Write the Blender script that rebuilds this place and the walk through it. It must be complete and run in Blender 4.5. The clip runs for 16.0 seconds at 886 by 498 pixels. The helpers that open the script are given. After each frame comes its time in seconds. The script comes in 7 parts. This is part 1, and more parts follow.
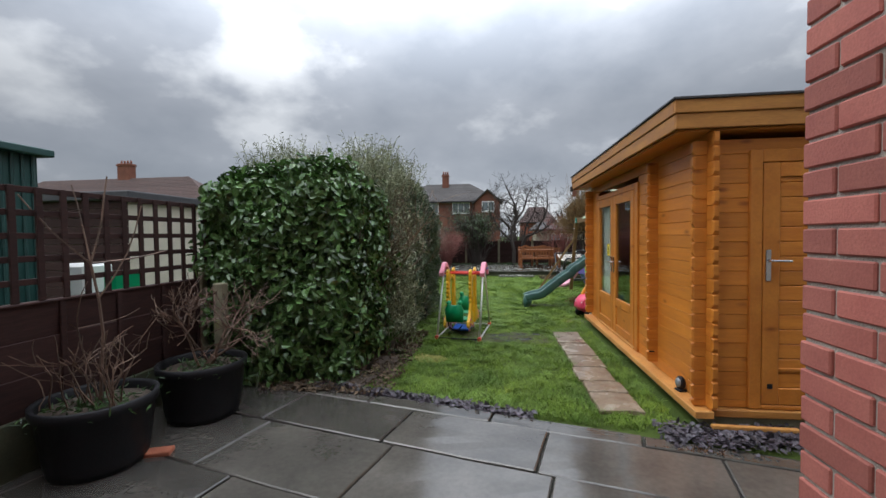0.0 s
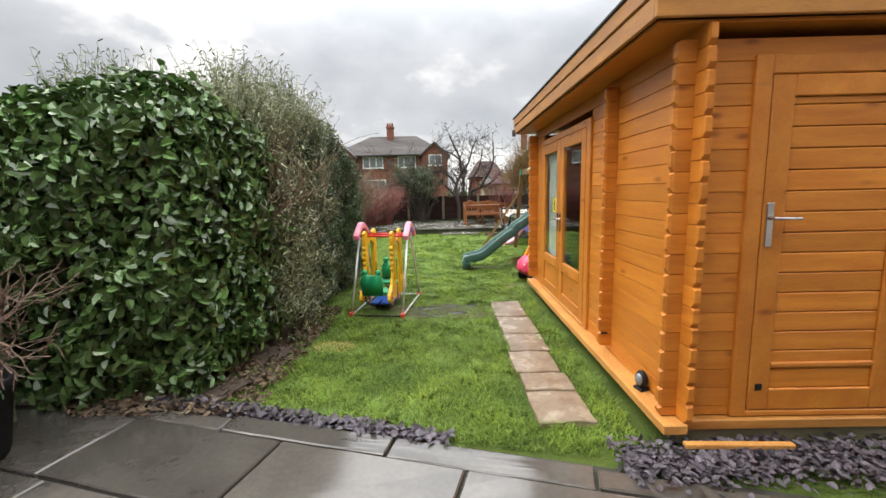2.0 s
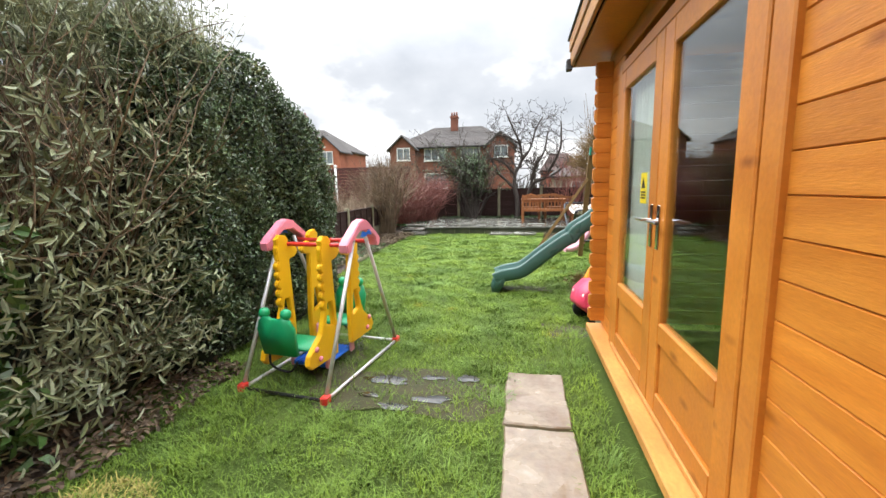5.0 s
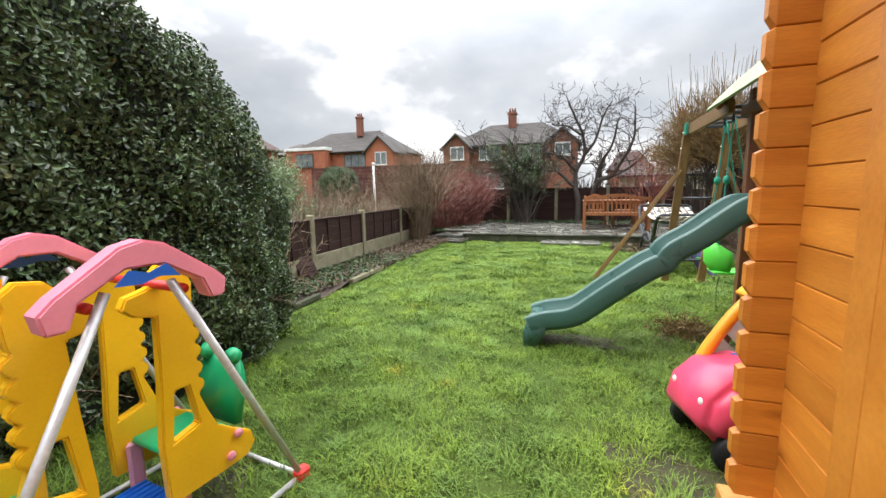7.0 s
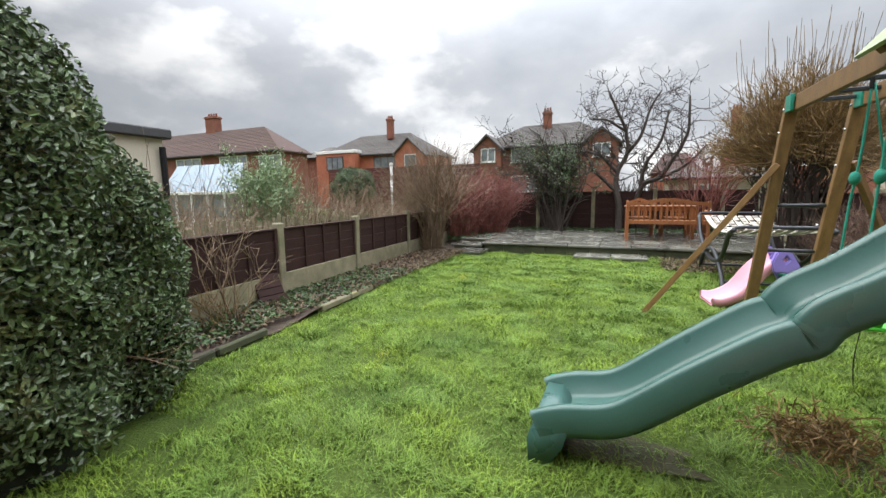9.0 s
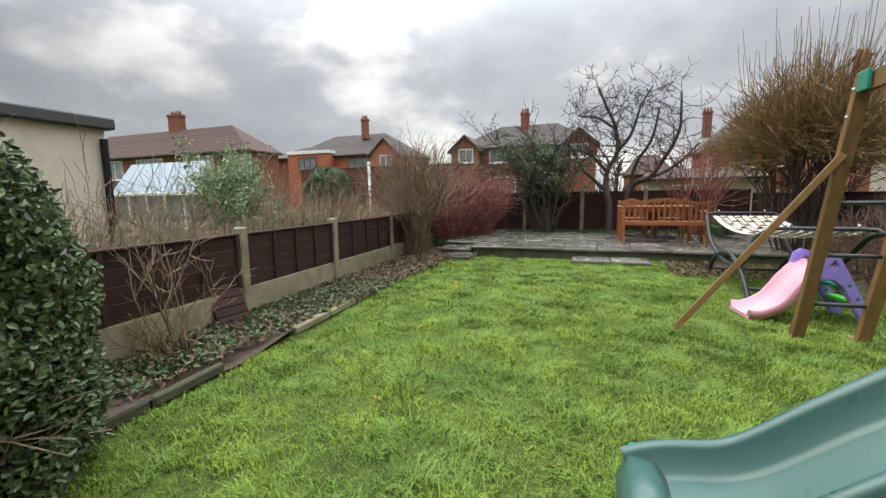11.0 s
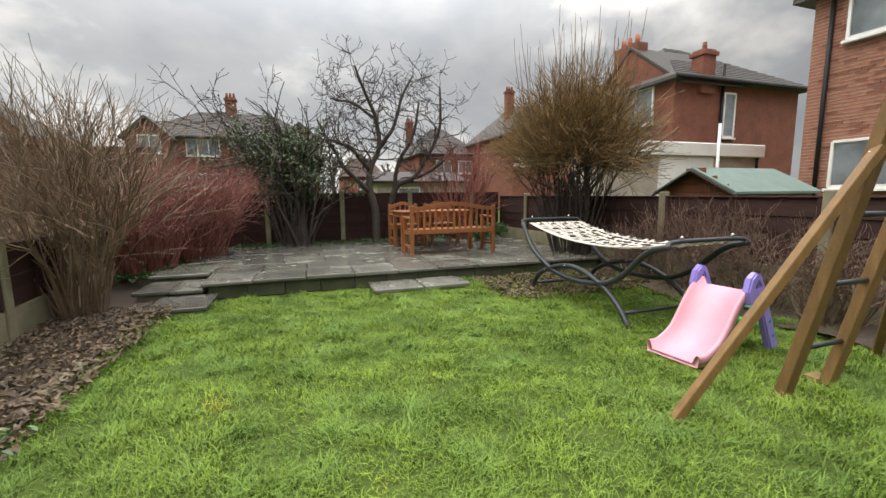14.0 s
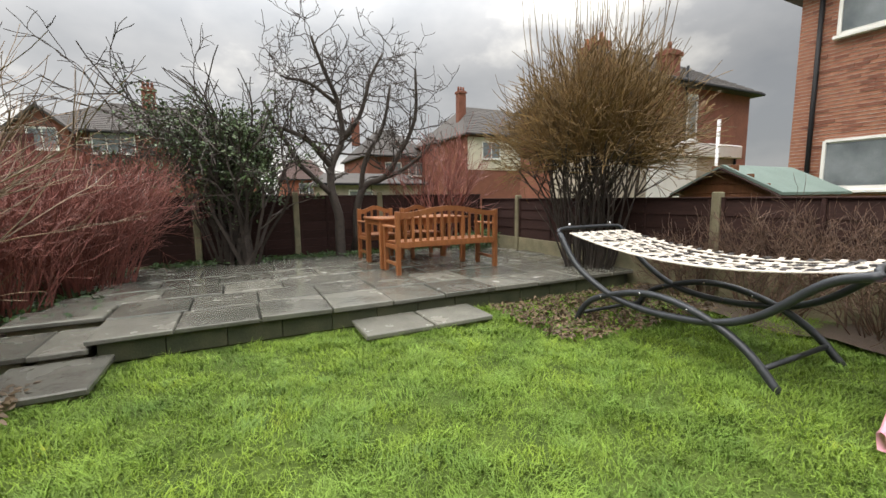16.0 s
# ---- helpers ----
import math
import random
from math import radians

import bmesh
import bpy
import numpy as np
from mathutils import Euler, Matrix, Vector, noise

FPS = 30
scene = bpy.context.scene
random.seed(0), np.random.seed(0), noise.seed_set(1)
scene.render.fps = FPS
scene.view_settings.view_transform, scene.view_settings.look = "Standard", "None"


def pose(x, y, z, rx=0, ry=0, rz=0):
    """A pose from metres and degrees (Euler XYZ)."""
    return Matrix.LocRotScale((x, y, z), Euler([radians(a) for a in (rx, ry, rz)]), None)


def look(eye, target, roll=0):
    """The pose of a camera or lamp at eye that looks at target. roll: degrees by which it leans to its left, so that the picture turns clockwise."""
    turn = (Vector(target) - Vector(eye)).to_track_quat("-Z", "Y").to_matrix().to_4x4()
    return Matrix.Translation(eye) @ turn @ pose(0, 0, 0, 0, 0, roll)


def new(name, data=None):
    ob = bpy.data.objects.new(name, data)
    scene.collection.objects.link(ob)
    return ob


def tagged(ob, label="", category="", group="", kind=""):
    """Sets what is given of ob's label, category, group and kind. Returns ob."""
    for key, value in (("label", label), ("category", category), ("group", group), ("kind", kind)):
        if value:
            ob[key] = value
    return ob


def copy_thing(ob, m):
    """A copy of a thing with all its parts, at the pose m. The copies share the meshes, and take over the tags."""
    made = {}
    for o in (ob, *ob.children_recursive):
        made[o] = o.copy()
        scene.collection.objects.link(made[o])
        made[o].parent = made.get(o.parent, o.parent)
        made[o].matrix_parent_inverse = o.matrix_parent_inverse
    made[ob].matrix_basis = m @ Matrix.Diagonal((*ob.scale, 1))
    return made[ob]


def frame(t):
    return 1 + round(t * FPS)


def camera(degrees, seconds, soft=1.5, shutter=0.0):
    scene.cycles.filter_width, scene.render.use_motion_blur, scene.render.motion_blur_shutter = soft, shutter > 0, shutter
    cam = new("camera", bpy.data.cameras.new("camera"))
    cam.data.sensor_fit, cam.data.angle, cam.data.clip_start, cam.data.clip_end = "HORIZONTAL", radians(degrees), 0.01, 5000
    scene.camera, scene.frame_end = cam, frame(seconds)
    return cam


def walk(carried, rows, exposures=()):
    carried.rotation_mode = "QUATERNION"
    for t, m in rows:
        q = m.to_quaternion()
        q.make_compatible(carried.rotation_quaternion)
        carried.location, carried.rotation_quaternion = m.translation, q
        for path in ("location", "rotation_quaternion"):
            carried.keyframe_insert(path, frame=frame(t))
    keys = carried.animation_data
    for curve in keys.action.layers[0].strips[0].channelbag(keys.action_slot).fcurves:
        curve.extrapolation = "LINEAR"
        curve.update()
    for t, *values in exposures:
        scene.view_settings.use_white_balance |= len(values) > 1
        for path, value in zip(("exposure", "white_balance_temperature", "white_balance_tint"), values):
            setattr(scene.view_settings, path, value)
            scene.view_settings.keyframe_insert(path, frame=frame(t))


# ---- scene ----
cam = camera(94.2, 16.0)
METRES, EYE, TILT, LEAN, TURN = 12.6, 1.56, 0.0, 0.0, 7.2
ROWS = [
    (0.0, 0.0, 0.0, 0.0, -0.02, -1.78, 0.72),
    (0.5, 0.0016, 0.0164, -0.0014, -0.67, -2.88, 0.91),
    (1.0, 0.0103, 0.0397, -0.0019, -2.31, -4.76, 1.11),
    (1.5, 0.0218, 0.0653, -0.0027, -4.62, -6.67, 1.24),
    (2.0, 0.0374, 0.0908, -0.0026, -6.77, -8.01, 1.27),
    (2.5, 0.0565, 0.1183, -0.0043, -8.01, -8.68, 1.24),
    (3.0, 0.0695, 0.1502, -0.006, -7.74, -8.73, 1.18),
    (3.5, 0.0851, 0.1828, -0.0081, -6.03, -8.63, 1.11),
    (4.0, 0.0954, 0.2154, -0.01, -3.2, -8.55, 1.1),
    (6.5, 0.1364, 0.4065, -0.0243, 10.58, -8.13, 1.01),
    (7.0, 0.14, 0.4444, -0.0237, 11.59, -8.0, 0.97),
    (7.5, 0.1451, 0.4808, -0.0221, 12.81, -7.86, 0.89),
    (8.0, 0.1471, 0.5132, -0.0225, 14.49, -7.67, 0.82),
    (8.5, 0.1491, 0.5399, -0.0237, 16.4, -7.45, 0.71),
    (11.0, 0.117, 0.6078, -0.0278, 12.9, -7.22, 0.83),
    (11.5, 0.1023, 0.6339, -0.0278, 6.51, -7.36, 0.8),
    (12.0, 0.0888, 0.6636, -0.0313, -1.15, -7.38, 0.64),
    (12.5, 0.0718, 0.6963, -0.03, -8.84, -7.42, 0.57),
    (13.0, 0.0602, 0.7336, -0.0272, -15.68, -7.46, 0.46),
    (13.5, 0.0541, 0.7745, -0.0245, -21.33, -7.51, 0.5),
    (14.0, 0.0516, 0.8142, -0.0246, -25.83, -7.56, 0.54),
    (14.5, 0.0547, 0.8577, -0.0245, -29.1, -7.61, 0.55),
    (15.0, 0.0529, 0.8971, -0.0238, -31.23, -7.51, 0.56),
    (15.5, 0.0565, 0.9283, -0.0261, -32.69, -7.33, 0.61),
    (16.0, 0.0575, 0.9493, -0.0258, -33.77, -7.15, 0.7),
]
walk(cam, [(t, pose(0, 0, EYE, TILT, LEAN, TURN) @ pose(METRES * x, METRES * y, METRES * z, 90 + pitch, roll, yaw)) for t, x, y, z, yaw, pitch, roll in ROWS],
     [(0.0, -0.3, 6050, 10), (0.7, -0.3, 6050, 10), (1.5, 0.1, 6500, 10), (2.0, 0.5, 6700, 10), (2.5, 0.65, 6700, 10), (3.5, 0.75, 6500, 10), (4.2, 0.8, 6500, 10), (6.4, 0.7, 6500, 10), (7.5, 0.6, 6500, 10), (8.5, 0.48, 6450, 10), (11.0, 0.24, 6600, 10), (12.5, 0.1, 6750, 10), (16.0, 0.28, 6900, 10)])
# ---------------------------------------------------------------- world, sun
world = bpy.data.worlds.new("world")
scene.world = world
world.use_nodes = True
wn, wl = world.node_tree.nodes, world.node_tree.links
wn.clear()
w_out = wn.new("ShaderNodeOutputWorld")
w_bg = wn.new("ShaderNodeBackground")
w_sky = wn.new("ShaderNodeTexSky")
w_sky.sky_type, w_sky.sun_disc = "NISHITA", False
w_sky.sun_elevation, w_sky.sun_rotation = radians(56), radians(-102)
w_co = wn.new("ShaderNodeTexCoord")
w_map = wn.new("ShaderNodeMapping")
w_map.inputs["Scale"].default_value = (1.0, 1.0, 1.7)
w_map.inputs["Location"].default_value = (0.35, 0.1, 0.2)
w_n1 = wn.new("ShaderNodeTexNoise")
w_n1.inputs["Scale"].default_value, w_n1.inputs["Detail"].default_value, w_n1.inputs["Roughness"].default_value = 3.4, 7.0, 0.5
w_ramp = wn.new("ShaderNodeValToRGB")
for e, (p, c) in zip(w_ramp.color_ramp.elements, ((0.36, (3.4, 3.6, 3.9, 1)), (0.66, (8.2, 8.2, 8.1, 1)))):
    e.position, e.color = p, c
e = w_ramp.color_ramp.elements.new(0.53)
e.color = (4.4, 4.55, 4.8, 1)
# the veiled sun brightens the cloud around it
w_dot = wn.new("ShaderNodeVectorMath")
w_dot.operation = "DOT_PRODUCT"
w_dot.inputs[1].default_value = Vector((-0.1, 0.9, 0.42)).normalized()
w_glow = wn.new("ShaderNodeMapRange")
w_glow.inputs["From Min"].default_value, w_glow.inputs["From Max"].default_value = 0.55, 1.0
w_glow.inputs["To Min"].default_value, w_glow.inputs["To Max"].default_value = 0.85, 1.4
w_mul = wn.new("ShaderNodeVectorMath")
w_mul.operation = "SCALE"
w_mix = wn.new("ShaderNodeMixRGB")
w_mix.inputs[0].default_value = 0.93
wl.new(w_co.outputs["Generated"], w_map.inputs[0])
wl.new(w_map.outputs[0], w_n1.inputs["Vector"])
wl.new(w_n1.outputs["Fac"], w_ramp.inputs[0])
wl.new(w_co.outputs["Generated"], w_dot.inputs[0])
wl.new(w_dot.outputs["Value"], w_glow.inputs["Value"])
wl.new(w_ramp.outputs[0], w_mul.inputs[0])
# an overcast sky is far brighter overhead than at the horizon
w_sep = wn.new("ShaderNodeSeparateXYZ")
wl.new(w_co.outputs["Generated"], w_sep.inputs[0])
w_zen = wn.new("ShaderNodeMapRange")
w_zen.interpolation_type = "SMOOTHSTEP"
w_zen.inputs["From Min"].default_value, w_zen.inputs["From Max"].default_value = 0.24, 1.0
w_zen.inputs["To Min"].default_value, w_zen.inputs["To Max"].default_value = 1.02, 9.6
wl.new(w_sep.outputs["Z"], w_zen.inputs["Value"])
w_m2 = wn.new("ShaderNodeMath")
w_m2.operation = "MULTIPLY"
wl.new(w_glow.outputs[0], w_m2.inputs[0])
wl.new(w_zen.outputs[0], w_m2.inputs[1])
wl.new(w_m2.outputs[0], w_mul.inputs["Scale"])
wl.new(w_sky.outputs[0], w_mix.inputs[1])
wl.new(w_mul.outputs[0], w_mix.inputs[2])
wl.new(w_mix.outputs[0], w_bg.inputs[0])
w_bg.inputs[1].default_value = 0.085
wl.new(w_bg.outputs[0], w_out.inputs[0])

sun = new("sun", bpy.data.lights.new("sun", "SUN"))
sun.data.energy, sun.data.angle, sun.data.color = 1.5, radians(50), (1.0, 0.93, 0.83)
sun.matrix_basis = look((0, 0, 0), (0.55, 0.12, -0.85))

# ---------------------------------------------------------------- materials


def material(name, base, second=None, rough=0.7, metal=0.0, scale=6.0, bump=0.15, stretch=(1, 1, 1), fine=60.0,
             rand=0.0, island=0.0, spec=0.5, third=None, coat=0.0, amount=0.5, sub=0.0, stain=0.25):
    """Principled with two scales of colour variation, fine relief, and piece-to-piece variation."""
    m = bpy.data.materials.new(name)
    m.use_nodes = True
    n, l = m.node_tree.nodes, m.node_tree.links
    b = n["Principled BSDF"]
    b.inputs["Roughness"].default_value, b.inputs["Metallic"].default_value = rough, metal
    b.inputs["Specular IOR Level"].default_value = spec
    b.inputs["Coat Weight"].default_value = coat
    second = second or tuple(c * 0.7 for c in base)
    co = n.new("ShaderNodeTexCoord")
    mp = n.new("ShaderNodeMapping")
    mp.inputs["Scale"].default_value = stretch
    geo = n.new("ShaderNodeNewGeometry")
    l.new(geo.outputs["Position"] if rand == 0 else co.outputs["Object"], mp.inputs[0])
    n1 = n.new("ShaderNodeTexNoise")
    n1.inputs["Scale"].default_value, n1.inputs["Detail"].default_value = scale, 6
    n2 = n.new("ShaderNodeTexNoise")
    n2.inputs["Scale"].default_value, n2.inputs["Detail"].default_value = fine, 4
    vec = mp.outputs[0]
    if rand:
        oi = n.new("ShaderNodeObjectInfo")
        add = n.new("ShaderNodeVectorMath")
        sc = n.new("ShaderNodeVectorMath")
        sc.operation = "SCALE"
        cmb = n.new("ShaderNodeCombineXYZ")
        for i in range(3):
            l.new(oi.outputs["Random"], cmb.inputs[i])
        l.new(cmb.outputs[0], sc.inputs[0])
        sc.inputs["Scale"].default_value = 37.0
        l.new(mp.outputs[0], add.inputs[0])
        l.new(sc.outputs[0], add.inputs[1])
        vec = add.outputs[0]
    l.new(vec, n1.inputs["Vector"])
    l.new(vec, n2.inputs["Vector"])
    r1 = n.new("ShaderNodeValToRGB")
    r1.color_ramp.elements[0].position, r1.color_ramp.elements[1].position = 0.5 - amount * 0.45, 0.5 + amount * 0.45
    r1.color_ramp.elements[0].color, r1.color_ramp.elements[1].color = (*second, 1), (*base, 1)
    if third:
        e3 = r1.color_ramp.elements.new(0.5 + amount * 0.3)
        e3.color = (*base, 1)
        r1.color_ramp.elements[2].color = (*third, 1)
    l.new(n1.outputs["Fac"], r1.inputs[0])
    mr = n.new("ShaderNodeMapRange")
    mr.inputs["To Min"].default_value, mr.inputs["To Max"].default_value = 1 - stain, 1 + stain
    l.new(n2.outputs["Fac"], mr.inputs["Value"])
    mul = n.new("ShaderNodeVectorMath")
    mul.operation = "SCALE"
    l.new(r1.outputs[0], mul.inputs[0])
    l.new(mr.outputs[0], mul.inputs["Scale"])
    col = mul.outputs[0]
    for k, src in ((rand, "o"), (island, "g")):
        if k:
            m2 = n.new("ShaderNodeMapRange")
            m2.inputs["To Min"].default_value, m2.inputs["To Max"].default_value = 1 - k, 1 + k
            l.new(oi.outputs["Random"] if src == "o" else geo.outputs["Random Per Island"], m2.inputs["Value"])
            s2 = n.new("ShaderNodeVectorMath")
            s2.operation = "SCALE"
            l.new(col, s2.inputs[0])
            l.new(m2.outputs[0], s2.inputs["Scale"])
            col = s2.outputs[0]
    l.new(col, b.inputs["Base Color"])
    if sub:
        b.inputs["Transmission Weight"].default_value = 0.0
        b.inputs["Subsurface Weight"].default_value = sub
        b.inputs["Subsurface Radius"].default_value = (0.02, 0.02, 0.01)
    rr = n.new("ShaderNodeMapRange")
    rr.inputs["To Min"].default_value, rr.inputs["To Max"].default_value = max(0.02, rough - 0.15), min(1, rough + 0.15)
    l.new(n1.outputs["Fac"], rr.inputs["Value"])
    l.new(rr.outputs[0], b.inputs["Roughness"])
    if bump:
        bp = n.new("ShaderNodeBump")
        bp.inputs["Strength"].default_value, bp.inputs["Distance"].default_value = bump, 0.01
        l.new(n2.outputs["Fac"], bp.inputs["Height"])
        l.new(bp.outputs[0], b.inputs["Normal"])
    return m


CABIN = material("cabin_timber", (0.60, 0.225, 0.028), (0.44, 0.135, 0.014), 0.45, scale=2.2, bump=0.12, stretch=(1, 1, 9), fine=24, rand=0.13, stain=0.2)
CABIN_TRIM = material("cabin_trim", (0.56, 0.21, 0.028), (0.42, 0.135, 0.015), 0.45, scale=3, bump=0.1, stretch=(2, 2, 2), fine=26, rand=0.08, stain=0.18)
FASCIA = material("fascia_timber", (0.50, 0.23, 0.05), (0.32, 0.13, 0.03), 0.5, scale=2.5, bump=0.12, stretch=(1, 1, 6), fine=28, rand=0.08)
SILL = material("sill_timber", (0.62, 0.31, 0.08), (0.45, 0.2, 0.05), 0.55, scale=3, bump=0.1, stretch=(2, 1, 2), fine=30)
KNOT = material("knot", (0.20, 0.07, 0.012), None, 0.5, scale=40, bump=0.05)
FELT = material("roof_felt", (0.07, 0.07, 0.075), None, 0.85, scale=12, bump=0.4, fine=160)
DARKWOOD = material("fence_brown", (0.052, 0.026, 0.022), (0.028, 0.015, 0.014), 0.75, spec=0.2, scale=4, bump=0.25, stretch=(2, 2, 14), fine=22, rand=0.15)
CONCRETE = material("post_concrete", (0.24, 0.215, 0.14), (0.135, 0.13, 0.075), 0.85, scale=5, bump=0.35, fine=80, rand=0.12, third=(0.25, 0.25, 0.11))
# greenish mossy concrete, darkened further to paint in the dim trellis corner
MOSSSHADE = material("mossy_shaded_concrete", (0.07, 0.072, 0.038), (0.03, 0.038, 0.018), 0.9, scale=5, bump=0.35, fine=60, rand=0.12)
SLAB = material("wet_flagstone", (0.10, 0.092, 0.08), (0.04, 0.038, 0.034), 0.14, scale=2.0, bump=0.05, fine=30, rand=0.2, third=(0.14, 0.115, 0.075), amount=0.8, spec=0.7, coat=0.25)
DECKSLAB = material("terrace_flagstone", (0.17, 0.165, 0.14), (0.065, 0.068, 0.06), 0.24, scale=2.2, bump=0.15, fine=50, rand=0.32, third=(0.32, 0.28, 0.16), amount=0.8)
STONE = material("sandstone_step", (0.29, 0.235, 0.17), (0.17, 0.115, 0.075), 0.25, scale=5, bump=0.5, fine=22, rand=0.12, third=(0.38, 0.33, 0.27))
JOINT = material("joint_soil", (0.035, 0.034, 0.026), None, 0.8, scale=10, bump=0.5)
SOIL = material("bed_soil", (0.085, 0.06, 0.042), (0.042, 0.03, 0.022), 0.85, scale=9, bump=1.0, fine=70, amount=0.9)
BRICK = material("red_brick", (0.42, 0.145, 0.11), (0.33, 0.095, 0.075), 0.75, scale=9, bump=0.12, fine=140, rand=0.24, third=(0.58, 0.36, 0.29), amount=0.75)
MORTAR = material("mortar", (0.46, 0.42, 0.37), None, 0.9, scale=20, bump=0.5, fine=150)
GRASS = material("grass_blade", (0.185, 0.275, 0.034), (0.085, 0.16, 0.03), 0.6, scale=1.9, bump=0, island=0.2, third=(0.40, 0.37, 0.05), spec=0.2, stain=0.6, fine=6, amount=0.55)
TUSSOCK = material("long_grass_blade", (0.17, 0.27, 0.038), (0.09, 0.17, 0.034), 0.65, scale=1.2, bump=0, island=0.3, third=(0.33, 0.36, 0.09), spec=0.35, stain=0.4, fine=5, amount=0.6)
TURF = material("turf", (0.075, 0.11, 0.024), (0.04, 0.062, 0.016), 0.95, spec=0.08, scale=3.2, bump=0.9, fine=70, third=(0.10, 0.12, 0.03), amount=0.7, stain=0.4)
YELLOWGRASS = material("pale_grass", (0.42, 0.36, 0.10), None, 0.7, scale=20, bump=0, island=0.3)
MUD = material("wet_mud", (0.07, 0.06, 0.032), (0.045, 0.05, 0.022), 0.75, spec=0.2, scale=8, bump=0.6, fine=60)
LAUREL = material("laurel_leaf", (0.10, 0.18, 0.05), (0.052, 0.11, 0.034), 0.27, scale=3, bump=0, island=0.55, spec=0.55, third=(0.20, 0.24, 0.05), amount=0.75)
OLIVE = material("willow_leaf", (0.27, 0.29, 0.17), (0.16, 0.185, 0.10), 0.45, scale=3, bump=0, island=0.5, third=(0.22, 0.20, 0.10))
PRIVET = material("privet_leaf", (0.10, 0.145, 0.066), (0.06, 0.095, 0.042), 0.3, scale=3, bump=0, island=0.6, spec=0.5, third=(0.16, 0.18, 0.08))
# near-black: the shade deep between leaves is put into this colour
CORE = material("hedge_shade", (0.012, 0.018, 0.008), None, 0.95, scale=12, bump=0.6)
TWIG = material("brown_twig", (0.23, 0.16, 0.10), (0.13, 0.09, 0.058), 0.7, scale=8, bump=0, island=0.4)
REDTWIG = material("red_twig", (0.27, 0.095, 0.075), (0.16, 0.055, 0.045), 0.6, scale=8, bump=0, island=0.4)
BARK = material("dark_bark", (0.07, 0.055, 0.045), (0.035, 0.028, 0.024), 0.8, scale=14, bump=0.6, fine=60)
OCHRETWIG = material("ochre_twig", (0.24, 0.15, 0.055), (0.12, 0.078, 0.032), 0.7, scale=8, bump=0, island=0.45)
TEAK = material("oiled_teak", (0.31, 0.12, 0.042), (0.21, 0.072, 0.025), 0.42, scale=6, bump=0.1, stretch=(4, 4, 1), fine=40, rand=0.12)
TREATED = material("treated_timber", (0.23, 0.13, 0.045), (0.14, 0.078, 0.028), 0.6, scale=5, bump=0.2, stretch=(5, 5, 1), fine=40, rand=0.12)
TOWERWOOD = material("tower_timber", (0.19, 0.075, 0.032), (0.11, 0.043, 0.02), 0.55, scale=5, bump=0.2, stretch=(5, 5, 1), fine=40, rand=0.12)
CLIMBWOOD = material("climbing_board", (0.20, 0.115, 0.10), (0.13, 0.075, 0.065), 0.5, scale=5, bump=0.2, stretch=(1, 5, 5), fine=40, rand=0.15)
BLACK = material("black_plastic", (0.012, 0.012, 0.014), None, 0.55, spec=0.25, scale=10, bump=0.1)
STEEL = material("charcoal_steel", (0.045, 0.05, 0.058), None, 0.4, metal=0.3, scale=10, bump=0.05)
CHROME = material("chrome", (0.72, 0.72, 0.73), None, 0.2, metal=1.0, scale=10, bump=0.02, stain=0.05)
GALV = material("painted_tube", (0.62, 0.62, 0.63), (0.5, 0.5, 0.5), 0.35, metal=0.4, scale=10, bump=0.05)


def plastic(name, c, rough=0.36):
    return material(name, c, tuple(k * 0.86 for k in c), rough, scale=4, bump=0.03, fine=90, stain=0.08)


YELLOW = plastic("yellow_plastic", (0.88, 0.50, 0.012))
ORANGE = plastic("orange_plastic", (0.86, 0.36, 0.02))
PINK = plastic("pink_plastic", (0.82, 0.27, 0.36))
PALEPINK = plastic("pale_pink_plastic", (0.74, 0.35, 0.44))
HOTPINK = plastic("faded_red_plastic", (0.80, 0.07, 0.16))
GREEN = plastic("green_plastic", (0.01, 0.33, 0.13))
LIME = plastic("lime_plastic", (0.12, 0.72, 0.08))
SLIDEGREEN = plastic("slide_green_plastic", (0.05, 0.125, 0.11), 0.3)
BLUE = plastic("blue_plastic", (0.015, 0.14, 0.62))
PURPLE = plastic("lilac_plastic", (0.30, 0.24, 0.68))
RED = plastic("red_plastic", (0.68, 0.04, 0.03))
TEALP = plastic("teal_plastic", (0.01, 0.22, 0.15))
WHITE = material("white_paint", (0.76, 0.76, 0.74), (0.66, 0.66, 0.63), 0.5, scale=3, bump=0.05, stain=0.08)
CREAM = material("cream_render", (0.62, 0.57, 0.46), (0.5, 0.46, 0.37), 0.85, scale=3, bump=0.5, fine=60)
PEBBLE = material("pebbledash", (0.42, 0.37, 0.30), (0.3, 0.26, 0.22), 0.9, scale=4, bump=0.8, fine=50)
HOUSEBRICK = material("house_brick", (0.25, 0.105, 0.072), (0.15, 0.065, 0.048), 0.9, spec=0.15, amount=0.7, scale=2, bump=0.5, fine=14, stain=0.3)
NEARBRICK = material("brown_brick", (0.36, 0.165, 0.105), (0.24, 0.10, 0.07), 0.85, spec=0.2, scale=7, bump=0.4, fine=20, stain=0.35, third=(0.42, 0.23, 0.16), amount=0.6)
BOARDRED = material("red_brown_board", (0.115, 0.045, 0.038), (0.07, 0.028, 0.025), 0.8, spec=0.2, scale=5, bump=0.3, stretch=(2, 2, 10), fine=24, rand=0.15)
BROWNTWIG = material("dark_brown_twig", (0.15, 0.09, 0.06), (0.08, 0.05, 0.035), 0.75, scale=8, bump=0, island=0.4)
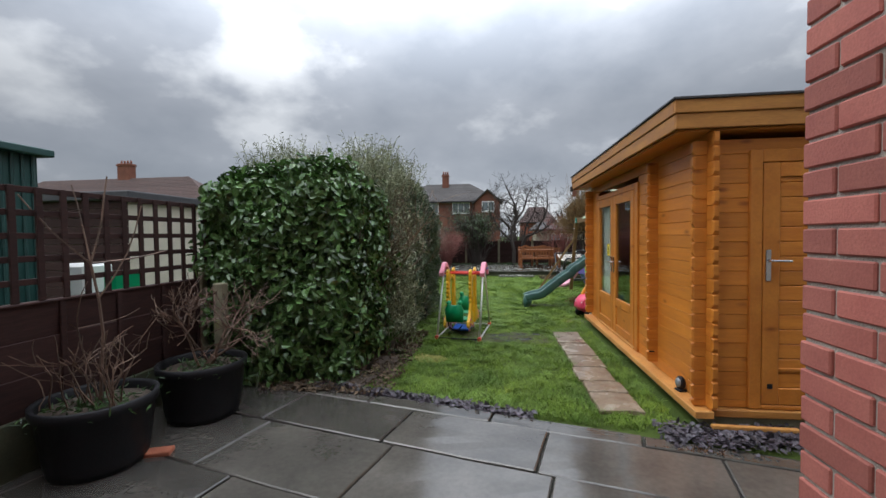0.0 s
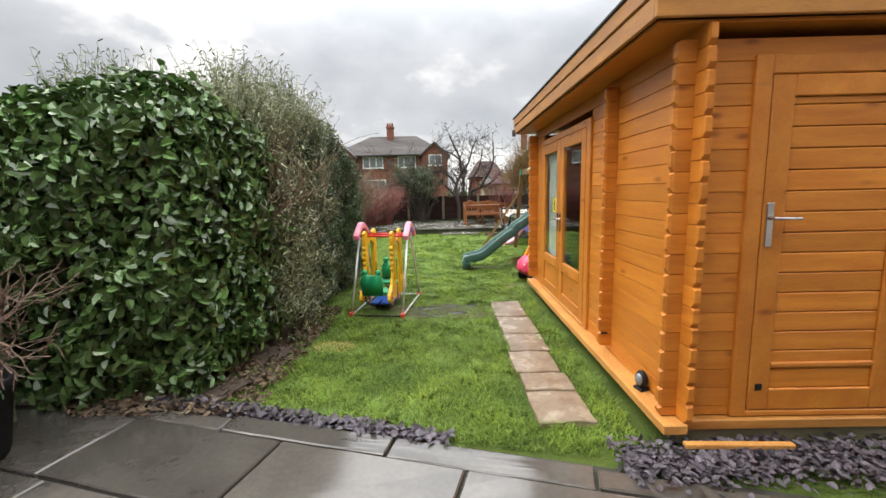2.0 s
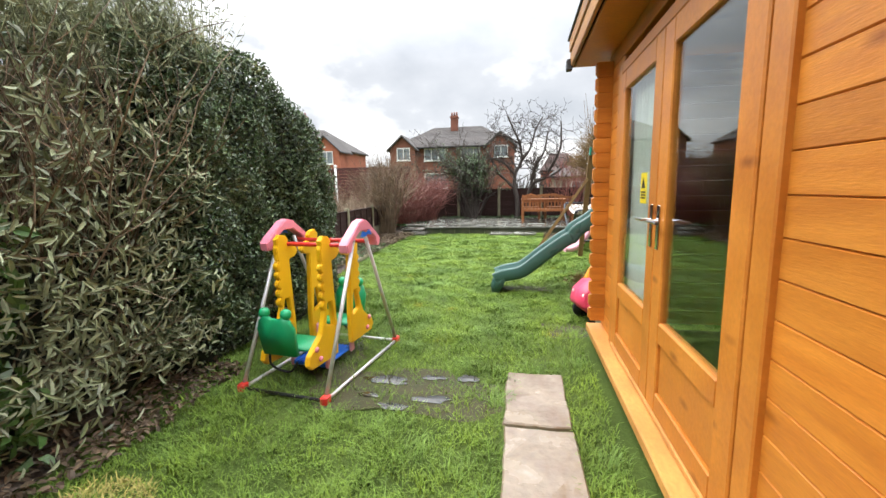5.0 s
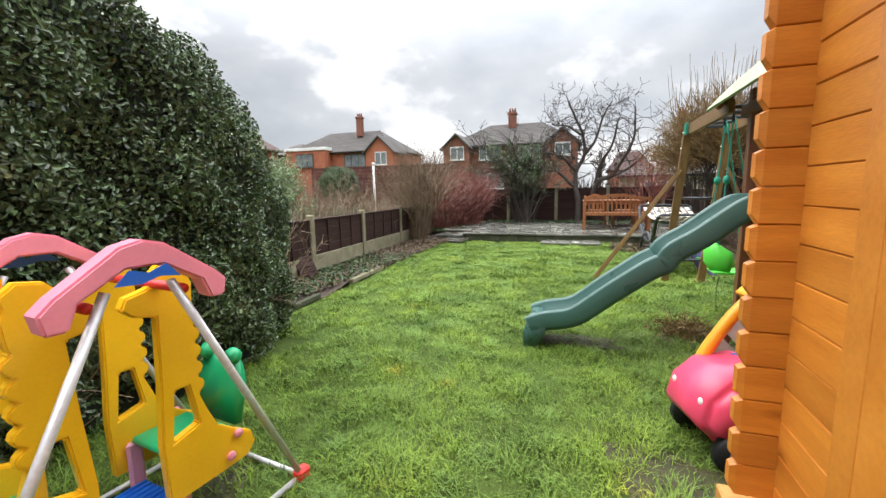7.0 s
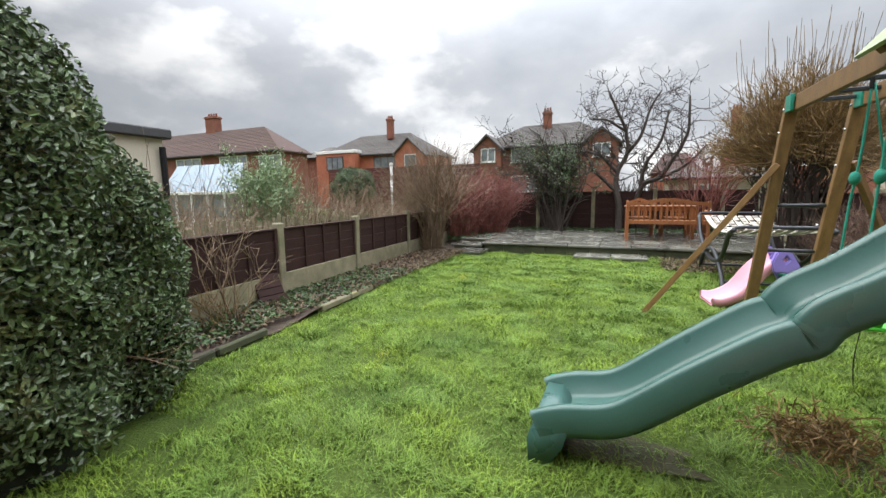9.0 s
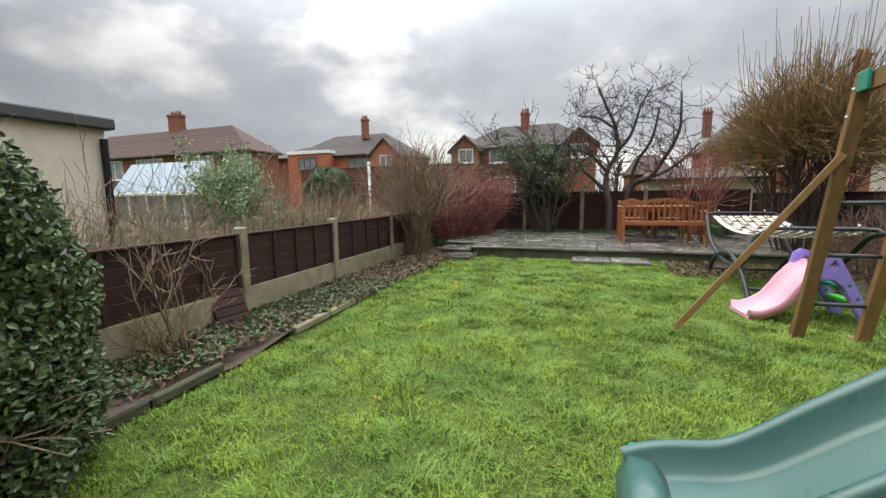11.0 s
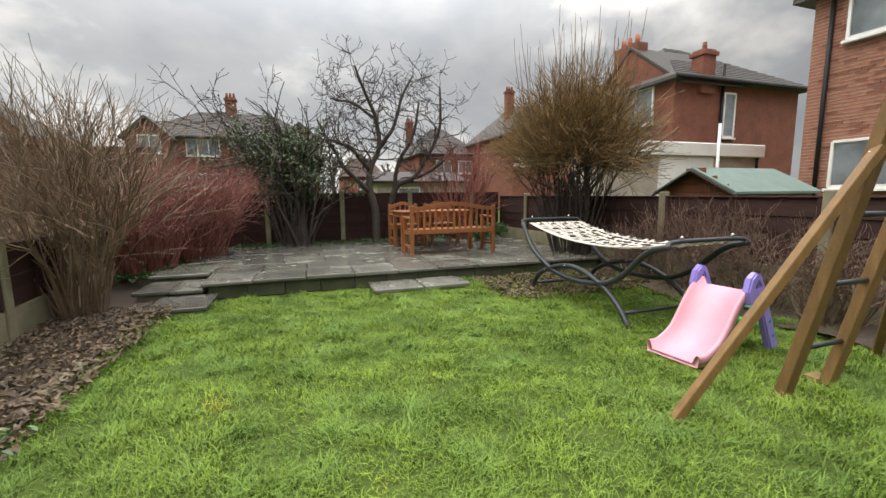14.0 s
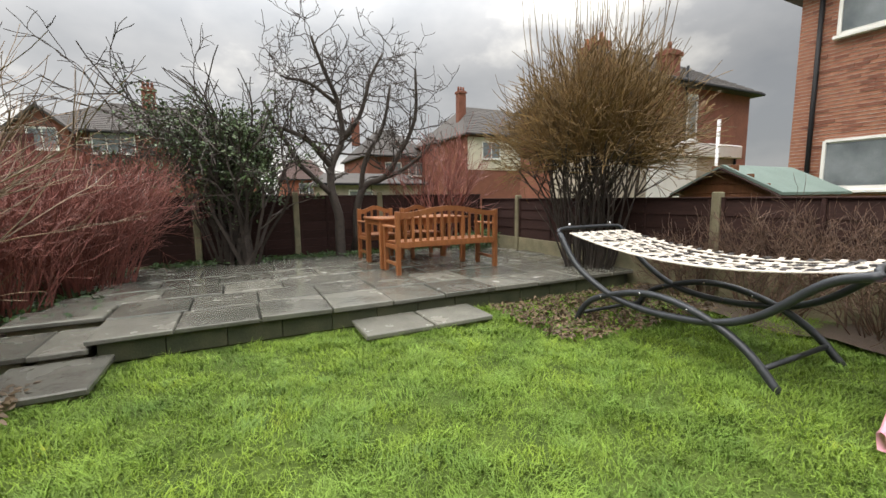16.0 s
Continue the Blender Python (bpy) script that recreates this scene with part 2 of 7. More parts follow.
SAGE = material("sage_leaf", (0.25, 0.33, 0.17), (0.15, 0.22, 0.11), 0.5, scale=4, bump=0, island=0.4)
ORANGEBRICK = material("orange_brick", (0.40, 0.135, 0.07), (0.30, 0.09, 0.05), 0.8, scale=2, bump=0.5, fine=14, stain=0.3)
TILE = material("roof_tile", (0.085, 0.075, 0.07), (0.05, 0.045, 0.043), 0.85, scale=4, bump=0.5, fine=12, rand=0.15)
REDTILE = material("red_roof_tile", (0.095, 0.058, 0.05), (0.06, 0.038, 0.034), 0.9, scale=4, bump=0.5, fine=12, rand=0.15)
GREENFELT = material("green_felt", (0.15, 0.2, 0.18), (0.10, 0.15, 0.13), 0.8, scale=4, bump=0.2)
CANVAS = material("canvas_roof", (0.36, 0.41, 0.27), (0.25, 0.30, 0.18), 0.8, scale=5, bump=0.25)
SLATE = material("purple_slate_chip", (0.10, 0.085, 0.105), (0.045, 0.04, 0.05), 0.5, scale=8, bump=0.1, island=0.5)
DEADLEAF = material("dead_leaf", (0.17, 0.12, 0.07), (0.085, 0.06, 0.038), 0.7, scale=9, bump=0, island=0.5)
IVY = material("ivy_leaf", (0.06, 0.12, 0.03), (0.03, 0.07, 0.02), 0.4, scale=6, bump=0, island=0.45)
CURTAIN = material("net_curtain", (0.78, 0.78, 0.74), (0.66, 0.67, 0.63), 0.9, scale=3, bump=0.1, stretch=(1, 12, 1))
ROPE = material("green_rope", (0.02, 0.27, 0.19), None, 0.8, scale=30, bump=0.3)
CLOTHW = material("cream_webbing", (0.56, 0.52, 0.46), (0.46, 0.42, 0.37), 0.9, scale=8, bump=0.3)
CLOTHB = material("dark_webbing", (0.05, 0.045, 0.045), None, 0.9, scale=8, bump=0.3)
BLUEGREY = material("polycarbonate", (0.17, 0.24, 0.30), (0.12, 0.19, 0.25), 0.4, scale=3, bump=0.02)
DARKGREEN = material("dark_green_sheet", (0.02, 0.07, 0.062), None, 0.5, scale=6, bump=0.1)
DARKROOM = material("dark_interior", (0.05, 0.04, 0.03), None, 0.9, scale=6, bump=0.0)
SIGNY = plastic("yellow_sign", (0.85, 0.66, 0.02))


def glass(name, tint=(0.9, 0.95, 0.93)):
    m = bpy.data.materials.new(name)
    m.use_nodes = True
    n, l = m.node_tree.nodes, m.node_tree.links
    n.clear()
    out, mix, tr, gl, fr, pw, mr = (n.new("ShaderNode" + k) for k in ("OutputMaterial", "MixShader", "BsdfTransparent", "BsdfGlossy", "LayerWeight", "Math", "MapRange"))
    tr.inputs[0].default_value = (*tint, 1)
    gl.inputs["Roughness"].default_value = 0.02
    fr.inputs[0].default_value = 0.5
    pw.operation = "POWER"
    pw.inputs[1].default_value = 4.0
    l.new(fr.outputs["Facing"], pw.inputs[0])
    l.new(pw.outputs[0], mr.inputs["Value"])
    mr.inputs["To Min"].default_value, mr.inputs["To Max"].default_value = 0.06, 0.8
    l.new(mr.outputs[0], mix.inputs[0])
    l.new(tr.outputs[0], mix.inputs[1])
    l.new(gl.outputs[0], mix.inputs[2])
    l.new(mix.outputs[0], out.inputs[0])
    return m


GLASS = glass("window_glass")


def knots(m):
    """Small dark knots in the boards, stretched along the grain."""
    n, l = m.node_tree.nodes, m.node_tree.links
    b = n["Principled BSDF"]
    src = b.inputs["Base Color"].links[0].from_socket
    add = [k for k in n if k.type == "VECT_MATH" and k.operation == "ADD"][0]
    co = n.new("ShaderNodeTexCoord")
    oi = n.new("ShaderNodeObjectInfo")
    mp = n.new("ShaderNodeMapping")
    mp.inputs["Scale"].default_value = (2.6, 2.6, 7.0)
    wob = n.new("ShaderNodeVectorMath")
    wob.operation = "ADD"
    sc = n.new("ShaderNodeVectorMath")
    sc.operation = "SCALE"
    sc.inputs["Scale"].default_value = 23.0
    cmb = n.new("ShaderNodeCombineXYZ")
    l.new(oi.outputs["Random"], cmb.inputs[0])
    l.new(oi.outputs["Random"], cmb.inputs[1])
    l.new(oi.outputs["Random"], cmb.inputs[2])
    l.new(cmb.outputs[0], sc.inputs[0])
    l.new(co.outputs["Object"], mp.inputs[0])
    l.new(mp.outputs[0], wob.inputs[0])
    l.new(sc.outputs[0], wob.inputs[1])
    v = n.new("ShaderNodeTexVoronoi")
    v.inputs["Scale"].default_value = 1.0
    l.new(wob.outputs[0], v.inputs["Vector"])
    rp = n.new("ShaderNodeValToRGB")
    rp.color_ramp.elements[0].position, rp.color_ramp.elements[1].position = 0.04, 0.17
    rp.color_ramp.elements[0].color, rp.color_ramp.elements[1].color = (0.5, 0.4, 0.3, 1), (1, 1, 1, 1)
    l.new(v.outputs["Distance"], rp.inputs[0])
    mx = n.new("ShaderNodeVectorMath")
    mx.operation = "MULTIPLY"
    l.new(src, mx.inputs[0])
    l.new(rp.outputs[0], mx.inputs[1])
    l.new(mx.outputs[0], b.inputs["Base Color"])


knots(CABIN)
knots(CABIN_TRIM)
PANE = material("far_window_glass", (0.24, 0.27, 0.29), (0.10, 0.12, 0.13), 0.12, scale=2, bump=0.0, spec=0.9)
WATER = material("standing_water", (0.03, 0.028, 0.018), None, 0.05, scale=3, bump=0.02, spec=0.6)

# ---------------------------------------------------------------- mesh helpers


def link(name, bm, mat, parent=None, smooth=False):
    me = bpy.data.meshes.new(name)
    bm.to_mesh(me)
    bm.free()
    if mat:
        me.materials.append(mat)
    if smooth:
        for p in me.polygons:
            p.use_smooth = True
    ob = new(name, me)
    ob.parent = parent
    return ob


def part(name, bm, mat, parent, label="", smooth=False):
    return tagged(link(name, bm, mat, parent, smooth), label)


def thing(name, label, category, at=(0, 0, 0), rz=0.0, group="", kind=""):
    ob = new(name)
    ob.empty_display_size = 0.1
    ob.matrix_basis = pose(*at, 0, 0, rz)
    return tagged(ob, label, category, group, kind)


def box(bm, lo, hi, bevel=0.0, m=None):
    lo, hi = Vector(lo), Vector(hi)
    r = bmesh.ops.create_cube(bm, size=1.0)
    vs = r["verts"]
    for v in vs:
        v.co = Vector([(lo[i] + hi[i]) / 2 + v.co[i] * (hi[i] - lo[i]) for i in range(3)])
    if bevel:
        es = list({e for v in vs for e in v.link_edges})
        r2 = bmesh.ops.bevel(bm, geom=es, offset=bevel, segments=1, affect="EDGES", profile=0.6)
        vs = list({v for f in r2["faces"] for v in f.verts} | {v for v in vs if v.is_valid})
    if m is not None:
        bmesh.ops.transform(bm, matrix=m, verts=[v for v in vs if v.is_valid])
    return vs


def boxm(lo, hi, bevel=0.0, m=None):
    bm = bmesh.new()
    box(bm, lo, hi, bevel, m)
    return bm


def beam(bm, a, b, w, h, up=(0, 0, 1), bevel=0.004):
    """A squared timber from a to b, w across and h along up."""
    a, b = Vector(a), Vector(b)
    d = (b - a).normalized()
    s = d.cross(Vector(up)).normalized()
    u = s.cross(d)
    m = Matrix((s, d, u)).transposed().to_4x4()
    m.translation = (a + b) / 2
    L = (b - a).length
    box(bm, (-w / 2, -L / 2, -h / 2), (w / 2, L / 2, h / 2), bevel, m)
    return bm


def tube(bm, pts, r, seg=8, taper=None):
    """A tube through pts; r one radius, taper the end radius."""
    pts = [Vector(p) for p in pts]
    rings = []
    prev = None
    for i, p in enumerate(pts):
        d = (pts[min(i + 1, len(pts) - 1)] - pts[max(i - 1, 0)]).normalized()
        ref = prev if prev is not None else (Vector((1, 0, 0)) if abs(d.x) < 0.8 else Vector((0, 1, 0)))
        u = (ref - d * ref.dot(d)).normalized()
        prev = u
        v = d.cross(u)
        k = r if taper is None else r + (taper - r) * i / (len(pts) - 1)
        rings.append([bm.verts.new(p + k * (math.cos(2 * math.pi * j / seg) * u + math.sin(2 * math.pi * j / seg) * v)) for j in range(seg)])
    for a, b in zip(rings, rings[1:]):
        for j in range(seg):
            bm.faces.new((a[j], a[(j + 1) % seg], b[(j + 1) % seg], b[j]))
    bm.faces.new(rings[0][::-1])
    bm.faces.new(rings[-1])
    return bm


def smoothpath(pts, n=8):
    """Catmull-Rom through pts."""
    P = [Vector(p) for p in pts]
    P = [2 * P[0] - P[1]] + P + [2 * P[-1] - P[-2]]
    out = []
    for i in range(1, len(P) - 2):
        for k in range(n):
            t = k / n
            a, b, c, d = P[i - 1:i + 3]
            out.append(0.5 * (2 * b + (c - a) * t + (2 * a - 5 * b + 4 * c - d) * t * t + (3 * b - a - 3 * c + d) * t ** 3))
    out.append(P[-2])
    return out


def prism(outline, depth, bm=None, m=None, holes=()):
    """A flat plate with that outline in x, z, depth thick along y, rounded at the rim; holes are outlines too."""
    bm = bm or bmesh.new()
    before = set(bm.verts)
    loops = [outline, *holes]
    edges = []
    for lp in loops:
        vs = [bm.verts.new((x, -depth / 2, z)) for x, z in lp]
        edges += [bm.edges.new((vs[i], vs[(i + 1) % len(vs)])) for i in range(len(vs))]
    r = bmesh.ops.triangle_fill(bm, edges=edges, use_beauty=True)
    fs = [g for g in r["geom"] if isinstance(g, bmesh.types.BMFace)]
    bmesh.ops.recalc_face_normals(bm, faces=fs)
    ex = bmesh.ops.extrude_face_region(bm, geom=fs)
    vs = [g for g in ex["geom"] if isinstance(g, bmesh.types.BMVert)]
    bmesh.ops.translate(bm, vec=(0, depth, 0), verts=vs)
    allv = [v for v in bm.verts if v not in before]
    bmesh.ops.recalc_face_normals(bm, faces=list({f for v in allv for f in v.link_faces}))
    if m is not None:
        bmesh.ops.transform(bm, matrix=m, verts=allv)
    return bm


def ball(bm, c, r, scale=(1, 1, 1), seg=10):
    m = Matrix.Translation(c) @ Matrix.Diagonal((r * scale[0], r * scale[1], r * scale[2], 1))
    bmesh.ops.create_uvsphere(bm, u_segments=seg, v_segments=max(6, seg // 2 + 2), radius=1.0, matrix=m)
    return bm


def cyl(bm, a, b, r, seg=12, r2=None):
    return tube(bm, [a, b], r, seg, r2)


def raw(name, verts, faces, mat, parent=None, label="", category="", kind="", smooth=False):
    """A mesh out of arrays: verts (n, 3), faces (m, 3 or 4)."""
    verts, faces = np.asarray(verts, dtype=np.float32), np.asarray(faces, dtype=np.int32)
    me = bpy.data.meshes.new(name)
    k = faces.shape[1]
    me.vertices.add(len(verts))
    me.vertices.foreach_set("co", verts.ravel())
    me.loops.add(faces.size)
    me.loops.foreach_set("vertex_index", faces.ravel())
    me.polygons.add(len(faces))
    me.polygons.foreach_set("loop_start", np.arange(len(faces), dtype=np.int32) * k)
    me.polygons.foreach_set("loop_total", np.full(len(faces), k, dtype=np.int32))
    me.polygons.foreach_set("use_smooth", np.full(len(faces), smooth))
    me.update(calc_edges=True)
    me.materials.append(mat)
    ob = new(name, me)
    ob.parent = parent
    return tagged(ob, label, category, kind=kind)


def leaves(pos, nrm, length, width, rng, jitter=0.7, fold=0.25, droop=0.0):
    """Small folded leaves (two quads each) at pos, facing roughly along nrm."""
    n = len(pos)
    nn = nrm + rng.normal(0, jitter, (n, 3))
    nn /= np.linalg.norm(nn, axis=1, keepdims=True)
    d = rng.normal(0, 1, (n, 3))
    d[:, 2] -= droop
    d -= nn * (d * nn).sum(1, keepdims=True)
    d /= np.linalg.norm(d, axis=1, keepdims=True) + 1e-9
    s = np.cross(nn, d)
    L = (length * rng.uniform(0.6, 1.25, n))[:, None]
    W = (width * rng.uniform(0.7, 1.2, n))[:, None]
    a = pos
    tip = pos + d * L - nn * L * 0.15
    m1, m2 = (pos + d * L * 0.28 + k * s * W * 0.46 + nn * W * fold for k in (1, -1))
    n1, n2 = (pos + d * L * 0.7 + k * s * W * 0.4 + nn * (W * fold * .8 - L * .06) for k in (1, -1))
    V = np.stack([a, m1, n1, tip, n2, m2], 1).reshape(-1, 3)
    i = np.arange(n)[:, None] * 6
    Fc = np.concatenate([i + np.array([f]) for f in ([0, 1, 2], [0, 2, 3], [0, 3, 4], [0, 4, 5])], 0)
    return V, Fc


def strips(segs, r0, r1):
    """Three-sided twigs for arrays of segments (n, 2, 3) with radii at both ends."""
    segs = np.asarray(segs, dtype=float)
    n = len(segs)
    r0, r1 = np.broadcast_to(r0, n)[:, None], np.broadcast_to(r1, n)[:, None]
    d = segs[:, 1] - segs[:, 0]
    d /= np.linalg.norm(d, axis=1, keepdims=True) + 1e-9
    ref = np.where(np.abs(d[:, 2:3]) < 0.8, [[0, 0, 1.0]], [[1.0, 0, 0]])
    u = np.cross(d, ref)
    u /= np.linalg.norm(u, axis=1, keepdims=True) + 1e-9
    v = np.cross(d, u)
    V = []
    for e, r in ((0, r0), (1, r1)):
        for k in range(3):
            a = 2 * math.pi * k / 3
            V.append(segs[:, e] + r * (math.cos(a) * u + math.sin(a) * v))
    V = np.stack(V, 1).reshape(-1, 3)
    i = np.arange(n)[:, None] * 6
    Fc = np.concatenate([i + np.array([[k, (k + 1) % 3, 3 + (k + 1) % 3, 3 + k]]) for k in range(3)], 0)
    return V, Fc


def grow(rng, start, d, length, r, depth, out, wander=0.25, lift=0.15, fork=(2, 3), spread=0.6, shrink=0.72, steps=4):
    """Branches as segments with radii, grown recursively into out."""
    p, d = np.array(start, float), np.array(d, float)
    d /= np.linalg.norm(d)
    for k in range(steps):
        d = d + rng.normal(0, wander, 3) + np.array([0, 0, lift])
        d /= np.linalg.norm(d)
        q = p + d * length / steps
        ra, rb = r * (1 - 0.35 * k / steps), r * (1 - 0.35 * (k + 1) / steps)
        out.append((p, q, ra, rb))
        p = q
        if depth > 0 and k >= 1 and rng.random() < 0.55:
            e = d + rng.normal(0, spread, 3)
            grow(rng, p, e, length * shrink * rng.uniform(0.6, 1), r * 0.5, depth - 1, out, wander, lift, fork, spread, shrink, steps)
    if depth > 0:
        for _ in range(rng.integers(*fork, endpoint=True)):
            e = d + rng.normal(0, spread, 3)
            grow(rng, p, e, length * shrink * rng.uniform(0.75, 1.1), r * 0.62, depth - 1, out, wander, lift, fork, spread, shrink, steps)


def twigmesh(name, out, mat, parent, label="", rmin=0.0022, kind=""):
    a = np.array([(s[0], s[1]) for s in out])
    r0 = np.maximum([s[2] for s in out], rmin)
    r1 = np.maximum([s[3] for s in out], rmin * 0.8)
    V, Fc = strips(a, r0, r1)
    return raw(name, V, Fc, mat, parent, label, kind=kind)


# ---------------------------------------------------------------- ground
def lawn_height(x, y):
    return 0.012 * np.sin(1.3 * x + 0.4 * y) * np.sin(0.9 * y - 0.7 * x)


xs = np.concatenate([[-400, -120, -40, -15, -8], np.linspace(-4.5, 5.5, 70), [9, 18, 45, 130, 400]])
ys = np.concatenate([[-400, -100, -30, -8], np.linspace(-3, 21, 120), [26, 40, 70, 150, 500]])
GX, GY = np.meshgrid(xs, ys)
inner = (np.abs(GX - 0.8) < 3.4) & (GY > 4.2) & (GY < 15.3)
GZ = np.where(inner, lawn_height(GX, GY), -0.01)
nx, ny = len(xs), len(ys)
idx = np.arange(nx * ny).reshape(ny, nx)
raw("ground", np.stack([GX, GY, GZ], -1).reshape(-1, 3),
    np.stack([idx[:-1, :-1], idx[:-1, 1:], idx[1:, 1:], idx[1:, :-1]], -1).reshape(-1, 4), TURF,
    label="green winter lawn turf over damp soil", category="ground", kind="structure", smooth=True)

# line of the patio's edge: it runs askew to the cabin
PATIO_O, PATIO_A = Vector((-0.67, 3.74, 0)), radians(-14.5)
PU = Vector((math.cos(PATIO_A), math.sin(PATIO_A), 0))
PV = Vector((-PU.y, PU.x, 0))


def patio_v(x, y):
    return (x - PATIO_O.x) * PV.x + (y - PATIO_O.y) * PV.y


def bed_edge(y):
    """x of the edging between lawn and left border"""
    return -1.86 - 0.075 * (y - 9.2)


# grass: thin tapering blades in tufts
rng = np.random.default_rng(3)


def patches(x, y):
    """Slow uneven growth over the lawn, about 0 to 1, in patches a foot or two across."""
    a = np.sin(6.1 * x + 4.3 * y) + np.sin(9.7 * y - 5.3 * x + 1.1) + np.sin(13.1 * x + 2.6 * y + 2.0) + np.sin(15.3 * y + 8.7 * x + 0.4)
    return np.clip(0.5 + 0.22 * a, 0, 1)


def blades(name, x, y, h, a, lean, w, label, mat):
    m = len(x)
    z = lawn_height(x, y) - 0.012
    px, py = -np.sin(a) * w, np.cos(a) * w
    dx, dy = np.cos(a) * lean, np.sin(a) * lean
    V = np.stack([np.stack([x - px, y - py, z], -1), np.stack([x + px, y + py, z], -1),
                  np.stack([x + dx * .4 + px * .8, y + dy * .4 + py * .8, z + h * .75], -1),
                  np.stack([x + dx * .4 - px * .8, y + dy * .4 - py * .8, z + h * .75], -1),
                  np.stack([x + dx, y + dy, z + h], -1)], 1).reshape(-1, 3)
    i = np.arange(m)[:, None] * 5
    Fc = np.concatenate([i + np.array([[0, 1, 2]]), i + np.array([[0, 2, 3]]), i + np.array([[3, 2, 4]])], 0)
    return raw(name, V, Fc, mat, label=label, category="grass", kind="stuff")


def grass_field(name, n, xr, yr, keep, hgt, wid, label, mat):
    tx, ty = rng.uniform(*xr, n // 9), rng.uniform(*yr, n // 9)
    k = rng.integers(0, len(tx), n)
    x, y = tx[k] + rng.normal(0, 0.03, n), ty[k] + rng.normal(0, 0.03, n)
    ok = keep(x, y)
    x, y, k = x[ok], y[ok], k[ok]
    m = len(x)
    ths = np.clip(rng.normal(1, 0.3, len(tx)), 0.4, 2.0) * (0.75 + 0.7 * patches(tx, ty))
    h = hgt * np.clip(ths[k], 0.6, 2.6) * rng.uniform(0.6, 1.25, m)
    comb = 2.5 * np.sin(1.7 * tx + 0.9 * ty) + 2.0 * np.sin(1.3 * ty - 2.2 * tx)
    a = comb[k] + rng.normal(0, 1.9, m)
    blades(name, x, y, h, a, rng.uniform(0.5, 1.7, m) * h, wid * rng.uniform(0.6, 1.3, m), label, mat)


def tussocks(n, each, xr, yr, keep, label):
    """Clumps of longer grass, each fallen its own way."""
    cx, cy = rng.uniform(*xr, n), rng.uniform(*yr, n)
    ok = keep(cx, cy) & (patches(cx, cy) > rng.uniform(0.05, 0.75, n))
    cx, cy = cx[ok], cy[ok]
    size, head = rng.uniform(0.025, 0.065, len(cx)), rng.uniform(0, 6.28, len(cx))
    k = np.repeat(np.arange(len(cx)), each)
    m = len(k)
    x, y = cx[k] + rng.normal(0, 1, m) * size[k], cy[k] + rng.normal(0, 1, m) * size[k]
    h = (0.035 + 0.5 * size[k]) * rng.uniform(0.5, 1.2, m)
    blades("tall_grass", x, y, h, head[k] + rng.normal(0, 0.75, m), h * rng.uniform(0.8, 2.0, m), 0.0021 * rng.uniform(0.6, 1.3, m), label, TUSSOCK)


PUDDLES = [(0.05, 6.42, 0.2, 0.06), (0.42, 6.2, 0.14, 0.05), (0.62, 6.52, 0.1, 0.05), (0.2, 6.08, 0.12, 0.04), (0.38, 6.5, .09, .04), (.0, 6.2, .08, .03)]


def near(x, y, c, a, b):
    return ((x - c[0]) / a) ** 2 + ((y - c[1]) / b) ** 2 < 1


def lawn_ok(x, y):
    ok = (patio_v(x, y) > 0.06) & (y < 15.72) & (x < 4.15)
    ok &= ~((x > 1.5) & (y > 3.3) & (y < 7.45))
    ok &= ~((x > 0.88) & (x < 1.27) & (y > 3.7) & (y < 6.62))
    ok &= x > np.where(y < 8.6, -1.35 - 0.2 * np.sin(y * 2.0), bed_edge(y)) + 0.02
    for px_, py_, a, b in PUDDLES:
        ok &= ~(near(x, y, (px_, py_), a, b) & (rng.random(len(x)) < 0.93))
    for c, a, b in (((0.25, 6.3), 0.75, 0.45), ((1.0, 9.25), 0.55, 0.2), ((1.55, 7.35), 0.4, 0.4), ((-0.6, 6.6), 0.45, 0.6), ((1.9, 9.2), 0.35, 0.4)):
        ok &= ~(near(x, y, c, a, b) & (rng.random(len(x)) < 0.5))
    return ok


grass_field("grass", 520000, (-2.4, 4.2), (3.4, 15.75), lawn_ok, 0.034, 0.0026, "lush uneven wet lawn grass with tufts", GRASS)
tussocks(1900, 75, (-2.2, 4.1), (3.5, 15.6), lawn_ok, "tussocks of longer lawn grass fallen over")
grass_field("pale_grass", 1500, (-1.05, -0.6), (4.98, 5.3), lambda x, y: near(x, y, (-0.82, 5.13), .2, .14), 0.035, 0.004, "bleached yellow patch of cut grass", YELLOWGRASS)


def blob(name, c, a, b, z, mat, label, category, seed, seg=40, kind="structure"):
    r = np.random.default_rng(seed)
    ph = r.uniform(0, 6.28, 4)
    th = np.linspace(0, 2 * np.pi, seg, endpoint=False)
    k = 1 + 0.16 * np.sin(2 * th + ph[0]) + 0.12 * np.sin(3 * th + ph[1]) + 0.09 * np.sin(5 * th + ph[2]) + 0.06 * np.sin(9 * th + ph[3])
    V = np.concatenate([[[c[0], c[1], z]], np.stack([c[0] + a * k * np.cos(th), c[1] + b * k * np.sin(th), np.full(seg, z - 0.004)], -1)])
    i = np.arange(seg)
    return raw(name, V, np.stack([np.zeros(seg, int), 1 + i, 1 + (i + 1) % seg], -1), mat, label=label, category=category, kind=kind)


for q, (c, a, b) in enumerate((((0.25, 6.3), 0.62, 0.36), ((1.0, 9.25), 0.4, 0.12), ((1.45, 7.6), 0.25, 0.3), ((-0.5, 6.75), 0.3, 0.35), ((1.95, 9.6), 0.25, 0.3))):
    blob("mud", c, a, b, 0.009, MUD, "worn muddy patch in the lawn", "mud", 20 + q)
